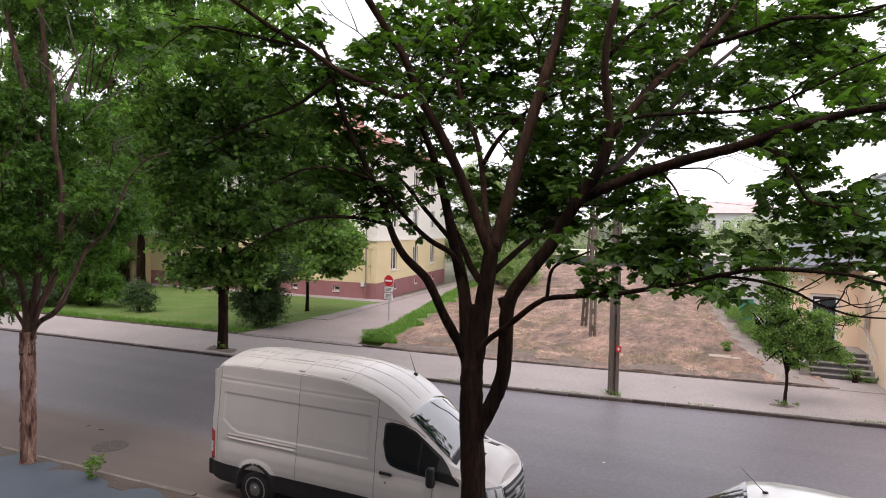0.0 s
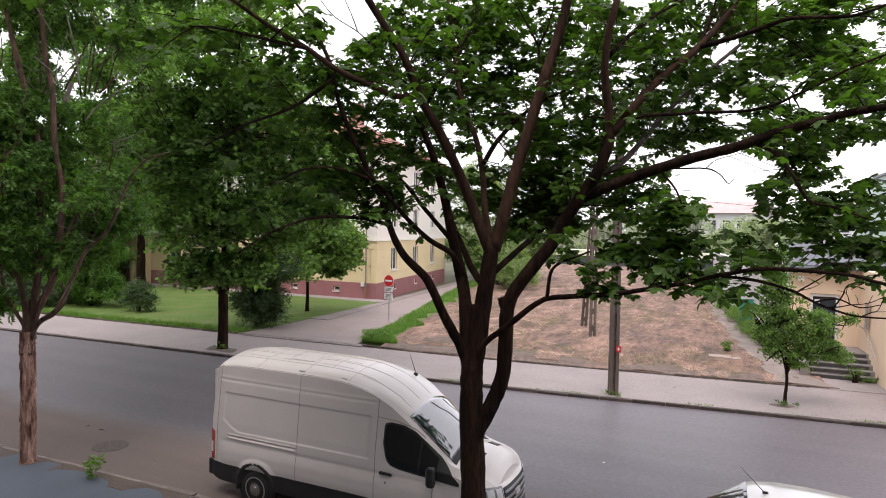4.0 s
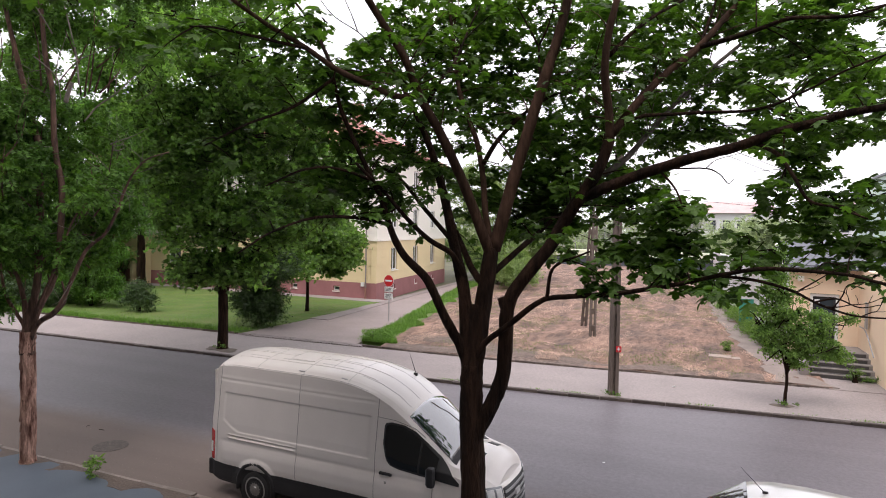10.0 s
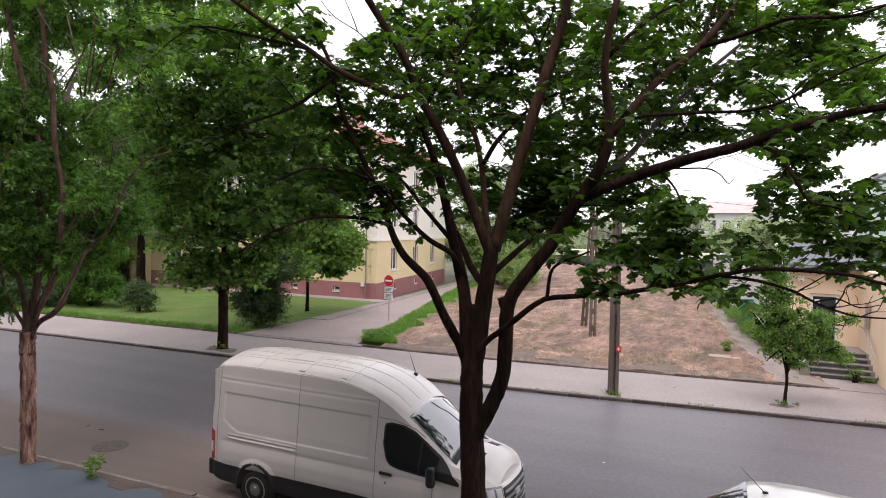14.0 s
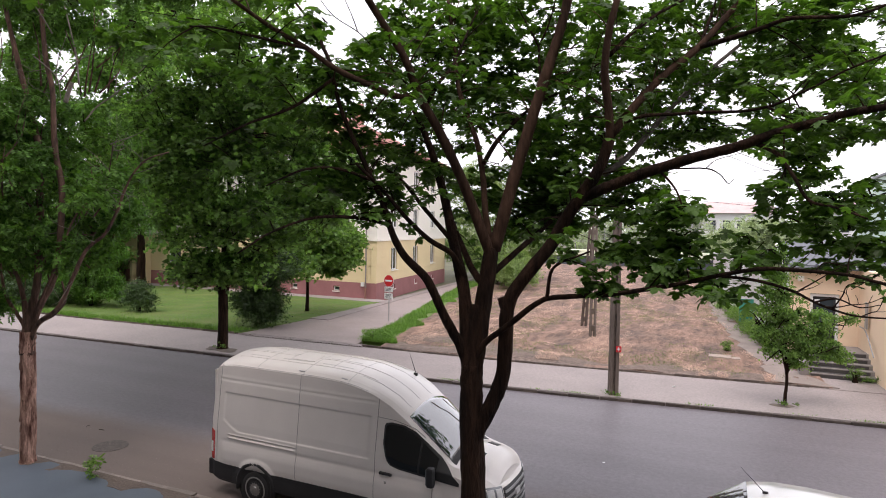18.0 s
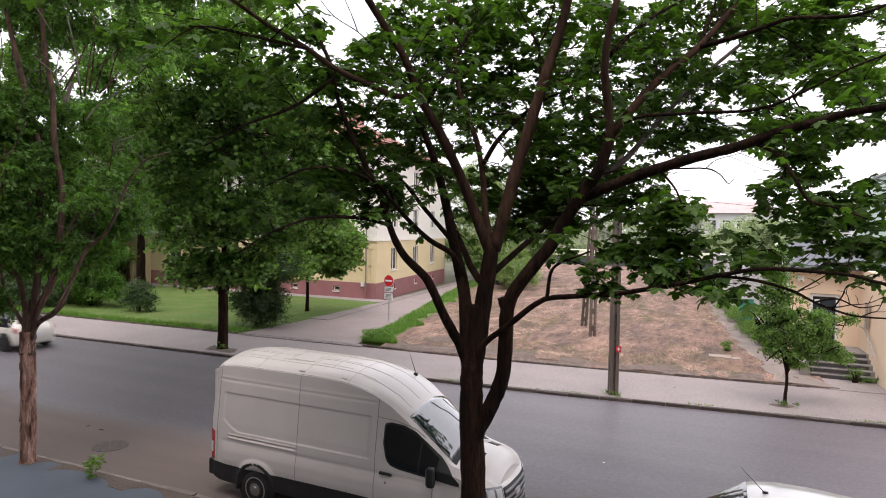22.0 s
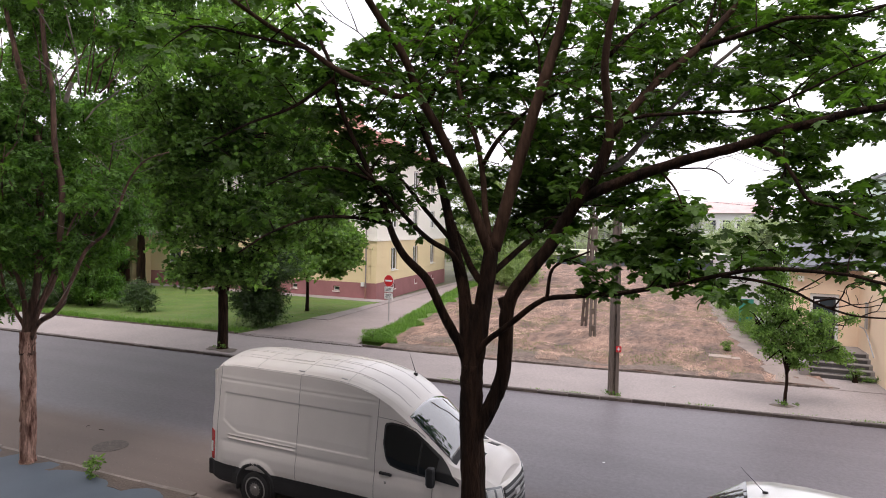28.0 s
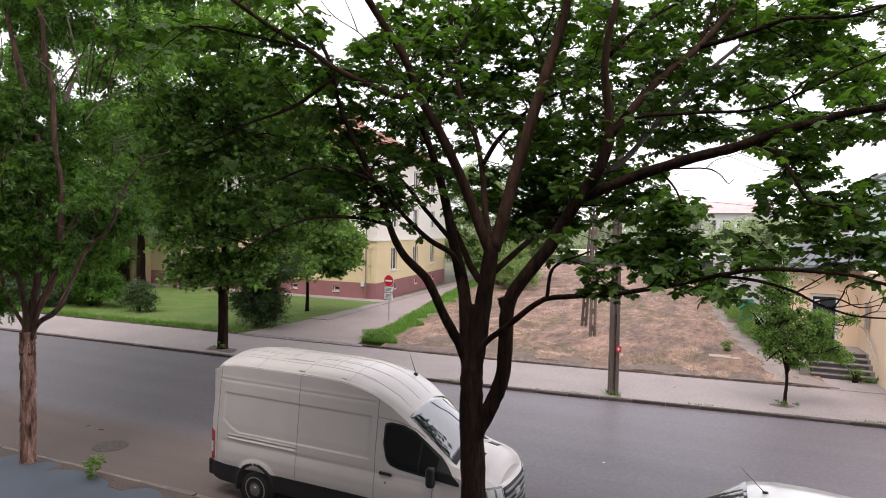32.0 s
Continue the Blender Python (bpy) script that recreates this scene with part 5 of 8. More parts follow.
def other_tree(name, label, base, trunk_top, r0, r1, limbs, lobes, leaf_kind, leaf_size, leaf_mat, bark, seed, droop=0.3, twigs=0, twig_mat=None, lean=(0, 0), clump=0.28, per=16, limb_bark=None):
    """A tree in parts: trunk, limbs and a crown of loose lobes (centre, radii, clumps)."""
    rng, r2 = np.random.default_rng(seed), random.Random(seed)
    tree = thing(name, (0, 0, 0), label, "tree")
    x, y, z = base
    top = (x + lean[0], y + lean[1], trunk_top)
    trunk = [(x, y, z - 0.08), (x + 0.1 * lean[0], y + 0.1 * lean[1], z + 0.3), (x + 0.55 * lean[0] + 0.02, y + 0.5 * lean[1], (z + trunk_top) / 2), top]
    limb_part("trunk", trunk, r0, r1 * 0.8, bark, tree, 16, 0.07, 0.35, (), r2)
    for path, a, b in limbs:
        limb_part("limb", [(top[0], top[1], top[2] - 0.4), tuple((np.asarray(top) * 0.65 + np.asarray(path[0]) * 0.35).tolist()), *path], a, b, limb_bark or bark, tree, 8, 0.07, 0, (), r2)
    for centre, radii, clumps in lobes:
        pts = lobe_points(rng, centre, radii, clumps, per, clump)
        ob = leaves("crown", pts, leaf_kind, leaf_size, leaf_mat, tree, rng, droop, centre)
        SWAY.append(ob)
        # inner twigs that carry the lobe
        bm = bmesh.new()
        c = np.asarray(centre)
        for _ in range(max(4, clumps // 10) if max(radii) < 3.2 else 0):
            d = rng.normal(size=3)
            d /= np.linalg.norm(d)
            e = c + d * np.asarray(radii) * 0.85
            st = c + (np.asarray(top) - c) * 0.2 + rng.normal(size=3) * np.asarray(radii) * 0.35
            tube(bm, [tuple(st), tuple((st + e) / 2 + rng.normal(size=3) * 0.12), tuple(e)], 0.022, 0.005, 5, 0, 2)
        if len(bm.verts):
            part("bough", bm, limb_bark or bark, tree, "", True)["kind"] = "stuff"
    if twigs:
        bm = bmesh.new()
        for _ in range(twigs):
            way = limbs[3 + int(rng.integers(len(limbs) - 3))][0]
            k = int(rng.integers(max(1, len(way) - 1)))
            c = np.asarray(way[k]) + (np.asarray(way[min(k + 1, len(way) - 1)]) - np.asarray(way[k])) * rng.uniform()
            d = rng.normal(size=3) + np.array((0, 0, 0.5))
            d /= np.linalg.norm(d)
            L = rng.uniform(0.35, 1.0)
            m = c + d * L * 0.5 + rng.normal(size=3) * 0.08
            tube(bm, [tuple(c), tuple(m), tuple(c + d * L)], 0.009, 0.002, 4, 0, 2)
        part("dead_twig", bm, twig_mat or M_DEAD, tree, "bare grey dead twigs", True)["kind"] = "stuff"
    return tree


def trees():
    # street tree with flaking bark and several stems
    street = other_tree("street_tree", "street tree with flaking reddish bark and dead twigs", (-13.81, 8.84, 0.12), 3.0, 0.155, 0.19,
               [([(-14.0, 8.75, 3.35), (-14.3, 8.7, 3.75), (-14.5, 8.7, 4.3)], 0.055, 0.025), ([(-13.3, 9.1, 3.4), (-13.1, 9.2, 3.7), (-13.2, 9.2, 4.1)], 0.06, 0.02), ([(-13.9, 8.8, 3.8), (-14.2, 8.7, 4.8), (-14.4, 8.7, 5.5)], 0.08, 0.02),
                ([(-13.59, 8.91, 4.08), (-13.57, 8.95, 4.94), (-13.60, 8.99, 6.17), (-13.68, 8.98, 7.15), (-13.83, 8.94, 7.76), (-13.99, 8.89, 8.37), (-14.09, 8.86, 8.76), (-14.21, 8.83, 9.22), (-14.35, 8.79, 9.77), (-14.48, 8.75, 10.45)], 0.085, 0.04)] + [([(-13.20, 8.98, 4.10), (-12.99, 8.98, 4.77), (-12.96, 9.04, 5.85), (-13.01, 9.04, 6.36), (-13.11, 9.01, 6.80), (-13.17, 9.00, 7.43), (-13.22, 9.01, 8.22), (-13.36, 8.97, 8.82), (-13.44, 8.96, 9.42), (-13.54, 8.95, 10.33)], 0.075, 0.045), ([(-12.90, 8.87, 3.54), (-12.58, 8.92, 4.04), (-12.19, 9.01, 4.80), (-11.74, 9.12, 5.18), (-11.43, 9.16, 5.66), (-11.31, 9.23, 6.07), (-11.06, 9.25, 6.44), (-10.73, 9.29, 6.71), (-10.26, 9.40, 6.85)], 0.055, 0.012), ([(-12.93, 8.89, 4.48), (-12.59, 8.97, 5.33), (-12.23, 9.03, 5.82), (-11.79, 9.13, 6.07), (-11.59, 9.13, 6.66), (-11.56, 9.16, 7.03)], 0.03, 0.008)],
               # the last four lobes, high out of view, are added to shade the road
               [((-13.2, 8.8, 4.8), (0.75, 0.6, 0.45), 14), ((-13.6, 8.4, 5.1), (0.75, 0.6, 0.55), 30), ((-12.8, 9.6, 9.8), (0.75, 0.6, 0.55), 16), ((-12.5, 10.1, 9.7), (0.75, 0.6, 0.55), 14), ((-11.8, 9.2, 6.2), (0.75, 0.6, 0.55), 26), ((-13.8, 8.6, 7.7), (0.75, 0.6, 0.55), 30), ((-13.6, 8.5, 6.6), (0.75, 0.6, 0.55), 40), ((-14.3, 9.0, 7.1), (0.8, 0.7, 1.0), 80)] + [((-14.0, 8.6, 5.4), (0.7, 0.6, 0.8), 80), ((-13.7, 9.8, 6.2), (0.7, 0.6, 0.7), 45), ((-13.3, 10.0, 5.2), (0.7, 0.6, 0.7), 45), ((-15.1, 9.8, 8.9), (0.9, 0.6, 0.7), 34), ((-13.3, 10.6, 7.2), (0.7, 0.6, 0.7), 26), ((-13.2, 10.6, 5.6), (0.6, 0.5, 0.7), 30), ((-14.4, 9.3, 10.1), (1.3, 0.7, 0.5), 44), ((-14.5, 9.1, 4.5), (0.5, 0.4, 0.4), 12), ((-13.9, 9.7, 4.7), (0.5, 0.4, 0.4), 10), ((-13.7, 10.3, 4.8), (0.5, 0.4, 0.3), 10)] + [((-14.54, 8.36, 3.52), (0.25, 0.25, 0.2), 6), ((-14.5, 9.4, 4.8), (0.6, 0.5, 0.6), 40), ((-14.6, 10.0, 7.6), (0.5, 0.5, 0.8), 24), ((-15.0, 12.8, 13.6), (5.5, 4.5, 1.5), 1500), ((-12.5, 15.2, 14.4), (3.8, 3.8, 1.2), 900), ((-14.5, 8.0, 13.8), (5.5, 3.5, 1.6), 420), ((-20.0, 10.0, 13.0), (3.5, 4.0, 1.6), 400)],
               LEAF_ASH, 0.185, M_LEAFASH, M_BARKRED, 21, 0.55, 60, M_DEAD, (0, 0), 0.24, 12, M_BARKDARK)
    limb_part("fork_collar", [(-13.81, 8.84, 2.5), (-13.81, 8.85, 2.8), (-13.78, 8.86, 3.1), (-13.72, 8.88, 3.4), (-13.66, 8.9, 3.7)], 0.163, 0.1, M_BARKDARK, street, 14, 0.14)
    limb_part("dead_branch", [(-12.42, 9.04, 8.28), (-12.51, 9.03, 8.93), (-12.63, 8.99, 9.46), (-12.77, 8.95, 9.99), (-12.83, 8.93, 10.29)], 0.02, 0.009, M_DEAD, street, 6, 0.05, label="bare grey dead branch")
    limb_part("dead_branch", [(-12.80, 8.87, 8.34), (-12.59, 8.98, 8.64), (-12.26, 9.02, 8.82), (-11.78, 9.13, 8.97), (-11.39, 9.31, 9.16)], 0.016, 0.006, M_DEAD, street, 6, 0.05, label="bare grey dead branch")
    limb_part("dead_branch", [(-12.10, 8.93, 7.49), (-11.88, 9.04, 7.79), (-11.44, 9.14, 8.06), (-11.17, 9.27, 8.35), (-10.84, 9.32, 8.59)], 0.018, 0.007, M_DEAD, street, 6, 0.05, label="bare grey dead branch")
    limb_part("dead_branch", [(-11.47, 9.13, 8.05), (-11.44, 9.16, 8.50), (-11.53, 9.12, 8.77), (-11.49, 9.15, 9.04)], 0.009, 0.004, M_DEAD, street, 6, 0.05, label="bare grey dead branch")
    limb_part("dead_branch", [(-13.16, 8.97, 9.40), (-13.36, 8.79, 9.87), (-13.55, 8.72, 10.13)], 0.016, 0.008, M_DEAD, street, 6, 0.05, label="bare grey dead branch")
    limb_part("dead_branch", [(-13.35, 8.80, 9.88), (-13.25, 8.85, 10.08), (-13.16, 8.89, 10.26)], 0.012, 0.006, M_DEAD, street, 6, 0.05, label="bare grey dead branch")
    limb_part("dead_branch", [(-13.40, 8.73, 8.88), (-12.98, 8.80, 8.58), (-12.82, 8.86, 8.35), (-12.76, 8.88, 7.92)], 0.014, 0.007, M_DEAD, street, 6, 0.05, label="bare grey dead branch")
    limb_part("dead_branch", [(-12.67, 8.92, 7.90), (-12.61, 8.95, 8.16), (-12.55, 8.98, 8.33)], 0.05, 0.04, M_DEAD, street, 6, 0.05, label="bare grey dead branch")
    limb_part("dead_branch", [(-11.61, 9.13, 7.02), (-11.49, 9.19, 7.08), (-11.08, 9.27, 7.20), (-10.72, 9.32, 7.35)], 0.014, 0.005, M_DEAD, street, 6, 0.05, label="bare grey dead branch")
    limb_part("dead_branch", [(-11.16, 9.37, 7.91), (-10.84, 9.40, 8.04), (-10.60, 9.41, 8.23)], 0.01, 0.004, M_DEAD, street, 6, 0.05, label="bare grey dead branch")
    limb_part("dead_branch", [(-11.90, 8.97, 5.98), (-11.44, 9.06, 6.01), (-10.89, 9.19, 5.94)], 0.008, 0.003, M_DEAD, street, 6, 0.05, label="bare grey dead branch")
    limb_part("dead_branch", [(-12.87, 8.84, 8.27), (-12.85, 8.87, 8.75), (-12.75, 8.92, 9.10), (-12.69, 8.96, 9.34)], 0.012, 0.005, M_DEAD, street, 6, 0.05, label="bare grey dead branch")
    # plates of loose bark on its trunk
    rp = random.Random(61)
    bm = bmesh.new()
    for _ in range(30):
        a, z = rp.uniform(0, 2 * math.pi), rp.uniform(0.2, 2.85)
        r = 0.152 if z > 0.5 else 0.16
        w, h = rp.uniform(0.008, 0.024), rp.uniform(0.05, 0.2)
        m = Matrix.Translation((-13.81 + r * math.cos(a), 8.84 + r * math.sin(a), z)) @ Matrix.Rotation(a + math.pi / 2 + rp.uniform(-0.15, 0.15), 4, "Z") @ Matrix.Rotation(rp.uniform(-0.12, 0.12), 4, "Y") @ Matrix.Rotation(rp.uniform(-0.08, 0.08), 4, "X")
        q = [bm.verts.new(m @ Vector(v)) for v in ((-w * 0.6, -0.004, -h), (w, -0.006, -h * 0.8), (w * 0.8, -0.004, h * 0.7), (-w, -0.006, h), (-w * 0.6, 0.02, -h), (w, 0.02, -h * 0.8), (w * 0.8, 0.02, h * 0.7), (-w, 0.02, h))]
        for f in ((0, 1, 2, 3), (7, 6, 5, 4), (0, 4, 5, 1), (1, 5, 6, 2), (2, 6, 7, 3), (3, 7, 4, 0)):
            bm.faces.new([q[i] for i in f])
    bmesh.ops.recalc_face_normals(bm, faces=bm.faces)
    part("loose_bark", bm, M_BARKPLATE, street, "dark red-brown loose bark plates")["kind"] = "stuff"
    # big tree on the far pavement
    other_tree("lime_tree", "broad dark green tree on the far pavement", (-19.33, 20.6, 0.1), 2.75, 0.235, 0.23,
               [([(-20.3, 20.4, 3.7), (-21.6, 20.2, 4.8)], 0.17, 0.04), ([(-19.3, 20.6, 4.2), (-19.2, 20.8, 6.5), (-19.4, 20.8, 9)], 0.19, 0.05), ([(-18.4, 20.7, 3.6), (-17.2, 20.6, 4.6)], 0.16, 0.035), ([(-19.6, 21.4, 4.0), (-19.8, 22.4, 5.2)], 0.09, 0.03)],
               # the three lobes above 15 m are unseen, added to shade road and lawn
               [((-18.6, 22.0, 9.2), (1.6, 1.3, 1.2), 90), ((-22.0, 19.9, 9.8), (2.2, 1.5, 1.6), 130), ((-19.3, 20.7, 6.9), (3.1, 2.0, 1.8), 300), ((-21.7, 19.7, 7.9), (2.4, 1.8, 2.2), 230), ((-16.8, 21.3, 7.7), (2.3, 1.7, 2.0), 220), ((-19.0, 21.0, 10.4), (3.1, 2.1, 2.2), 210), ((-22.1, 20.0, 11.8), (2.7, 2.0, 2.3), 160), ((-16.6, 22.1, 10.2), (1.9, 1.5, 1.9), 110), ((-19.4, 20.7, 13.2), (3.3, 2.1, 1.9), 170), ((-20.5, 19.8, 5.1), (1.8, 1.1, 1.1), 90)] + [((-17.3, 21.2, 5.0), (2.0, 1.2, 1.1), 120), ((-15.6, 22.1, 6.8), (1.4, 1.2, 1.7), 90), ((-15.5, 21.2, 9.1), (1.1, 0.9, 1.0), 70), ((-14.3, 21.6, 7.7), (0.9, 0.7, 0.8), 55), ((-14.7, 21.9, 6.2), (0.9, 0.7, 0.8), 50), ((-23.2, 19.4, 8.6), (1.6, 1.5, 1.8), 100)] + [((-19.5, 15.2, 15.5), (5.5, 3.6, 1.5), 900), ((-13.0, 16.0, 16.4), (4.0, 3.6, 1.3), 500), ((-18.6, 19.4, 5.6), (1.9, 0.9, 1.0), 130), ((-16.8, 20.0, 5.9), (1.5, 0.9, 1.0), 100), ((-20.1, 20.0, 3.45), (1.3, 0.8, 0.75), 140), ((-18.4, 20.7, 3.55), (1.3, 0.8, 0.75), 140), ((-19.6, 21.0, 10.8), (1.6, 1.3, 1.2), 110), ((-19.7, 20.9, 9.2), (1.7, 1.3, 1.2), 110), ((-18.8, 22.5, 10.9), (1.6, 1.3, 1.4), 110), ((-25.5, 25.0, 17.0), (6.0, 4.0, 1.4), 380)],
               LEAF_BROAD, 0.175, M_LEAFDARK, M_BARK, 22, 0.4, 0, None, (0, 0), 0.34, 16)
    # trees on the lawn and by the houses
    other_tree("lawn_tree", "small round green tree on the lawn by the house", (-23.16, 31.8, 0.16), 2.2, 0.13, 0.1,
               [([(-23.6, 31.8, 3.0), (-24.2, 31.8, 3.8)], 0.06, 0.02), ([(-22.9, 31.8, 3.2), (-22.4, 31.8, 4.2)], 0.06, 0.02)],
               [((-21.9, 32.4, 4.0), (1.9, 1.4, 1.7), 240), ((-20.6, 32.0, 4.3), (1.3, 1.1, 1.2), 110), ((-22.3, 27.8, 4.1), (1.4, 1.0, 1.2), 130), ((-21.7, 29.8, 5.1), (1.6, 1.1, 1.1), 120), ((-20.0, 30.5, 4.1), (1.3, 0.9, 1.3), 90), ((-21.1, 27.8, 3.2), (1.5, 1.1, 0.8), 80), ((-23.1, 31.8, 3.7), (1.7, 1.2, 1.3), 150), ((-23.0, 32.5, 5.6), (2.3, 1.5, 1.6), 170), ((-21.1, 32.1, 3.2), (1.2, 0.8, 0.9), 70), ((-24.3, 31.9, 5.0), (1.6, 1.3, 1.7), 90)],
               LEAF_BROAD, 0.17, M_LEAFYOUNG, M_BARK, 23, 0.65, 0, None, (0, 0), 0.28, 20)
    garden = other_tree("garden_tree", "dark trunk with leafy crown before the house", (-45.6, 37.0, 0.16), 4.4, 0.4, 0.34,
               [([(-46.6, 37, 6), (-47.5, 37, 7.5)], 0.16, 0.06), ([(-45.0, 37, 6.4), (-44.2, 37, 8.6)], 0.16, 0.06)],
               [((-46.4, 36.5, 8.4), (3.6, 2.6, 2.6), 230), ((-43.2, 36.5, 7.6), (2.6, 2.2, 2.0), 150), ((-46, 36.5, 12.2), (4.0, 2.6, 2.4), 200), ((-40.5, 37, 9.5), (2.6, 2.0, 2.2), 130), ((-50, 36, 6.5), (2.6, 2.2, 2.6), 160), ((-47.8, 35.5, 4.6), (1.8, 1.6, 1.2), 80)],
               LEAF_CLUMP, 0.36, M_LEAFDARK, M_BARK, 24, 0.3, 0, None, (0, 0), 0.45, 16)
    garden.location.x = 2.2
    other_tree("park_tree", "tall leafy tree beyond the lawn", (-56, 44, 0.0), 5.5, 0.35, 0.28,
               [([(-57.5, 43, 9), (-60, 40, 17)], 0.2, 0.06), ([(-55, 44, 9.5), (-54, 45, 20)], 0.22, 0.06), ([(-56, 42, 10), (-57, 41, 23)], 0.2, 0.06)],
               [((-44.9, 37.4, 16.7), (4.5, 3.0, 4.0), 150), ((-62.4, 47.4, 22.6), (2.4, 1.7, 3.4), 34), ((-61.5, 45.4, 16.1), (2.7, 1.9, 2.4), 40), ((-70.5, 45.9, 21.7), (3.1, 2.2, 3.8), 36), ((-60.4, 39.4, 18.0), (4.8, 4.3, 5.9), 110), ((-55.3, 43.6, 13.5), (5.6, 4.9, 3.4), 130), ((-58.1, 37.8, 8.5), (5.2, 4.4, 5.7), 200), ((-51.4, 40.7, 7.6), (4.7, 3.9, 5.2), 170), ((-57.1, 41.0, 24.8), (8.1, 4.5, 3.2), 110), ((-50.4, 46.2, 24.0), (6.7, 4.4, 4.4), 140), ((-56.2, 35.1, 1.9), (3.4, 2.6, 3.0), 100), ((-50.8, 37.5, 2.5), (3.9, 2.8, 3.0), 120)],
               LEAF_CLUMP, 0.7, M_LEAFASH, M_BARK, 25, 0.4, 0, None, (0, 0), 0.75, 20)
    # young tree on the far pavement
    other_tree("young_tree", "young pavement tree with a dense pale green crown", (1.9, 22.15, 0.12), 1.45, 0.055, 0.05,
               [([(1.75, 22.14, 2.88), (1.56, 22.10, 3.93), (1.65, 22.18, 4.99)], 0.045, 0.01), ([(2.49, 22.45, 2.19), (3.60, 22.96, 2.88)], 0.028, 0.008), ([(1.45, 21.98, 2.17), (0.95, 21.79, 2.93)], 0.025, 0.008), ([(2.67, 22.51, 1.85), (3.31, 22.79, 1.61)], 0.022, 0.006)],
               [((1.95, 22.08, 1.83), (0.7, 0.5, 0.42), 120), ((2.75, 22.47, 1.9), (0.7, 0.45, 0.38), 105), ((1.75, 22.02, 2.42), (0.78, 0.55, 0.5), 160), ((2.5, 22.36, 2.4), (0.7, 0.45, 0.4), 105), ((1.68, 22.0, 3.1), (0.74, 0.5, 0.45), 150), ((0.95, 21.68, 3.0), (0.3, 0.22, 0.17), 22), ((2.78, 22.49, 2.85), (0.6, 0.4, 0.2), 46), ((3.5, 22.82, 2.85), (0.36, 0.25, 0.15), 22), ((1.56, 21.97, 3.8), (0.54, 0.4, 0.42), 110), ((1.48, 21.95, 4.46), (0.36, 0.3, 0.42), 60), ((1.66, 22.07, 4.92), (0.15, 0.2, 0.3), 14), ((3.3, 22.69, 1.7), (0.42, 0.3, 0.2), 36), ((2.2, 22.2, 1.42), (0.4, 0.3, 0.16), 20)],
               LEAF_PLAIN, 0.072, M_LEAFYOUNG, M_BARK, 27, 0.55, 0, None, (0.02, 0), 0.115, 22)


trees()


def bush(name, label, base, lobes, leaf_size, material, seed, clump=0.25, per=16, category="bush"):
    rng = np.random.default_rng(seed)
    b = thing(name, base, label, category)
    bm = bmesh.new()
    h = max(l[0][2] + l[1][2] for l in lobes)
    for _ in range(14):
        a = rng.uniform(0, 2 * math.pi)
        e = (math.cos(a) * 0.5 * h * 0.5, math.sin(a) * 0.4 * h * 0.5, h * rng.uniform(0.5, 0.85))
        tube(bm, [(0.1 * math.cos(a), 0.1 * math.sin(a), -0.05), (e[0] * 0.4, e[1] * 0.4, e[2] * 0.5), e], 0.025, 0.006, 5, 0, 2)
    part("stems", bm, M_BARK, b, "", True)
    for c, r, n in lobes:
        leaves("foliage", lobe_points(rng, c, r, n, per, clump), LEAF_CLUMP, leaf_size, material, b, rng, 0.3)
    return b


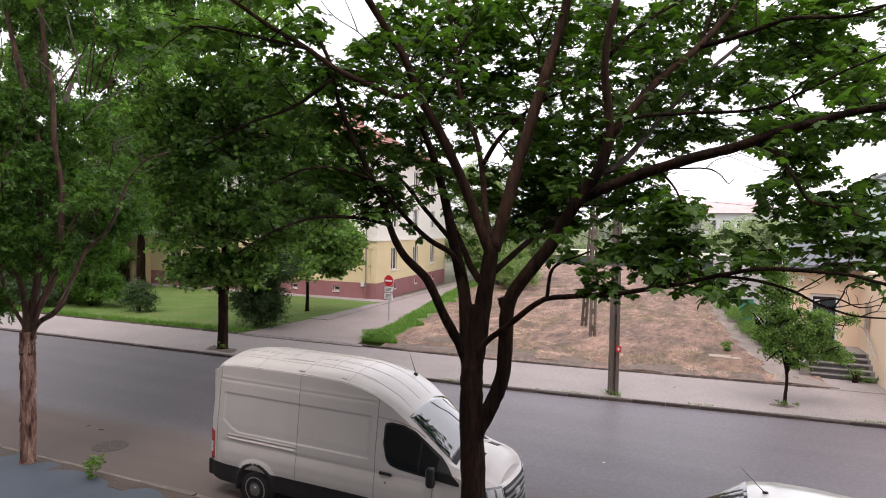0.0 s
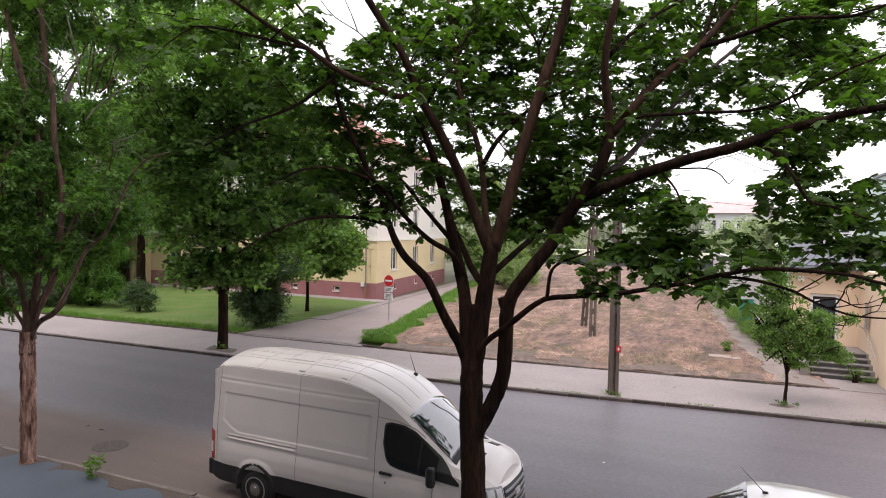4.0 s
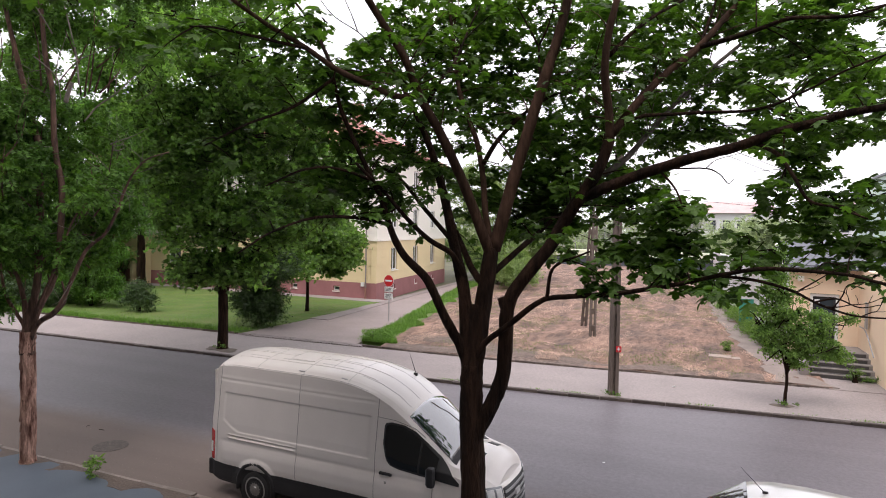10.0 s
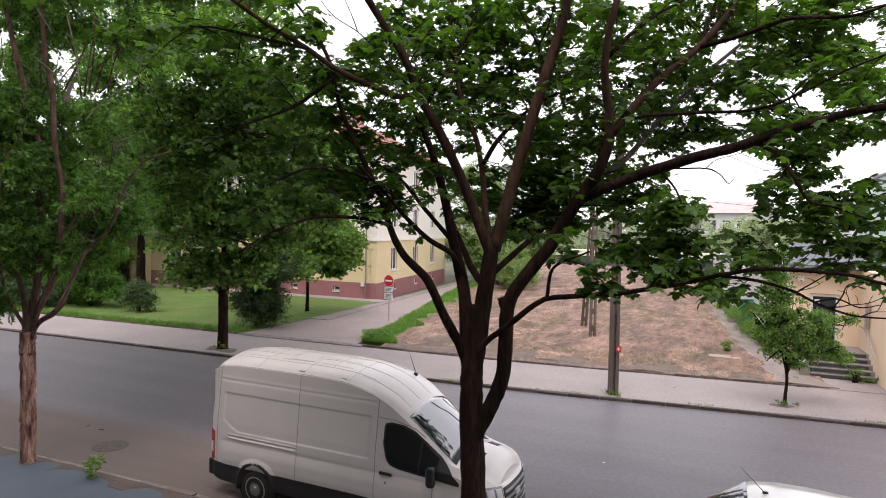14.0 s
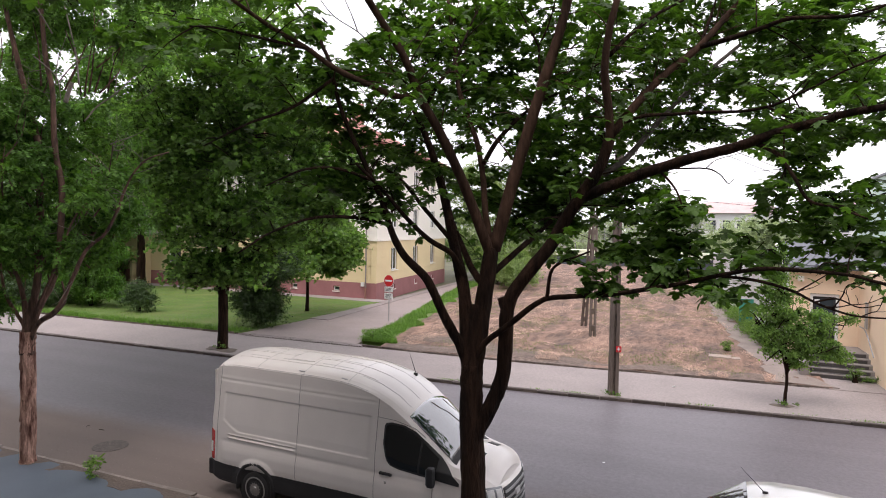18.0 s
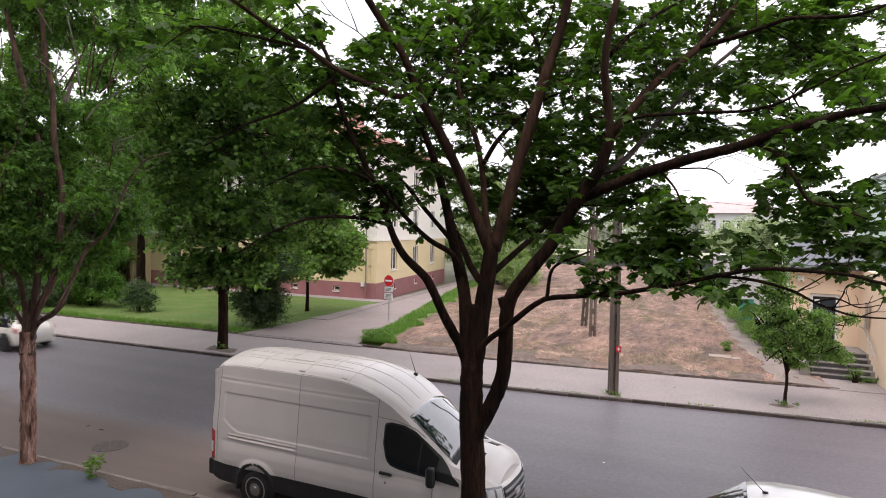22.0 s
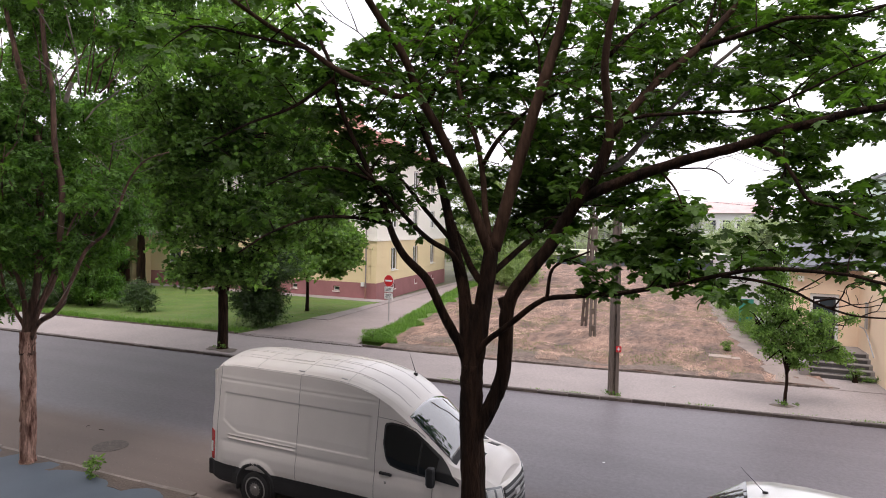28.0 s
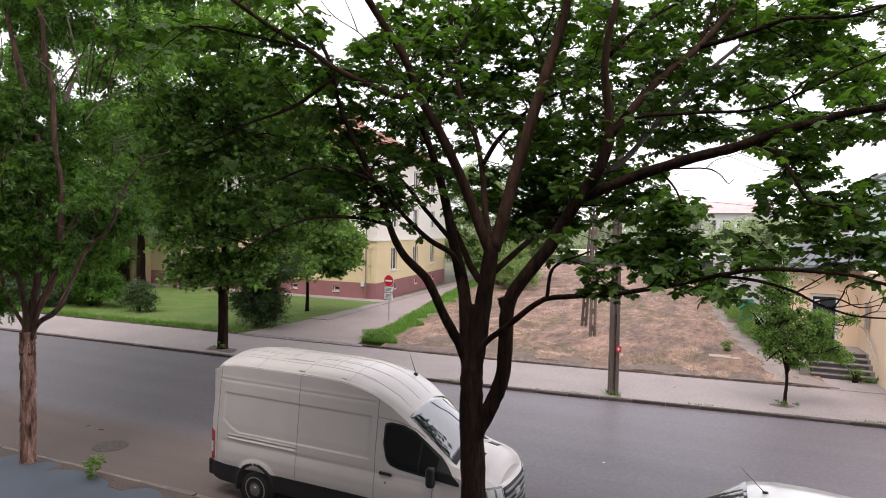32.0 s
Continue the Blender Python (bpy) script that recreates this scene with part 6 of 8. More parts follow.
def bushes():
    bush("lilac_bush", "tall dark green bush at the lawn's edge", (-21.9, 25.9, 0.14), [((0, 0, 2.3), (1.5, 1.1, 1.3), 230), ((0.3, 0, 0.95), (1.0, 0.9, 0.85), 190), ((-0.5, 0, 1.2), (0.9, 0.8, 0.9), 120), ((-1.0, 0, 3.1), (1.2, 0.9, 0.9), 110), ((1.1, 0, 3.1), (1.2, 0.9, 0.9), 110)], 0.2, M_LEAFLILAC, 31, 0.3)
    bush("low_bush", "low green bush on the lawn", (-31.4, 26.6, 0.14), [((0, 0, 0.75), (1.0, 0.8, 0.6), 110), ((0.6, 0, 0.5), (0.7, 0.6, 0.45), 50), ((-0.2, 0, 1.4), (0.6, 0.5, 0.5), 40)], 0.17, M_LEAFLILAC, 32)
    bush("hedge_bush", "large green bush at the lawn's end", (-36.0, 27.0, 0.14), [((-4.5, 0.8, 0.6), (2.1, 1.4, 1.2), 140), ((-7.5, 0.6, 0.6), (2.3, 1.6, 1.5), 140), ((-0.9, 0.2, 0.7), (1.3, 0.9, 0.8), 70), ((0, 0, 1.6), (2.0, 1.4, 1.5), 190), ((-2.4, 0, 2.2), (1.9, 1.4, 1.9), 170), ((1.7, 0, 1.1), (1.2, 1.0, 0.9), 80), ((0.5, 0, 3.4), (1.8, 1.3, 1.3), 120), ((-2.6, 0, 4.8), (2.0, 1.4, 1.5), 120)], 0.22, M_LEAFASH, 33, 0.32)
    bush("hedge_bush", "loose green bush beyond the lawn", (-42.5, 30.5, 0.14), [((0, 0, 1.8), (2.2, 1.5, 1.7), 160), ((-3, 0, 2.8), (2.5, 1.5, 2.5), 180), ((-2, 0, 5.5), (2.5, 1.5, 2), 130)], 0.26, M_LEAFASH, 34, 0.36)
    bush("corner_bush", "leafy bush at the end of the house", (-46.9, 38.0, 0.14), [((-2.0, 0, 1.0), (1.2, 1.0, 1.0), 70), ((-3.5, 0, 2.2), (2.2, 1.2, 2.2), 150)], 0.28, M_LEAFASH, 39, 0.35)
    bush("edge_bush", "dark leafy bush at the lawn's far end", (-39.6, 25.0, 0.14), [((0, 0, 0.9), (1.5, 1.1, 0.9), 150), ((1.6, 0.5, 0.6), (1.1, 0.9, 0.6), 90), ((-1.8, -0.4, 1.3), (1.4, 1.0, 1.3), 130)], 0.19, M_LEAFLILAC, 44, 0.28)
    bush("wall_bush", "low green weeds along the grey wall", (2.0, 33.2, 0.16), [((0, 0, 0.45), (0.7, 1.0, 0.5), 70), ((-0.4, 2.6, 0.5), (0.6, 1.2, 0.55), 80), ((-0.6, 5.0, 0.5), (0.6, 1.4, 0.6), 80), ((-1.1, 9, 0.5), (0.6, 3.0, 0.6), 120), ((-1.9, 15, 0.4), (0.6, 3.0, 0.5), 80)], 0.13, M_LEAFYOUNG, 35, 0.18)
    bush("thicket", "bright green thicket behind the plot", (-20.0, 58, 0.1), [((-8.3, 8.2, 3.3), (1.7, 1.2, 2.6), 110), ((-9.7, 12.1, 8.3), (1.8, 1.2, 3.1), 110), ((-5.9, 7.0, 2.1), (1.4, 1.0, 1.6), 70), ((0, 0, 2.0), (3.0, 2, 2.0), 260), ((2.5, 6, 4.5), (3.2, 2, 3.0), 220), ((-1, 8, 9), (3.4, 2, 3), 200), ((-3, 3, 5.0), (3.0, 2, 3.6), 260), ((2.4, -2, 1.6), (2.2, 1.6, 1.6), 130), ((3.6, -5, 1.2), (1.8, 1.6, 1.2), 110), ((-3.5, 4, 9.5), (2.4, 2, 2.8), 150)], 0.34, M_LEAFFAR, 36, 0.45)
    bush("plot_weed", "small tuft of green weeds on the plot", (0.3, 30.9, 0.16), [((0, 0, 0.2), (0.4, 0.3, 0.22), 22)], 0.1, M_LEAFYOUNG, 37, 0.1, 10, "weed")
    bush("step_weed", "green weeds at the foot of the steps", (4.5, 26.75, 0.12), [((0, 0, 0.25), (0.3, 0.2, 0.28), 20), ((0.7, 0.1, 0.08), (0.5, 0.15, 0.1), 16)], 0.09, M_LEAFYOUNG, 38, 0.1, 10, "weed")
    rng = np.random.default_rng(40)
    for at, label in (((-3.15, 20.8, 0.12), "tufts of weeds round the pole's foot"), ((1.9, 22.0, 0.12), "weeds round the young tree's foot"), ((-19.3, 20.3, 0.12), "soil and weeds round the tree's foot")):
        b = thing("foot_weeds", at, label, "weed", "weeds")
        leaves("tuft", lobe_points(rng, (0.1, 0, 0.12 if at[0] < -10 else 0.06), (0.4, 0.14, 0.2 if at[0] < -10 else 0.07), 14 if at[0] < -10 else 8, 8, 0.05), LEAF_PLAIN, 0.055, M_LEAFYOUNG, b, rng, -0.4)
    # soil round the tree feet
    for x, y, r in ((-19.3, 20.5, 0.55), (1.9, 22.1, 0.24)):
        bm = bmesh.new()
        lathe(bm, [(r, 0), (r * 0.9, 0.014), (r * 0.4, 0.03)], 28, Matrix.Translation((x, y, 0.1)) @ Matrix.Diagonal((1.6, 0.75, 1, 1)))
        for v in bm.verts:
            k = 1 + 0.5 * noise.noise(Vector((v.co.x * 2.1, v.co.y * 2.1, 2.2)))
            v.co.x, v.co.y = x + (v.co.x - x) * k, y + (v.co.y - y) * k
        tagged(part("tree_pit", bm, M_PITSOIL), "ring of bare soil in the pavement", "soil", "", "structure")
    # shoot beside the near kerb
    s = thing("sapling_shoot", (-11.85, 8.86, 0.12), "small bright green shoot growing beside the kerb", "plant")
    bm = bmesh.new()
    tube(bm, [(0, 0, -0.03), (0.03, 0, 0.2), (0.12, 0, 0.46)], 0.012, 0.004, 6, 0, 3)
    part("stem", bm, M_BLADE, s, "", True)
    pts = np.array([(0.02 + 0.02 * k + sx * 0.07, rng.uniform(-0.05, 0.05), 0.08 + 0.065 * k) for k in range(6) for sx in (-1, 1) for _ in range(2)])
    SWAY.append(leaves("leaflet", pts, LEAF_ASH, 0.15, M_LEAFYOUNG, s, rng, 0.0))
    # far woods
    rng = np.random.default_rng(41)
    pts = []
    for i in range(46):
        a = rng.uniform(-62, 26)
        d = rng.uniform(150, 260)
        pts.append(lobe_points(rng, (d * math.sin(radians(a)), d * math.cos(radians(a)), rng.uniform(3, 5.5)), (9, 5, rng.uniform(3, 5)), 46, 14, 1.1))
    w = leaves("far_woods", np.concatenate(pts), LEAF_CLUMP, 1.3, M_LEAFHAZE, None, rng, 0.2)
    tagged(w, "green line of far trees, haze painted into the leaves", "trees", "", "stuff")
    for k, (x, y, z, r) in enumerate(((-8.5, 120, 5.0, 5.0), (-0.5, 105, 3.0, 3.6), (9, 96, 4.0, 4.6), (3.0, 82, 3.5, 2.6))):
        bush("court_tree", "green tree beyond the court, paled by painted haze", (x, y, 0), [((0, 0, z), (r, r * 0.7, z * 0.8), 200), ((r * 0.4, 0, z * 1.5), (r * 0.6, r * 0.5, z * 0.5), 90)], 0.5, M_LEAFHAZE, 50 + k, 0.55, 18, "tree")


bushes()


def grass():
    """Grass blades and straw: single bent slips, each sheet of them one mesh."""
    rng = np.random.default_rng(60)

    def rise(x, y, z, bumpy):
        return np.array([z + bumpy * noise.noise(Vector((a * 0.6, b * 0.6, 3.1))) for a, b in zip(x, y)])

    def blades(name, pts, h, w, material, label, category, lay=0.35):
        n = len(pts)
        a = rng.uniform(0, 2 * np.pi, n)
        tilt = rng.normal(0, lay, n) if lay < 1 else rng.uniform(1.25, 1.6, n)
        L = h * rng.uniform(0.5, 1.4, n)
        dx, dy = np.cos(a), np.sin(a)
        top = pts + np.stack([dx * np.sin(tilt) * L, dy * np.sin(tilt) * L, np.cos(tilt) * L], -1)
        s = np.stack([-dy, dx, 0 * dx], -1) * w
        v = np.stack([pts - s, pts + s, top], 1).reshape(-1, 3)
        ob = raw(name, v.tolist(), [(3 * i, 3 * i + 1, 3 * i + 2) for i in range(n)], material)
        return tagged(ob, label, category, "", "stuff")
    n = 60000
    x = -21.5 - rng.uniform(0, 1, n) ** 1.3 * 28
    kb = np.array([far_kerb(v) for v in x]) + 4.12
    y = kb + rng.uniform(0, 1, n) ** 2.0 * (38 - kb)
    blades("lawn_grass", np.stack([x, y, rise(x, y, 0.15, 0.09)], -1), 0.045, 0.014, M_LAWNBLADE, "short green lawn grass", "grass", 0.9)
    n = 14000
    x = -21.4 - rng.uniform(0, 1, n) * 26
    tuft = np.array([noise.noise(Vector((v * 0.8, 2.2, 6.1))) + 0.6 * noise.noise(Vector((v * 2.7, 1.2, 3.1))) for v in x])
    x, tuft = x[tuft > -0.25], tuft[tuft > -0.25]
    kb = np.array([far_kerb(v) for v in x]) + 4.08
    blades("edge_grass", np.stack([x, kb + np.abs(rng.normal(0, 0.3, len(x)) * (1 + 2 * np.maximum(tuft, 0))), 0.15 + 0 * x], -1), 0.2, 0.013, M_BLADE, "longer grass along the lawn's edge", "grass", 0.6)
    n = 16000
    y = 24.9 + rng.uniform(0, 1, n) ** 1.4 * 32
    x = -15.1 - 0.24 * (y - 25) + rng.uniform(0, 1, n) ** 0.8 * (1.35 + 0.5 * np.sin(y * 1.7) * np.sin(y * 0.63 + 1))
    blades("strip_grass", np.stack([x, y, rise(x, y, 0.16, 0.08)], -1), 0.19, 0.014, M_BLADE, "long green grass beside the lane", "grass", 0.6)
    n = 130000
    y = 24.9 + rng.uniform(0, 1, n) ** 1.5 * 62
    u = rng.uniform(0, 1, n)
    x = (-13.2 - 0.235 * (y - 25)) * (1 - u) + (1.6 - 0.105 * (y - 28)) * u
    keep = np.array([1.2 * noise.noise(Vector((a * 0.5, b * 0.16, 1.7))) + 0.12 * math.sin(2.1 * b - 0.35 * a + 3 * noise.noise(Vector((a * 0.25, b * 0.25, 4.4)))) + 0.8 * noise.noise(Vector((a * 1.9, b * 0.6, 7.7))) > 0.02 + (0.5 + 0.5 * min(1, max(0, (-5.5 - a) / 5))) * max(0, 1 - (b - far_kerb(a) - 4.6) / 4) for a, b in zip(x, y)])
    x, y = x[keep], y[keep]
    blades("cut_straw", np.stack([x, y, rise(x, y, 0.17, 0.12) + 0.07 * rng.uniform(0, 1, len(x)) ** 2], -1), 0.22, 0.0065, M_STRAW, "dry tan grass cuttings lying on the plot", "straw", 2)
    n = 80000
    y = 25.5 + rng.uniform(0, 1, n) * 34
    u = rng.uniform(0, 1, n)
    x = (-13.2 - 0.235 * (y - 25)) * (1 - u) + (2.2 - 0.105 * (y - 28)) * u
    keep = np.array([noise.noise(Vector((a * 0.3 + 9, b * 0.14, 5.2))) + 0.4 * noise.noise(Vector((a * 1.1 + 9, b * 1.1, 5.2))) > 0.12 for a, b in zip(x, y)])
    x, y = x[keep], y[keep]
    blades("plot_grass", np.stack([x, y, rise(x, y, 0.16, 0.12)], -1), 0.07, 0.008, M_PALEBLADE, "thin green regrowth on the plot", "grass", 0.95)
    # weeds in the joint behind the far kerb
    n = 2600
    x = rng.uniform(-13, 7, n)
    keep = np.array([noise.noise(Vector((a * 0.55, 2.0, 8.1))) > 0.02 + 0.25 * rng.uniform() for a in x])
    x = x[keep]
    y = np.array([far_kerb(a) for a in x]) + 0.13 + np.abs(rng.normal(0, 0.07, len(x)))
    blades("kerb_weeds", np.stack([x, y, 0.1 + 0 * x], -1), 0.07, 0.008, M_BLADE, "small weeds along the far kerb", "weed", 0.7)
    # grit and leaf crumbs on the parking strip
    n = 5200
    x = rng.uniform(-19, 3, n)
    y = 9.32 + np.abs(rng.normal(0, 1.1, n))
    p = np.stack([x, y, 0.016 + 0 * x], -1)
    s = rng.uniform(0.004, 0.013, n)
    a = rng.uniform(0, 6.28, n)
    d, e = np.stack([np.cos(a), np.sin(a), 0 * a], -1) * s[:, None], np.stack([-np.sin(a), np.cos(a), 0 * a], -1) * s[:, None] * 0.6
    top = p + np.array((0, 0, 1.0)) * s[:, None] * 0.7
    v = np.stack([p - d, p + e, p + d, p - e, top], 1).reshape(-1, 3)
    f = [tuple(5 * i + j for j in t) for i in range(n) for t in ((0, 1, 4), (1, 2, 4), (2, 3, 4), (3, 0, 4))]
    tagged(raw("street_grit", v.tolist(), f, M_GRIT), "grit and dry crumbs on the dusty asphalt", "grit", "", "stuff")


grass()


# ---- street furniture and small things ----
def furniture():
    s = thing("no_entry_sign", (-17.03, 31.0, 0.15), "round red no-entry sign with two plates on a steel post", "road sign")
    part("post", tube(bmesh.new(), [(0, 0, -0.1), (0, 0, 2.55)], 0.03, 0.03, 10), M_GALV, s)
    face = pose(0, 0, 0, 90, 0, 0)
    disc = part("disc", lathe(bmesh.new(), [(0.3, 0.0), (0.31, 0.008), (0.31, 0.02)], 36, pose(0, -0.04, 2.25, 90, 0, 0)), M_SIGNRED, s, "round red disc")
    part("rim", lathe(bmesh.new(), [(0.325, 0.0), (0.325, 0.012)], 36, pose(0, -0.036, 2.25, 90, 0, 0)), M_SIGNWHITE, disc)
    part("bar", boxed(-0.23, 0.23, -0.068, -0.058, 2.2, 2.3), M_SIGNWHITE, disc, "white bar")
    for z0, z1, rows in ((1.62, 1.9, 3), (1.22, 1.55, 4)):
        pl = part("plate", boxed(-0.29, 0.29, -0.05, -0.035, z0, z1, 0.006), M_SIGNWHITE, s, "white plate with small print")
        for k in range(rows):
            z = z1 - 0.055 - k * (z1 - z0 - 0.07) / rows
            part("text_bar", boxed(-0.22 + 0.03 * (k % 2), 0.2 - 0.04 * (k % 3), -0.055, -0.051, z - 0.03, z), M_INK, pl)
    s.rotation_euler = (0, 0, radians(-8))

    def pole(at, label, turn, h, w0=0.19, w1=0.13):
        p = thing("concrete_pole", (*at, 0.0), label, "utility pole", "poles")
        for sx in (-1, 1):
            bm = bmesh.new()
            a = [bm.verts.new((sx * w0 * 0.5 + dx * 0.055, dy * w0 * 0.75, -0.1)) for dx, dy in ((-1, -1), (1, -1), (1, 1), (-1, 1))]
            b = [bm.verts.new((sx * w1 * 0.5 + dx * 0.045, dy * w1 * 0.75, h)) for dx, dy in ((-1, -1), (1, -1), (1, 1), (-1, 1))]
            for i in range(4):
                bm.faces.new((a[i], a[(i + 1) % 4], b[(i + 1) % 4], b[i]))
            bm.faces.new(a[::-1])
            bm.faces.new(b)
            part("leg", bm, M_CONCRETE, p)
        part("core", boxed(-w1 * 0.5, w1 * 0.5, -0.035, 0.035, -0.1, h), M_CONCRETE, p)
        for k in range(int(h / 0.42)):
            z = 0.2 + 0.42 * k
            part("web", boxed(-0.06, 0.06, -0.08, 0.08, z, z + 0.24), M_CONCRETE, p)
        p.rotation_euler = (0, 0, radians(turn))
        return p
    p = pole((-3.15, 20.97), "slotted grey concrete pole with a red tag", 20, 9.5)
    tag = part("tag", boxed(0.02, 0.19, -0.215, -0.2, 1.52, 1.72, 0.004), M_SIGNRED, p, "small red tag with a white mark")
    part("mark", boxed(0.085, 0.12, -0.222, -0.217, 1.56, 1.68), M_SIGNWHITE, tag)
    part("mark", boxed(0.05, 0.155, -0.222, -0.217, 1.605, 1.64), M_SIGNWHITE, tag)
    part("crossarm", boxed(-0.9, 0.9, -0.06, 0.06, 9.0, 9.12), M_GALV, p)
    # braced twin pole
    t = thing("braced_pole", (-6.4, 33.6, 0), "braced twin concrete poles on the plot", "utility pole", "poles")
    for (x, y), (tx, ty) in (((-0.52, 1.32), (0.0, 0.6)), ((0.57, -1.9), (0.15, 0.3))):
        for sx in (-0.11, 0.11):
            bm = bmesh.new()
            tube(bm, [(x + sx, y, 0), (tx + sx * 0.6, ty, 7.6)], 0.075, 0.055, 4)
            part("leg", bm, M_CONCRETE, t)
        for k in range(9):
            f = (k + 0.5) / 9.5
            cx, cy = x + (tx - x) * f, y + (ty - y) * f
            part("web", boxed(cx - 0.1, cx + 0.1, cy - 0.05, cy + 0.05, 7.6 * f, 7.6 * f + 0.28), M_CONCRETE, t)
    part("tie", boxed(-0.35, 0.45, -0.9, 1.2, 3.4, 3.52), M_CONCRETE, t)
    # overhead wires
    for k, (a, b) in enumerate((((-3.1, 21.0, 9.15), (14, 60, 8.2)), ((-2.5, 21.2, 9.1), (16, 60, 8.0)), ((-6.3, 33.9, 7.5), (22, 70, 8.5)))):
        m = tuple((p + q) / 2 - (0.9 if i == 2 else 0) for i, (p, q) in enumerate(zip(a, b)))
        tagged(part("overhead_wire", tube(bmesh.new(), [a, m, b], 0.012, 0.012, 5), M_BLACKPLASTIC), "thin black overhead wire between poles", "cable", "wires")
    # slabs on the plot
    sl = thing("concrete_slab", (0.3, 29.25, 0.19), "cracked pale concrete slab lying on the plot", "slab")
    part("slab", boxed(-0.72, 0.16, -0.36, 0.3, -0.08, 0.012, 0.01), M_SLAB, sl)
    part("slab", boxed(0.19, 0.5, -0.4, 0.1, -0.08, 0.002, 0.01), M_SLAB, sl)
    # manhole in the parking strip
    mh = thing("manhole_cover", (-13.4, 10.56, 0.0), "round iron manhole cover sunk in dusty asphalt", "manhole cover", "", "")
    part("ring", lathe(bmesh.new(), [(0.42, -0.02), (0.4, 0.008), (0.35, 0.009)], 28), M_DUST, mh)
    part("lid", lathe(bmesh.new(), [(0.33, -0.02), (0.33, 0.005), (0.3, 0.006)], 28), M_DUST, mh)
    # row of worn setts across the mouth of the lane
    band = tagged(raw("sett_band", [(-20.6, 24.0, -0.3), (-14.6, 24.3, -0.3), (-14.6, 24.4, -0.3)], [(0, 1, 2)], M_KERB), "row of worn setts across the lane's mouth", "setts", "", "structure")
    rs = random.Random(9)
    first = None
    for r in range(3):
        for i in range(44):
            x = -20.7 + 0.145 * i + 0.07 * (r % 2)
            if first is None:
                first = part("sett", boxed(-0.064, 0.064, -0.075, 0.075, -0.1, 0.03, 0.014), M_FOOTWAY, band)
                o = first
            else:
                o = new("sett", first.data)
                o.parent = band
            o.matrix_basis = pose(x, far_kerb(x) + 4.0 + 0.16 * r, 0.118 + rs.uniform(-0.012, 0.012), rs.uniform(-4, 4), rs.uniform(-4, 4), rs.uniform(-5, 5))
    # rounded tussock at the end of the grass strip
    tus = bush("tussock", "rounded clump of rank grass beside the lane", (-14.75, 25.3, 0.14), [((0, 0, 0.16), (0.6, 0.5, 0.24), 110), ((-0.55, 1.0, 0.14), (0.5, 0.6, 0.2), 80), ((0.5, 0.5, 0.12), (0.45, 0.5, 0.18), 60), ((-0.1, 1.7, 0.12), (0.6, 0.6, 0.18), 70)], 0.07, M_BLADE, 71, 0.1, 14, "grass")
    rng = random.Random(8)
    # litter and twigs
    for x, y in ((-1.4, 22.9), (-8.6, 9.9), (-2.4, 14.9)):
        z = 0.12 if (y > 20 and y < 24.2) else (0.2 if y > 24 else 0.0)
        k = 1.0 if y > 20 else 0.6
        bm = boxed(-0.05 * k, 0.05 * k, -0.03 * k, 0.03 * k, 0, 0.02 * k, 0.004)
        o = tagged(part("paper_scrap", bm, M_SIGNWHITE), "small scrap of white paper on the ground", "litter", "litter")
        o.matrix_basis = pose(x, y, z + 0.004, 0, 0, rng.uniform(0, 180))
    for x, y in ((-15.2, 11.3), (-14.6, 11.25)):
        bm = tube(bmesh.new(), [(-0.08, 0, 0.016), (0, 0.02, 0.02), (0.08, -0.02, 0.016)], 0.007, 0.004, 5)
        o = tagged(part("fallen_twig", bm, M_BARK), "short dark twig lying on the asphalt", "twig", "litter")
        o.matrix_basis = pose(x, y, 0.0, 0, 0, rng.uniform(0, 180))


furniture()


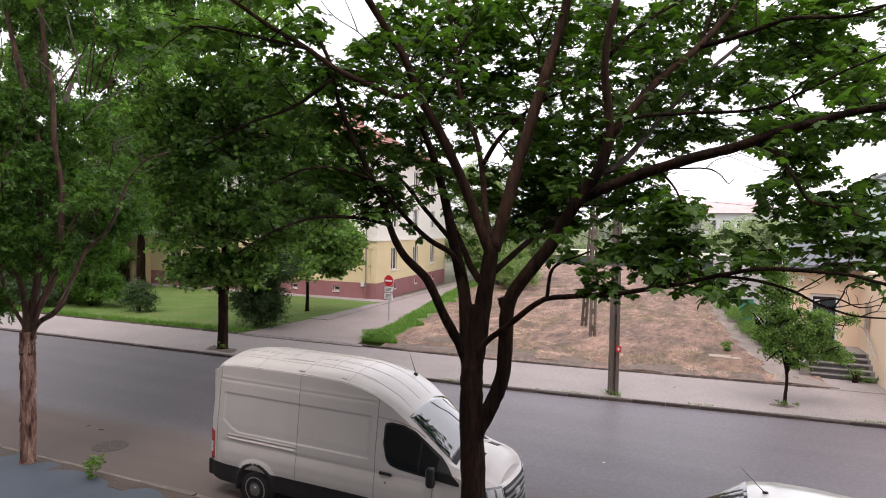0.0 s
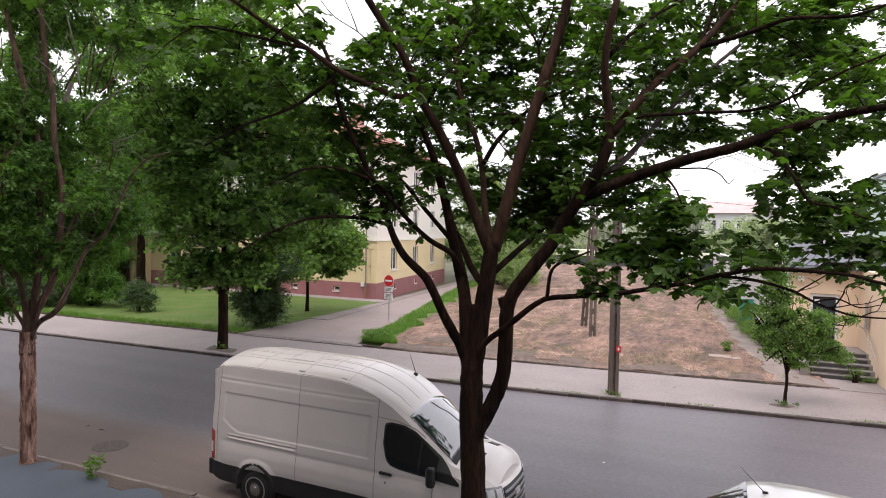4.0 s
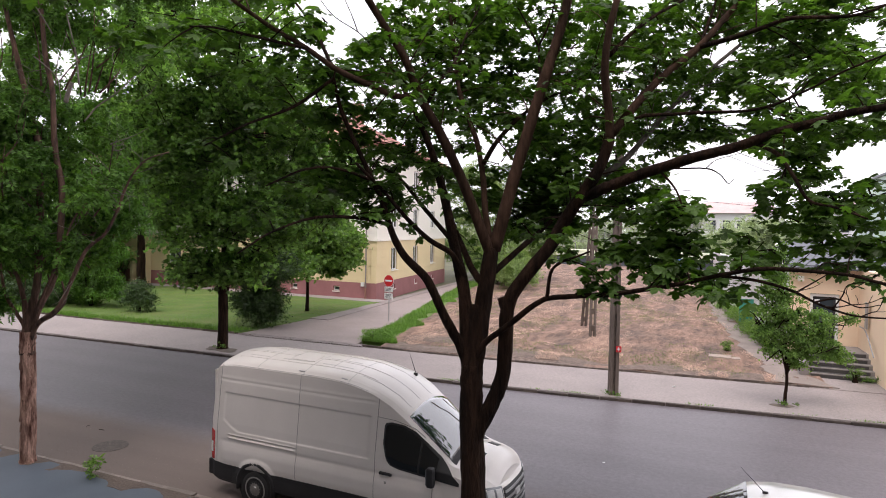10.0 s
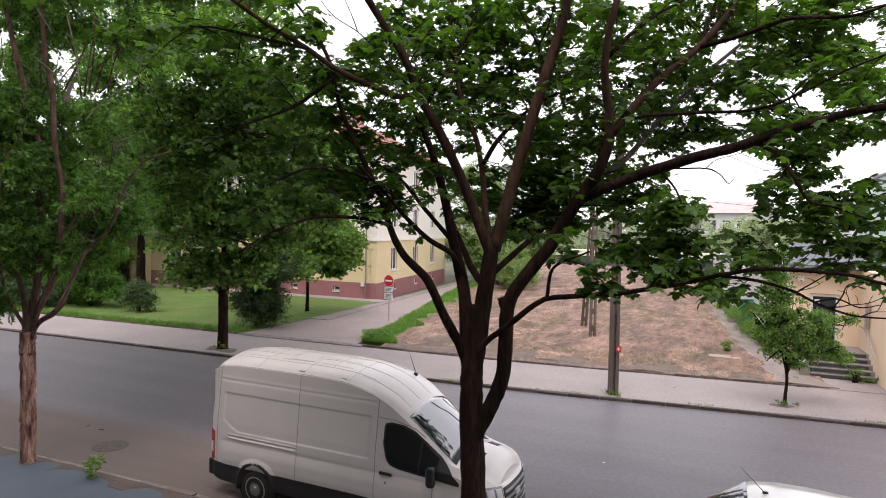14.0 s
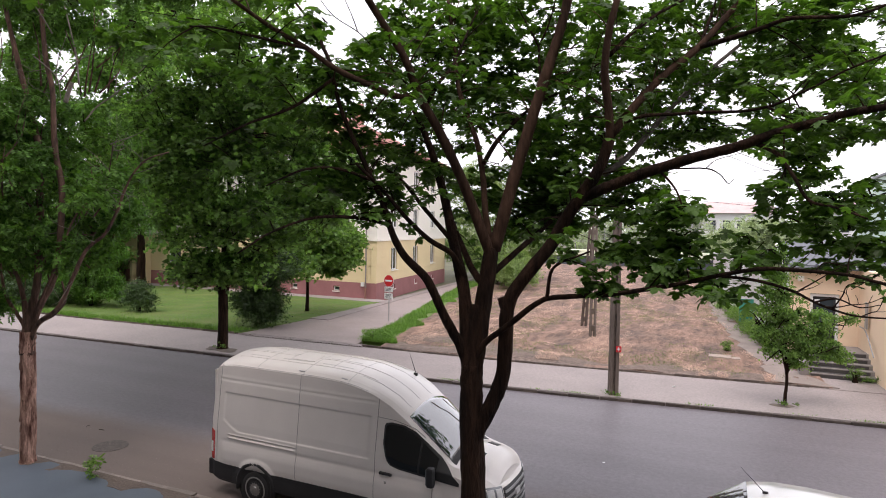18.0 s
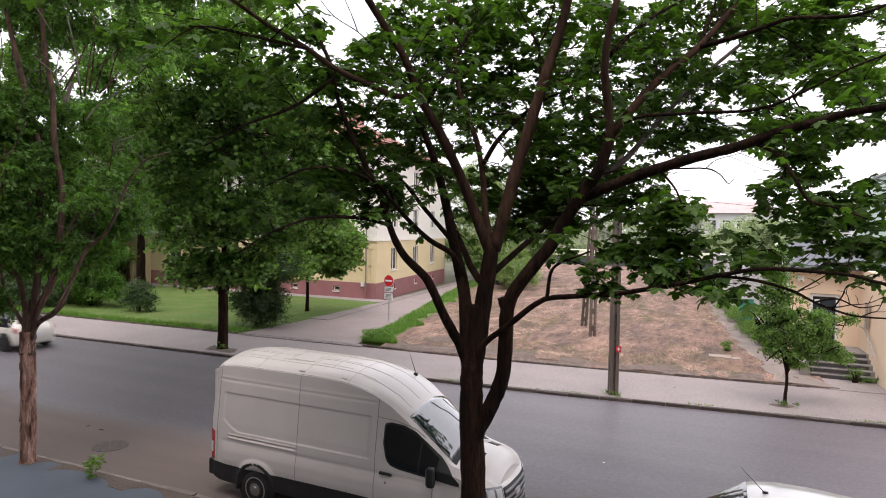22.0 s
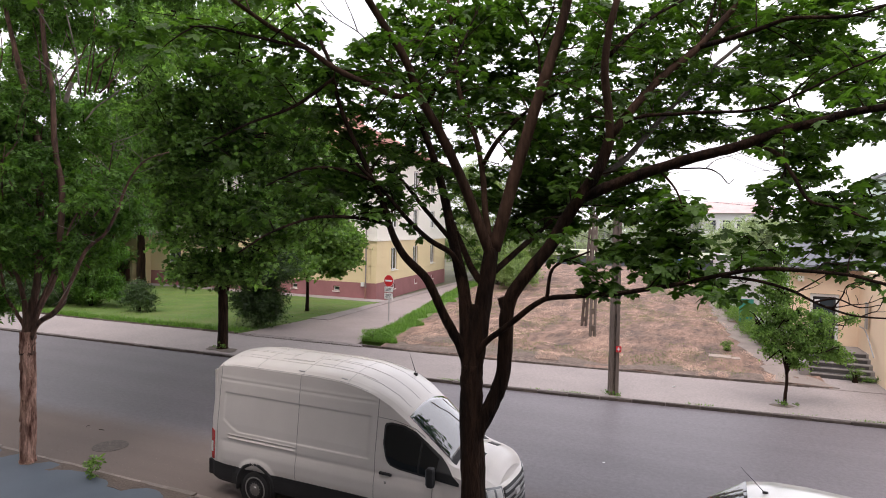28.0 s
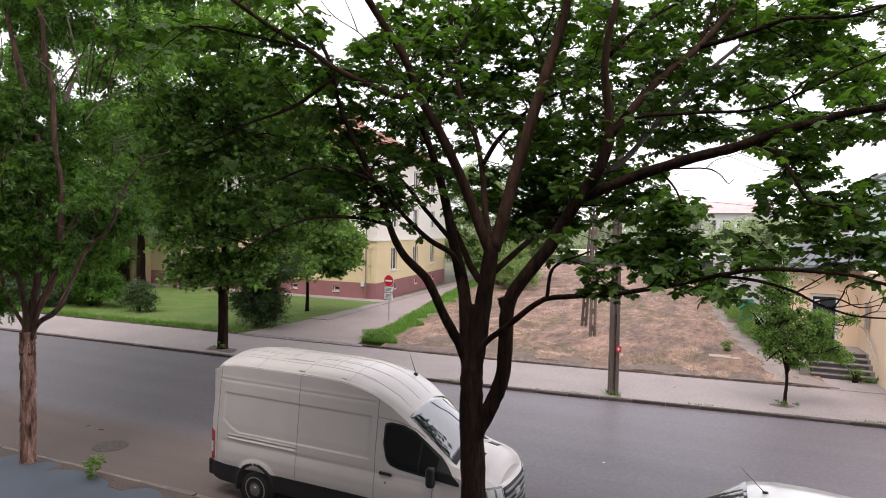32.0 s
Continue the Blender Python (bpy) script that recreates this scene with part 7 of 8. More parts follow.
# ---- vehicles ----
class Hull:
    """A car body from stations along its length: x, low edge, shoulder, roof, and half widths low, at the shoulder and at the roof."""

    def __init__(self, stations, press=None, crown=(0.07, 0.006, 0.02)):
        self.s = np.array(stations, float)
        self.press, self.crown = press, crown
        self.x0, self.x1 = self.s[0, 0], self.s[-1, 0]

    def at(self, x, v):
        lo, sh, ro, w, wb, wr = (self._smooth(x, i) for i in range(1, 7))
        g, e, c = self.crown
        pts = ((w * 0.9, lo), (w, lo + 0.1), (w, lo + 0.62 * (sh - lo)), (wb, sh), (wr, ro - g * min(1, (ro - sh) / 0.3)), (wr * 0.88, ro - e), (0.0, ro + c))
        i = min(int(v), 5)
        f = v - i
        (y0, z0), (y1, z1) = pts[i], pts[i + 1]
        z = z0 + (z1 - z0) * (1 - (1 - f) ** 2 if i == 5 else f)
        y = y0 + (y1 - y0) * f
        if self.press and 0.8 < v < 4.2:
            y += self.press(x, z)
        return Vector((x, y, z))

    def _smooth(self, x, i):
        h = 0.05
        return (np.interp(x - h, self.s[:, 0], self.s[:, i]) + 2 * np.interp(x, self.s[:, 0], self.s[:, i]) + np.interp(x + h, self.s[:, 0], self.s[:, i])) / 4

    def normal(self, x, v):
        e = 0.01
        n = (self.at(min(x + e, self.x1), v) - self.at(max(x - e, self.x0), v)).cross(self.at(x, min(v + e, 6)) - self.at(x, max(v - e, 0)))
        return n.normalized() if n.length > 1e-12 else Vector((0, 0, 1))

    def body(self, n=64, vs=None):
        bm = bmesh.new()
        vs = vs or [0, 0.5, 1, 1.5, 2, 2.5, 3, 3.35, 3.7, 3.9, 4, 4.3, 4.6, 5, 5.5, 6]
        rows = []
        for k in range(n + 1):
            x = self.x0 + (self.x1 - self.x0) * k / n
            half = [self.at(x, v) for v in vs]
            ring = [Vector((p.x, -p.y, p.z)) for p in half[:-1]] + half[::-1]
            rows.append([bm.verts.new(p) for p in ring])
        m = len(rows[0])
        for a, b in zip(rows, rows[1:]):
            for i in range(m):
                bm.faces.new((a[i], b[i], b[(i + 1) % m], a[(i + 1) % m]))
        bm.faces.new(rows[0][::-1])
        bm.faces.new(rows[-1])
        bmesh.ops.recalc_face_normals(bm, faces=bm.faces)
        return bm

    def patch(self, bm, low, high, v0, v1, side, off=0.006, nx=10, nv=4, skin=0.012):
        """A panel lying on the body between two lengths at its lower and its upper edge. side: 1 left, -1 right, 0 both (across the middle)."""
        sides = ((1, v0, v1), (-1, v0, v1)) if side == 0 else ((side, v0, v1),)
        for sg, a, b in sides:
            grid = []
            for j in range(nv + 1):
                f = j / nv
                v = a + (b - a) * f
                xa, xb = low[0] + (high[0] - low[0]) * f, low[1] + (high[1] - low[1]) * f
                row = []
                for i in range(nx + 1):
                    x = xa + (xb - xa) * i / nx
                    p, n = self.at(x, v), self.normal(x, v)
                    if n.y < 0 and abs(p.y) > 0.01 or n.z < -0.2:
                        n = -n
                    q = p + n * off
                    d = p - n * skin
                    row.append((bm.verts.new((q.x, q.y * sg, q.z)), bm.verts.new((d.x, d.y * sg, d.z))))
                grid.append(row)
            for j in range(nv):
                for i in range(nx):
                    q = (grid[j][i][0], grid[j][i + 1][0], grid[j + 1][i + 1][0], grid[j + 1][i][0])
                    bm.faces.new(q if sg < 0 else q[::-1])
            rim = [grid[0][i] for i in range(nx + 1)] + [grid[j][nx] for j in range(1, nv + 1)] + [grid[nv][i] for i in range(nx - 1, -1, -1)] + [grid[j][0] for j in range(nv - 1, 0, -1)]
            for k in range(len(rim)):
                a2, b2 = rim[k], rim[(k + 1) % len(rim)]
                bm.faces.new((a2[0], a2[1], b2[1], b2[0]))
        bmesh.ops.recalc_face_normals(bm, faces=bm.faces)
        return bm

    def strip(self, low, high, side, off=0.006, nx=12, nz=4, skin=0.012):
        """A piece lying on the flank between two lines of (length, height)."""
        low, high = np.array(low, float), np.array(high, float)
        x0, x1 = low[0, 0], low[-1, 0]
        bm = bmesh.new()
        grid = []
        for i in range(nx + 1):
            x = x0 + (x1 - x0) * i / nx
            za, zb = np.interp(x, low[:, 0], low[:, 1]), np.interp(x, high[:, 0], high[:, 1])
            col = []
            for j in range(nz + 1):
                z = za + (max(zb, za + 0.004) - za) * j / nz
                a, b = 0.2, 4.9
                for _ in range(18):
                    m = (a + b) / 2
                    a, b = (m, b) if self.at(x, m).z < z else (a, m)
                p = self.at(x, a)
                n = self.normal(x, a)
                n = -n if n.y < 0 else n
                q, d = p + n * off, p - n * skin
                col.append((bm.verts.new((q.x, q.y * side, q.z)), bm.verts.new((d.x, d.y * side, d.z))))
            grid.append(col)
        for i in range(nx):
            for j in range(nz):
                bm.faces.new((grid[i][j][0], grid[i + 1][j][0], grid[i + 1][j + 1][0], grid[i][j + 1][0]))
        rim = [c[0] for c in grid] + grid[-1][1:] + [c[-1] for c in grid[-2::-1]] + grid[0][-2:0:-1]
        for k in range(len(rim)):
            a2, b2 = rim[k], rim[(k + 1) % len(rim)]
            bm.faces.new((a2[0], a2[1], b2[1], b2[0]))
        bmesh.ops.recalc_face_normals(bm, faces=bm.faces)
        return bm

    def panel(self, *a, **k):
        return self.patch(bmesh.new(), *a, **k)


def wheel_parts(car, x, y, r, width, rim_mat, spokes=10):
    out = 1 if y > 0 else -1
    turn = pose(0, 0, 0, 90, 0, 0)
    tyre = part("wheel", lathe(bmesh.new(), [(r * 0.72, -width / 2), (r * 0.94, -width / 2), (r, -width * 0.36), (r, width * 0.36), (r * 0.94, width / 2), (r * 0.72, width / 2)], 32, turn), M_RUBBER, car, "", True)
    tyre.location = (x, y, r)
    bm = bmesh.new()
    m = pose(0, out * (width / 2 - 0.02), 0, 90 if out < 0 else -90, 0, 0)
    lathe(bm, [(r * 0.73, -0.03), (r * 0.73, 0.02), (r * 0.66, 0.025), (r * 0.6, 0.01), (r * 0.2, 0.03), (r * 0.17, 0.05), (r * 0.08, 0.056)], 32, m)
    part("rim", bm, rim_mat, tyre)
    for k in range(spokes):
        a = 2 * math.pi * k / spokes
        hole = lathe(bmesh.new(), [(r * 0.07, 0.0), (r * 0.07, 0.03)], 8, m @ pose(r * 0.42 * math.cos(a), r * 0.42 * math.sin(a), 0))
        part("rim_hole", hole, M_BLACKPLASTIC, tyre)
    return tyre


def arch(car, hull, x, r, side, lip, material=None):
    """Dark wheel housing with a lip, on the body's side."""
    y = side * (hull.at(x, 1.4).y)
    bm = bmesh.new()
    lathe(bm, [(r * 1.13, 0.0), (r * 1.13, 0.012)], 36, Matrix.Translation((x, y - side * 0.004, r * 1.02)) @ pose(0, 0, 0, 90 if side < 0 else -90, 0, 0))
    part("wheel_housing", bm, M_BLACKPLASTIC, car)
    bm = bmesh.new()
    pts = [(x + r * 1.16 * math.cos(a), y + side * 0.012, r * 1.02 + r * 1.16 * math.sin(a)) for a in np.linspace(-0.25, math.pi + 0.25, 17)]
    tube(bm, pts, lip, lip, 6, 0, 1)
    part("arch_lip", bm, material or M_BLACKPLASTIC, car, "", True)


def delivery_van():
    van = thing("delivery_van", pose(-9.25, 10.6, 0, 0, 0, -1.37), "white high-roof delivery van parked at the kerb", "van")
    step = lambda a, b, t: min(1, max(0, (t - a) / (b - a))) ** 2 * (3 - 2 * min(1, max(0, (t - a) / (b - a))))
    ridge = lambda a, w, t: math.exp(-((t - a) / w) ** 2)

    def press(x, z):
        """How far the flank's pressings stand out of or into the plain side."""
        along = step(0.28, 0.34, x) * (1 - step(3.64, 3.72, x))
        low = 1.345 + 0.2 * max(0, (0.74 - x) / 0.42) ** 1.5
        d = -0.014 * along * step(low - 0.01, low + 0.025, z) * (1 - step(2.065, 2.1, z))
        roofward = step(0.1, 0.2, x) * (1 - step(3.7, 3.84, x))
        d -= roofward * (0.01 * ridge(2.335, 0.026, z) + 0.009 * step(2.35, 2.42, z))
        rail = step(0.42, 0.5, x) * (1 - step(2.06, 2.1, x))
        d += rail * (0.01 * ridge(1.28, 0.014, z) - 0.015 * ridge(1.25, 0.012, z) + 0.013 * ridge(1.215, 0.014, z))
        body = step(0.2, 0.4, x) * (1 - step(5.0, 5.15, x))
        d += body * (0.026 * (1 - step(0.93, 1.13, z)) - 0.008 * ridge(1.14, 0.035, z)) * (1 - 0.7 * (1 - step(0.6, 0.8, z)))
        for wx in (1.19, 4.94):
            r = math.hypot(x - wx, z - 0.36)
            d += 0.03 * (1 - step(0.47, 0.58, r)) * step(0.3, 0.4, r)
        return d
    H = Hull([(0.0, 0.36, 1.5, 2.58, 0.97, 0.965, 0.83), (0.07, 0.3, 1.5, 2.69, 1.02, 1.0, 0.88), (0.5, 0.28, 1.5, 2.74, 1.03, 1.01, 0.9), (2.5, 0.28, 1.5, 2.745, 1.03, 1.01, 0.9), (3.0, 0.28, 1.5, 2.72, 1.03, 1.01, 0.9), (3.3, 0.28, 1.5, 2.68, 1.03, 1.01, 0.895), (3.7, 0.28, 1.48, 2.58, 1.03, 1.01, 0.885),
              (4.05, 0.28, 1.46, 2.41, 1.03, 1.0, 0.86), (4.35, 0.28, 1.43, 2.19, 1.03, 1.0, 0.83), (5.25, 0.28, 1.34, 1.49, 1.02, 0.97, 0.83), (5.6, 0.28, 1.25, 1.44, 1.01, 0.95, 0.8), (5.78, 0.28, 1.19, 1.38, 0.97, 0.91, 0.77), (5.9, 0.28, 1.12, 1.3, 0.88, 0.8, 0.7), (5.97, 0.32, 1.0, 1.18, 0.74, 0.68, 0.6)], press, (0.12, 0.055, 0.08))
    rows = [0, 0.5] + [1 + k / 40 for k in range(40)] + [2 + k / 34 for k in range(34)] + [3 + k / 66 for k in range(66)] + [4 + k / 7 for k in range(7)] + [5 + k / 9 for k in range(10)]
    part("body", H.body(260, rows), M_VAN, van, "white painted body", "folds")
    P = lambda name, m, *a, label="", parent=None, **k: part(name, H.panel(*a, **k), m, parent or van, label)
    # bowed windscreen
    bm = bmesh.new()
    rows = []
    for j in range(13):
        x, row = 4.36 + 0.81 * j / 12, []
        w, top, edge = H.at(x, 4.93).y, H.at(x, 6).z, H.at(x, 4.93).z
        n = H.normal(x, 5.5)
        n = -n if n.z < 0 else n
        for i in range(25):
            y = w * (i / 12 - 1)
            k = 0.008 + 0.02 * (1 - (y / w) ** 2) * min(1, 3 * j / 12)
            p = Vector((x, y, top - (top - edge) * (y / w) ** 2))
            row.append((bm.verts.new(p + n * k), bm.verts.new(p - n * 0.02)))
        rows.append(row)
    for s in (0, 1):
        for a, b in zip(rows, rows[1:]):
            for i in range(24):
                bm.faces.new((a[i][s], b[i][s], b[i + 1][s], a[i + 1][s]))
    rim = rows[0] + [r[-1] for r in rows[1:]] + rows[-1][-2::-1] + [r[0] for r in rows[-2:0:-1]]
    for k in range(len(rim)):
        a, b = rim[k], rim[(k + 1) % len(rim)]
        bm.faces.new((a[0], a[1], b[1], b[0]))
    bmesh.ops.recalc_face_normals(bm, faces=bm.faces)
    part("windscreen", bm, M_SCREEN, van, "large bowed windscreen reflecting sky and leaves", True)
    for s in (-1, 1):
        S = lambda name, m, low, high, label="", parent=None, **k: part(name, H.strip(low, high, s, **k), m, parent or van, label)
        S("window_rubber", M_BLACKPLASTIC, [(3.97, 1.66), (4.02, 1.48), (4.07, 1.37), (4.14, 1.31), (4.3, 1.275), (5.42, 1.17)], [(3.97, 1.96), (4.0, 2.01), (4.1, 2.03), (4.32, 2.0), (4.55, 1.91), (5.06, 1.53), (5.42, 1.22)], off=0.008, nx=48, nz=12, label="black rubber round the cab window")
        S("door_window", M_CARGLASS, [(4.0, 1.68), (4.06, 1.46), (4.11, 1.38), (4.18, 1.335), (4.34, 1.3), (5.0, 1.25)], [(4.0, 1.94), (4.04, 1.985), (4.12, 1.995), (4.31, 1.97), (4.53, 1.88), (5.0, 1.53)], off=0.013, nx=40, nz=12, label="dark cab side window")
        S("window_bar", M_BLACKPLASTIC, [(4.66, 1.27), (4.69, 1.27)], [(4.66, 1.78), (4.69, 1.76)], off=0.017, nx=1, nz=8)
        P("cladding", M_BLACKPLASTIC, (0.02, 5.7), (0.02, 5.7), 0.02, 1.46, s, off=0.012, nx=60, nv=12, label="black plastic lower cladding")
        P("door_gap", M_SEAM, (3.82, 3.832), (3.82, 3.832), 1.2, 3.56, s, off=0.003, nx=1, nv=60)
        S("door_gap", M_SEAM, [(3.82, 2.09), (4.16, 2.06), (4.5, 1.96), (4.7, 1.82)], [(3.82, 2.1), (4.16, 2.07), (4.5, 1.97), (4.7, 1.83)], off=0.003, nx=16, nz=1)
        P("door_gap", M_SEAM, (4.98, 4.992), (4.93, 4.942), 1.2, 2.9, s, off=0.003, nx=1, nv=10)
        P("panel_seam", M_SEAM, (2.12, 2.132), (2.12, 2.132), 0.95, 4.0, s, off=0.003, nx=1, nv=90)
        P("panel_seam", M_SEAM, (3.82, 3.832), (3.82, 3.832), 3.56, 4.0, s, off=0.003, nx=1, nv=6)
        P("panel_seam", M_SEAM, (0.16, 0.172), (0.16, 0.172), 0.95, 4.2, s, off=0.003, nx=1, nv=90)
        P("gutter_seam", M_SEAM, (0.1, 3.6), (0.1, 3.6), 4.12, 4.16, s, off=0.004, nx=30, nv=1)
        line = lambda name, m, x0, x1, z0, z1, h, off: S(name, m, [(x0, z0), (x1, z1)], [(x0, z0 + h), (x1, z1 + h)], off=off, nx=16, nz=2)
        S("tail_lamp", M_TAIL, [(0.004, 0.73), (0.1, 0.74)], [(0.004, 1.33), (0.1, 1.28)], off=0.014, nx=4, nz=6, label="tall narrow red tail lamp")
        S("reversing_lens", M_SIGNWHITE, [(0.02, 0.88), (0.075, 0.88)], [(0.02, 1.08), (0.075, 1.08)], off=0.02, nx=2, nz=3, label="pale lens between the red ones")
        line("door_handle", M_BLACKPLASTIC, 3.94, 4.17, 1.14, 1.13, 0.045, 0.045)
        line("lock", M_SEAM, 4.04, 4.08, 0.99, 0.99, 0.04, 0.01)
        va, vb = (5.4, 5.74) if s < 0 else (5.24, 5.54)
        vent = P("bonnet_vent", M_BLACKPLASTIC, (5.42, 5.6), (5.42, 5.6), va, vb, s, off=0.008, nx=3, nv=2, label="black slotted bonnet vent")
        for k in range(4):
            P("slat", M_STEELRIM, (5.44 + 0.038 * k, 5.455 + 0.038 * k), (5.44 + 0.038 * k, 5.455 + 0.038 * k), va + 0.03, vb - 0.03, s, off=0.014, nx=1, nv=2, parent=vent)
        y = s * 1.04
        mir = part("mirror", boxed(4.9, 5.03, min(y, y + s * 0.13), max(y, y + s * 0.13), 1.12, 1.46, 0.045), M_BLACKPLASTIC, van, "black door mirror")
        part("mirror_glass", boxed(4.888, 4.902, min(y + s * 0.02, y + s * 0.11), max(y + s * 0.02, y + s * 0.11), 1.16, 1.42), M_LAMPOFF, mir)
        for x in (1.19, 4.94):
            wheel_parts(van, x, s * 0.955, 0.335, 0.235, M_STEELRIM, 14)
            arch(van, H, x, 0.375, s, 0.05)
    for k in range(2):
        y0 = 5.3 + 0.4 * k
        P("roof_rib", M_VAN, (0.3, 3.6), (0.3, 3.6), y0, y0 + 0.03, -1, off=0.007, nx=24, nv=1)
        P("roof_rib", M_VAN, (0.3, 3.6), (0.3, 3.6), y0, y0 + 0.03, 1, off=0.007, nx=24, nv=1)
    # grey strips paint the shade along the roof's seams, pressings and grooves
    for x in (1.05, 2.15, 3.15):
        P("roof_seam", M_FOLDSHADE, (x, x + 0.012), (x, x + 0.012), 4.4, 6.0, 0, off=0.004, nx=1, nv=8)
    for x in (2.02, 2.98):
        for s in (-1, 1):
            P("roof_fixing", M_GALV, (x, x + 0.13), (x, x + 0.13), 4.72, 4.86, s, off=0.014, nx=2, nv=1)
    for xa, xb in ((0.5, 1.0), (1.35, 2.0), (2.3, 3.0)):
        for va, vb in ((5.42, 5.44), (5.8, 5.82)):
            P("roof_pressing", M_FOLDSHADE, (xa, xb), (xa, xb), va, vb, -1, off=0.003, nx=5, nv=1)
            P("roof_pressing", M_FOLDSHADE, (xa, xb), (xa, xb), va, vb, 1, off=0.003, nx=5, nv=1)
    P("roof_hatch", M_VAN, (1.55, 2.1), (1.6, 2.05), 5.45, 5.95, -1, off=0.012, nx=6, nv=4)
    for x in (1.5, 2.6):
        P("roof_pressing", M_FOLDSHADE, (x, x + 0.01), (x, x + 0.01), 5.3, 5.98, -1, off=0.004, nx=1, nv=4)
        P("roof_pressing", M_FOLDSHADE, (x, x + 0.01), (x, x + 0.01), 5.3, 5.98, 1, off=0.004, nx=1, nv=4)
    P("cap_groove", M_FOLDSHADE, (3.3, 4.3), (3.3, 4.1), 5.25, 5.262, -1, off=0.003, nx=14, nv=1)
    P("cap_groove", M_FOLDSHADE, (3.3, 4.3), (3.3, 4.2), 5.7, 5.712, -1, off=0.003, nx=14, nv=1)
    P("cap_groove", M_FOLDSHADE, (3.3, 4.3), (3.3, 4.2), 5.7, 5.712, 1, off=0.003, nx=14, nv=1)
    P("scuttle", M_BLACKPLASTIC, (5.17, 5.27), (5.17, 5.27), 4.8, 6.0, 0, off=0.007, nx=3, nv=6, label="black scuttle under the windscreen")

    def nose(y0, y1, z0, z1, off, back=0.05, ny=14, nz=6, shear=0.0):
        """A bowed piece of the van's front."""
        bm = bmesh.new()
        rows = []
        for j in range(nz + 1):
            row = []
            for i in range(ny + 1):
                y = y0 + (y1 - y0) * i / ny
                z = z0 + (z1 - z0) * j / nz + shear * abs(y) * (j / nz)
                x = 6.1 - 0.3 * abs(y / 0.95) ** 3.2 - 0.55 * max(0, z - 0.82) ** 2 - 0.1 * max(0, 0.45 - z)
                row.append((bm.verts.new((x + off, y, z)), bm.verts.new((x - back, y, z))))
            rows.append(row)
        for s in (0, 1):
            for j in range(nz):
                for i in range(ny):
                    q = (rows[j][i][s], rows[j][i + 1][s], rows[j + 1][i + 1][s], rows[j + 1][i][s])
                    bm.faces.new(q[::-1] if s else q)
        rim = rows[0] + [r[-1] for r in rows[1:]] + rows[-1][-2::-1] + [r[0] for r in rows[-2:0:-1]]
        for k in range(len(rim)):
            a, b = rim[k], rim[(k + 1) % len(rim)]
            bm.faces.new((a[0], a[1], b[1], b[0]))
        bmesh.ops.recalc_face_normals(bm, faces=bm.faces)
        return bm
    part("front_panel", nose(-0.94, 0.94, 0.55, 1.1, 0.0, 0.2, 30, 8, 0.09), M_VAN, van, "white front panel", True)
    part("front_bumper", nose(-0.95, 0.95, 0.26, 0.62, 0.03, 0.2, 30, 6), M_BLACKPLASTIC, van, "black lower front bumper", True)
    grille = part("grille", nose(-0.5, 0.5, 0.6, 1.1, 0.008, 0.04, 16, 6), M_BLACKPLASTIC, van, "black front grille", True)
    for k in range(4):
        z = 0.68 + 0.11 * k
        part("bar", nose(-0.47, 0.47, z, z + 0.035, 0.024, 0.02, 16, 2), M_GALV, grille, "bright bar")
    part("badge", nose(-0.1, 0.1, 0.86, 0.95, 0.034, 0.02, 6, 3), M_RIM, grille)
    for s in (-1, 1):
        lamp = part("headlamp", nose(min(s * 0.53, s * 0.9), max(s * 0.53, s * 0.9), 0.84, 1.08, 0.012, 0.06, 10, 6, 0.12), M_LAMPOFF, van, "clear headlamp", True)
        for yy in (0.62, 0.78):
            part("reflector", nose(min(s * (yy - 0.06), s * (yy + 0.06)), max(s * (yy - 0.06), s * (yy + 0.06)), 0.9, 1.06, 0.018, 0.01, 5, 4, 0.1), M_RIM, lamp)
    part("rear_bumper", boxed(-0.07, 0.16, -1.01, 1.01, 0.4, 0.72, 0.035), M_BLACKPLASTIC, van, "black rear bumper")
    for s in (-1, 1):
        part("rear_door", boxed(-0.02, 0.02, min(0.01 * s, 0.9 * s), max(0.01 * s, 0.9 * s), 0.74, 2.5, 0.012), M_VAN, van)
    part("wiper", tube(bmesh.new(), [(5.22, -0.66, 1.5), (5.16, -0.1, 1.62)], 0.012, 0.012, 5), M_BLACKPLASTIC, van)
    part("wiper", tube(bmesh.new(), [(5.24, 0.05, 1.53), (5.17, 0.62, 1.58)], 0.012, 0.012, 5), M_BLACKPLASTIC, van)
    aer = part("aerial", tube(bmesh.new(), [(3.84, 0.45, 2.6), (3.62, 0.6, 2.93)], 0.008, 0.003, 6), M_BLACKPLASTIC, van)
    part("aerial_foot", boxed(3.8, 3.88, 0.43, 0.47, 2.54, 2.6, 0.012), M_BLACKPLASTIC, aer)
    return van


delivery_van()


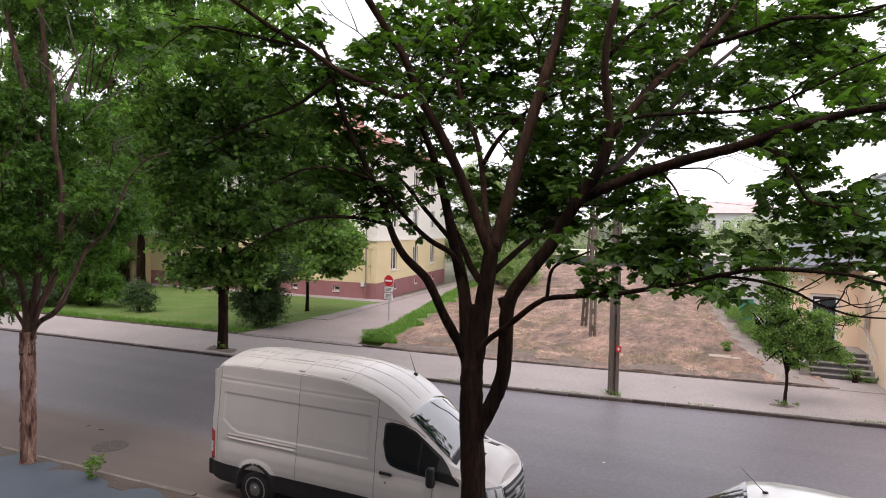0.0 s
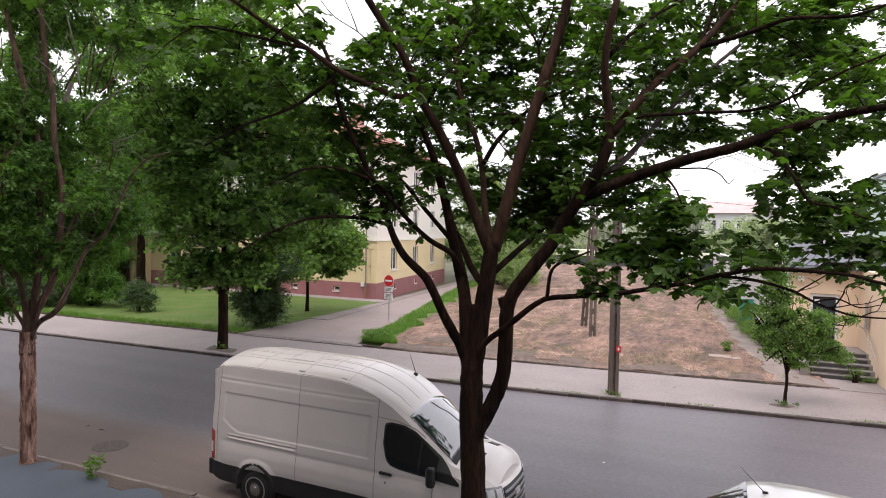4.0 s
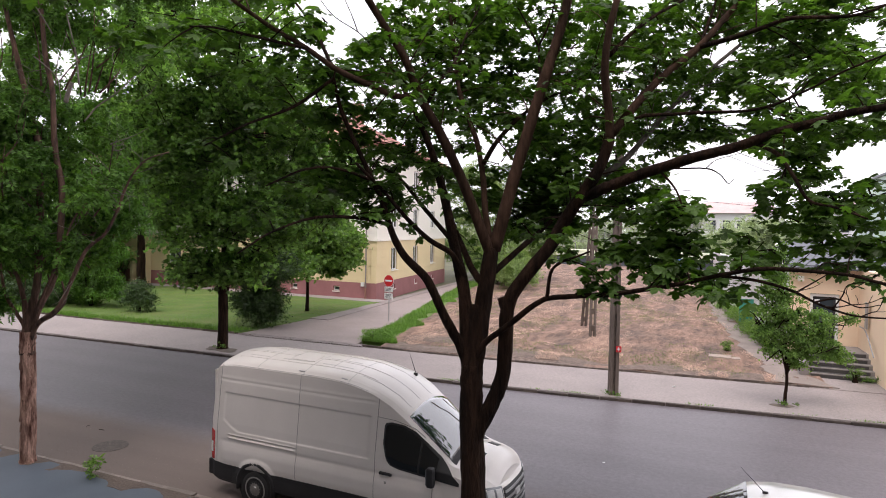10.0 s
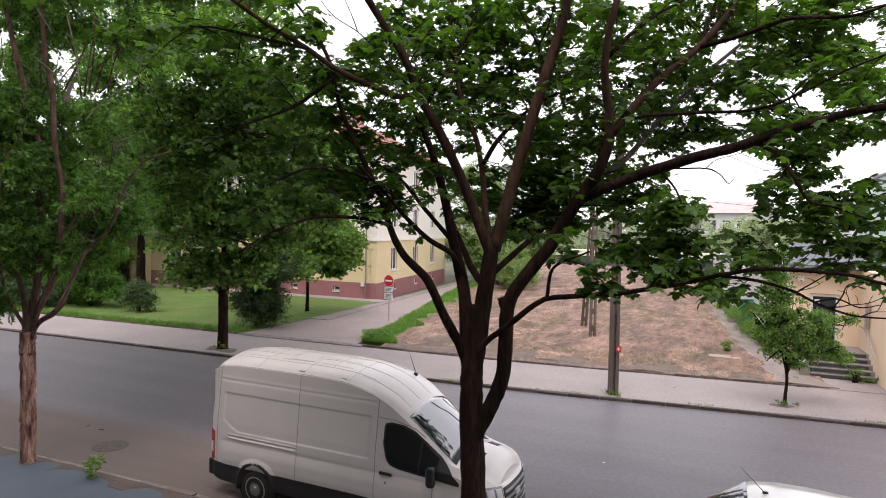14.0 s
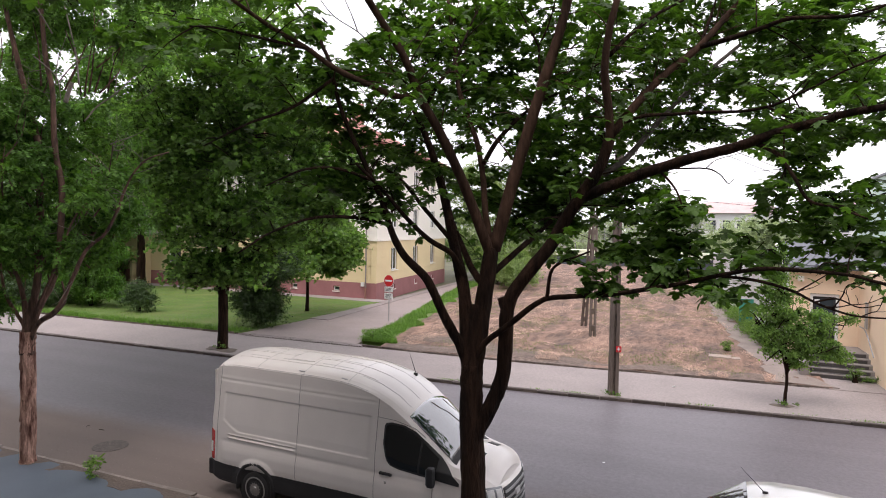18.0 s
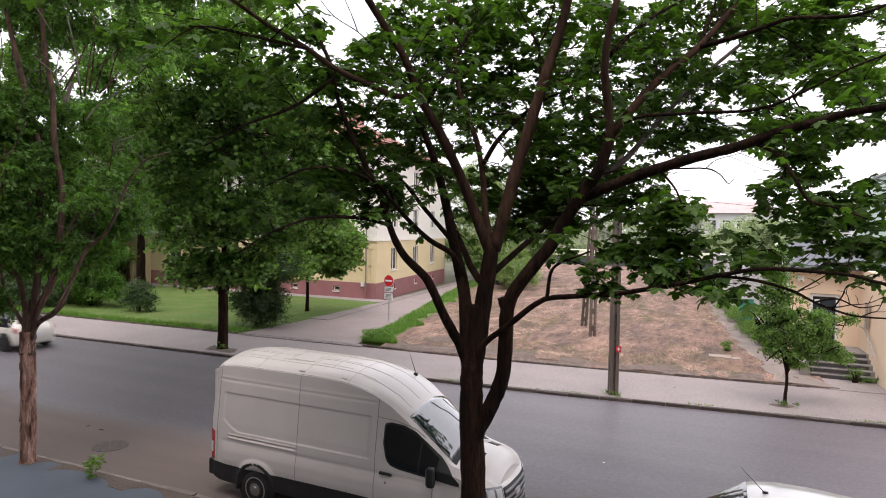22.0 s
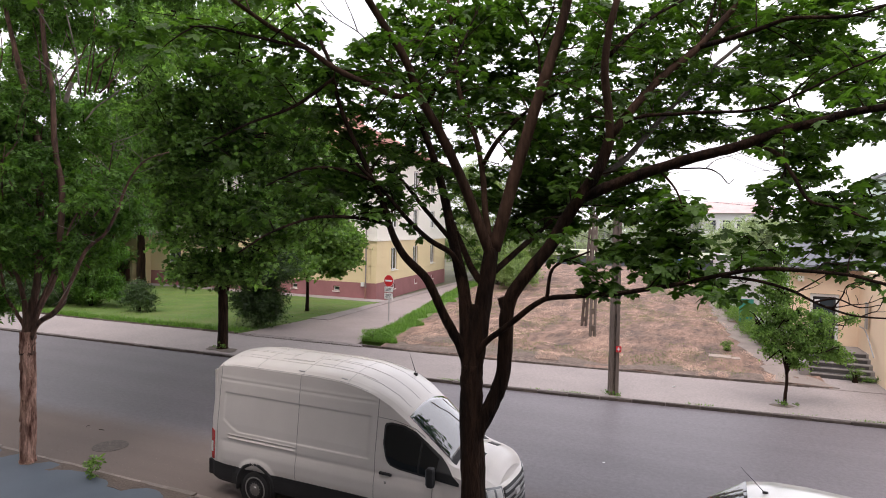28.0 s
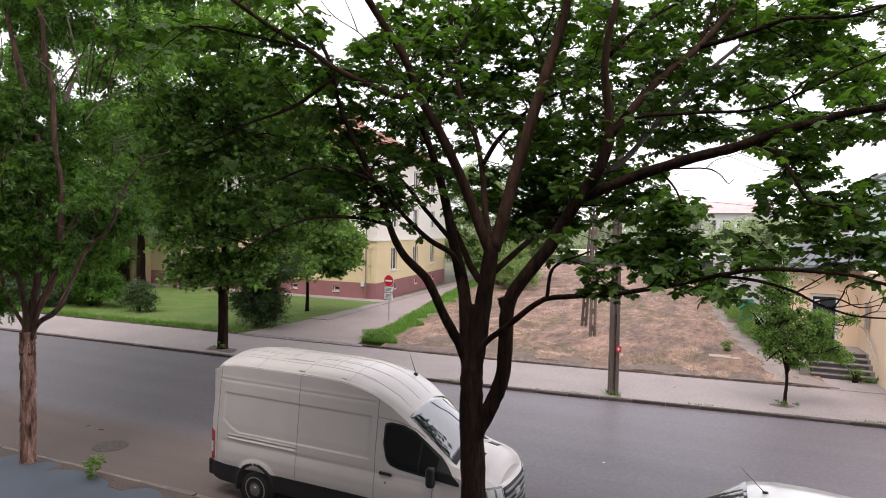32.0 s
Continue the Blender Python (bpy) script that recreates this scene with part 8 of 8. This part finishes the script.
def hatchback(name, label, paint, L, W, Ht, base, rear_axle, r, rim, dims, roof_mat=None, lit=True, skirt=None, glass_mat=None, trim=None):
    """A five-door car; dims: bonnet end, screen foot, screen head, roof end, tail top (as lengths from the rear), bonnet and belt heights."""
    car = thing(name, (0, 0, 0), label, "car")
    cowl, head, rend, tail, zb, zs = dims
    w = W / 2
    H = Hull([(0.0, 0.42, 0.72, 0.8, w * 0.8, w * 0.78, w * 0.66), (0.06, 0.3, 0.86, 0.98, w * 0.92, w * 0.9, w * 0.76), (tail, 0.24, zs, zs + 0.1, w * 0.98, w * 0.95, w * 0.76), (rend, 0.22, zs, Ht - 0.05, w, w * 0.96, w * 0.74),
              (rend + 0.35, 0.2, zs, Ht, w, w * 0.97, w * 0.75), ((rend + head) / 2, 0.2, zs - 0.01, Ht, w, w * 0.97, w * 0.76), (head, 0.2, zs - 0.03, Ht - 0.06, w, w * 0.97, w * 0.75), (cowl, 0.2, zs - 0.08, zb + 0.06, w, w * 0.95, w * 0.78),
              (L - 0.5, 0.2, zb - 0.13, zb - 0.05, w * 0.99, w * 0.92, w * 0.76), (L - 0.15, 0.2, zb - 0.27, zb - 0.17, w * 0.9, w * 0.82, w * 0.66), (L, 0.26, 0.5, 0.6, w * 0.66, w * 0.62, w * 0.5)])
    part("body", H.body(90), paint, car, "", True)
    P = lambda nm, m, *a, label="", **k: part(nm, H.panel(*a, **k), m, car, label)
    g = glass_mat or M_CARGLASS
    P("windscreen", glass_mat or M_SCREEN, (head + 0.06, cowl - 0.05), (head + 0.06, cowl - 0.05), 4.75, 6.0, 0, off=0.014, nx=16, nv=12)
    P("rear_window", g, (tail + 0.05, rend - 0.02), (tail + 0.05, rend - 0.02), 4.8, 6.0, 0, off=0.012, nx=12, nv=12)
    mid = (rend + head) / 2 + 0.05
    for s in (-1, 1):
        P("door_window", g, (mid + 0.04, cowl - 0.3), (mid + 0.04, head + 0.02), 3.1, 3.86, s, nx=8)
        P("door_window", g, (rend + 0.1, mid - 0.04), (rend + 0.28, mid - 0.04), 3.1, 3.86, s, nx=8)
        for x in (mid, mid - 1.0 + 0.15, cowl - 0.12):
            P("door_gap", M_BLACKPLASTIC, (x, x + 0.012), (x, x + 0.012), 0.9, 3.0, s, off=0.002, nx=1, nv=8)
        for x in (mid + 0.12, mid - 0.8):
            P("door_handle", paint, (x, x + 0.16), (x, x + 0.16), 2.62, 2.72, s, off=0.035, nx=2, nv=1)
        P("window_trim", trim or paint, (rend + 0.05, cowl - 0.25), (rend + 0.05, cowl - 0.25), 3.0, 3.07, s, off=0.008, nx=14, nv=1)
        P("headlamp", M_LAMP if lit else M_LAMPOFF, (L - 0.2, L - 0.04), (L - 0.27, L - 0.12), 2.3, 3.2, s, off=0.012, nx=5, nv=4, label="lit headlamp" if lit else "")
        P("tail_lamp", M_TAILLIT if lit else M_TAIL, (0.03, 0.14), (0.08, 0.2), 2.6, 3.5, s, off=0.012, nx=3, nv=4, label="red tail lamp")
        P("sill", skirt or paint, (rear_axle + r, rear_axle + base - r), (rear_axle + r, rear_axle + base - r), 0.0, 0.9, s, off=0.012, nx=10)
        y = s * w * 0.98
        part("mirror", boxed(cowl - 0.32, cowl - 0.18, min(y, y + s * 0.16), max(y, y + s * 0.16), zs - 0.06, zs + 0.1, 0.03), paint, car)
        for x in (rear_axle, rear_axle + base):
            arch(car, H, x, r, s, 0.02, skirt or M_BLACKPLASTIC)
            wheel_parts(car, x, s * (w - 0.075), r, 0.19, rim, 5)
    if roof_mat:
        for s in (-1, 1):
            P("pillar_trim", roof_mat, (rend - 0.05, cowl - 0.22), (rend + 0.02, head), 3.06, 4.06, s, off=0.003, nx=12, label="black pillars")
        P("roof_panel", roof_mat, (rend, head + 0.02), (rend, head + 0.02), 4.05, 6.0, 0, off=0.008, nx=14, nv=6, label="black roof")
    part("grille", boxed(L - 0.06, L + 0.012, -w * 0.5, w * 0.5, 0.36, 0.52, 0.03), M_BLACKPLASTIC, car)
    part("number_plate", boxed(-0.014, 0.004, -0.26, 0.26, 0.58, 0.69, 0.003), M_SIGNWHITE, car)
    aer = part("aerial", tube(bmesh.new(), [(rend + 0.22, 0, Ht), (rend - 0.12, 0, Ht + 0.34)], 0.007, 0.003, 6), M_BLACKPLASTIC, car)
    part("aerial_foot", boxed(rend + 0.18, rend + 0.26, -0.02, 0.02, Ht - 0.01, Ht + 0.03, 0.01), M_BLACKPLASTIC, aer)
    return car


def cars():
    red = hatchback("red_hatchback", "small red five-door hatchback driving with lights on", M_RED, 3.45, 1.64, 1.48, 2.34, 0.54, 0.285, M_RIM, (2.7, 2.04, 0.42, 0.16, 0.98, 0.97))
    black = hatchback("black_hatchback", "black estate-like hatchback driving with lights on", M_BLACK, 4.2, 1.76, 1.5, 2.58, 0.78, 0.32, M_STEELRIM, (3.05, 2.2, 0.5, 0.14, 0.98, 0.95))
    white = hatchback("white_hatchback", "white compact car with black roof and black wheels driving", M_CREAMCAR, 3.92, 1.77, 1.43, 2.5, 0.68, 0.35, M_BLACKPLASTIC, (2.85, 2.35, 0.42, 0.16, 0.97, 0.96), M_GLOSSBLACK, False, M_BLACKPLASTIC)
    parked = hatchback("parked_hatchback", "white hatchback parked at the kerb, only its roof seen", M_WHITECAR, 3.95, 1.7, 1.55, 2.5, 0.65, 0.3, M_RIM, (3.1, 2.4, 0.75, 0.12, 1.0, 0.98), None, False, glass_mat=M_WINDOW)
    parked.matrix_basis = pose(-0.28, 10.5, 0, 0, 0, 0)
    return red, black, white


RED_CAR, BLACK_CAR, WHITE_CAR = cars()


# ---- what moves ----
def drive(car, when, where, speed, lane, heading, spin, seen, drift=((0, 0), (32, 0))):
    """Keys a car that passes at an even speed along a lane. where: the x of its rear at the time when; heading 1 to the right, -1 to the left; drift: how far it strays along the lane as it slows or hurries."""
    rows = []
    for t in [0, *[seen[0] + (seen[1] - seen[0]) * k / 24 for k in range(25)], 32]:
        x = where + heading * speed * (t - when) + float(np.interp(t, [d[0] for d in drift], [d[1] for d in drift]))
        slope = (lane(x + 1) - lane(x - 1)) / 2
        turn = math.degrees(math.atan2(slope, 1)) + (180 if heading < 0 else 0)
        rows.append((t, pose(x, lane(x), 0, 0, 0, turn)))
    walk(car, rows)
    for w in [c for c in car.children if c.name.startswith("wheel") and "housing" not in c.name]:
        first, last = frame(seen[0]), frame(seen[1])
        at = w.location.copy()
        turns = [(0.0, 0.0)] + [((f - 1) / FPS, (f - first) * spin) for f in range(first, last + 1)] + [(32.0, (last - first) * spin)]
        walk(w, [(t, pose(*at, 0, a, 0)) for t, a in turns])


def motions():
    drive(RED_CAR, 1.0, -2.13, 13.15, lambda x: far_kerb(x) - 2.12, -1, 82, (0.2, 3.4))
    drive(BLACK_CAR, 5.9, -4.63, 20.6, lambda x: 15.42, 1, 85, (4.4, 6.5))
    drive(WHITE_CAR, 20.81, -1.85, 20.4, lambda x: far_kerb(x) - 2.36, -1, 85, (20.1, 22.4), ((20.1, 0.25), (20.6, -0.05), (20.8, -0.4), (21.0, -0.5), (21.5, -0.08), (22.0, 0.3), (22.4, 0.4)))
    rng = random.Random(77)
    for ob in SWAY:
        if ob is None:
            continue
        at, ph, amp = ob.location.copy(), rng.uniform(0, 6.28), rng.uniform(0.25, 0.7)
        rate = rng.uniform(1.3, 2.2)
        rows = []
        for k in range(41):
            t = 0.8 * k
            g = 0.6 + 0.4 * math.sin(0.31 * t + ph)
            rows.append((t, pose(*at, amp * g * math.sin(rate * t + ph), amp * g * math.cos(0.83 * rate * t + 2 * ph), 0.6 * amp * g * math.sin(0.7 * rate * t))))
        walk(ob, rows)


motions()
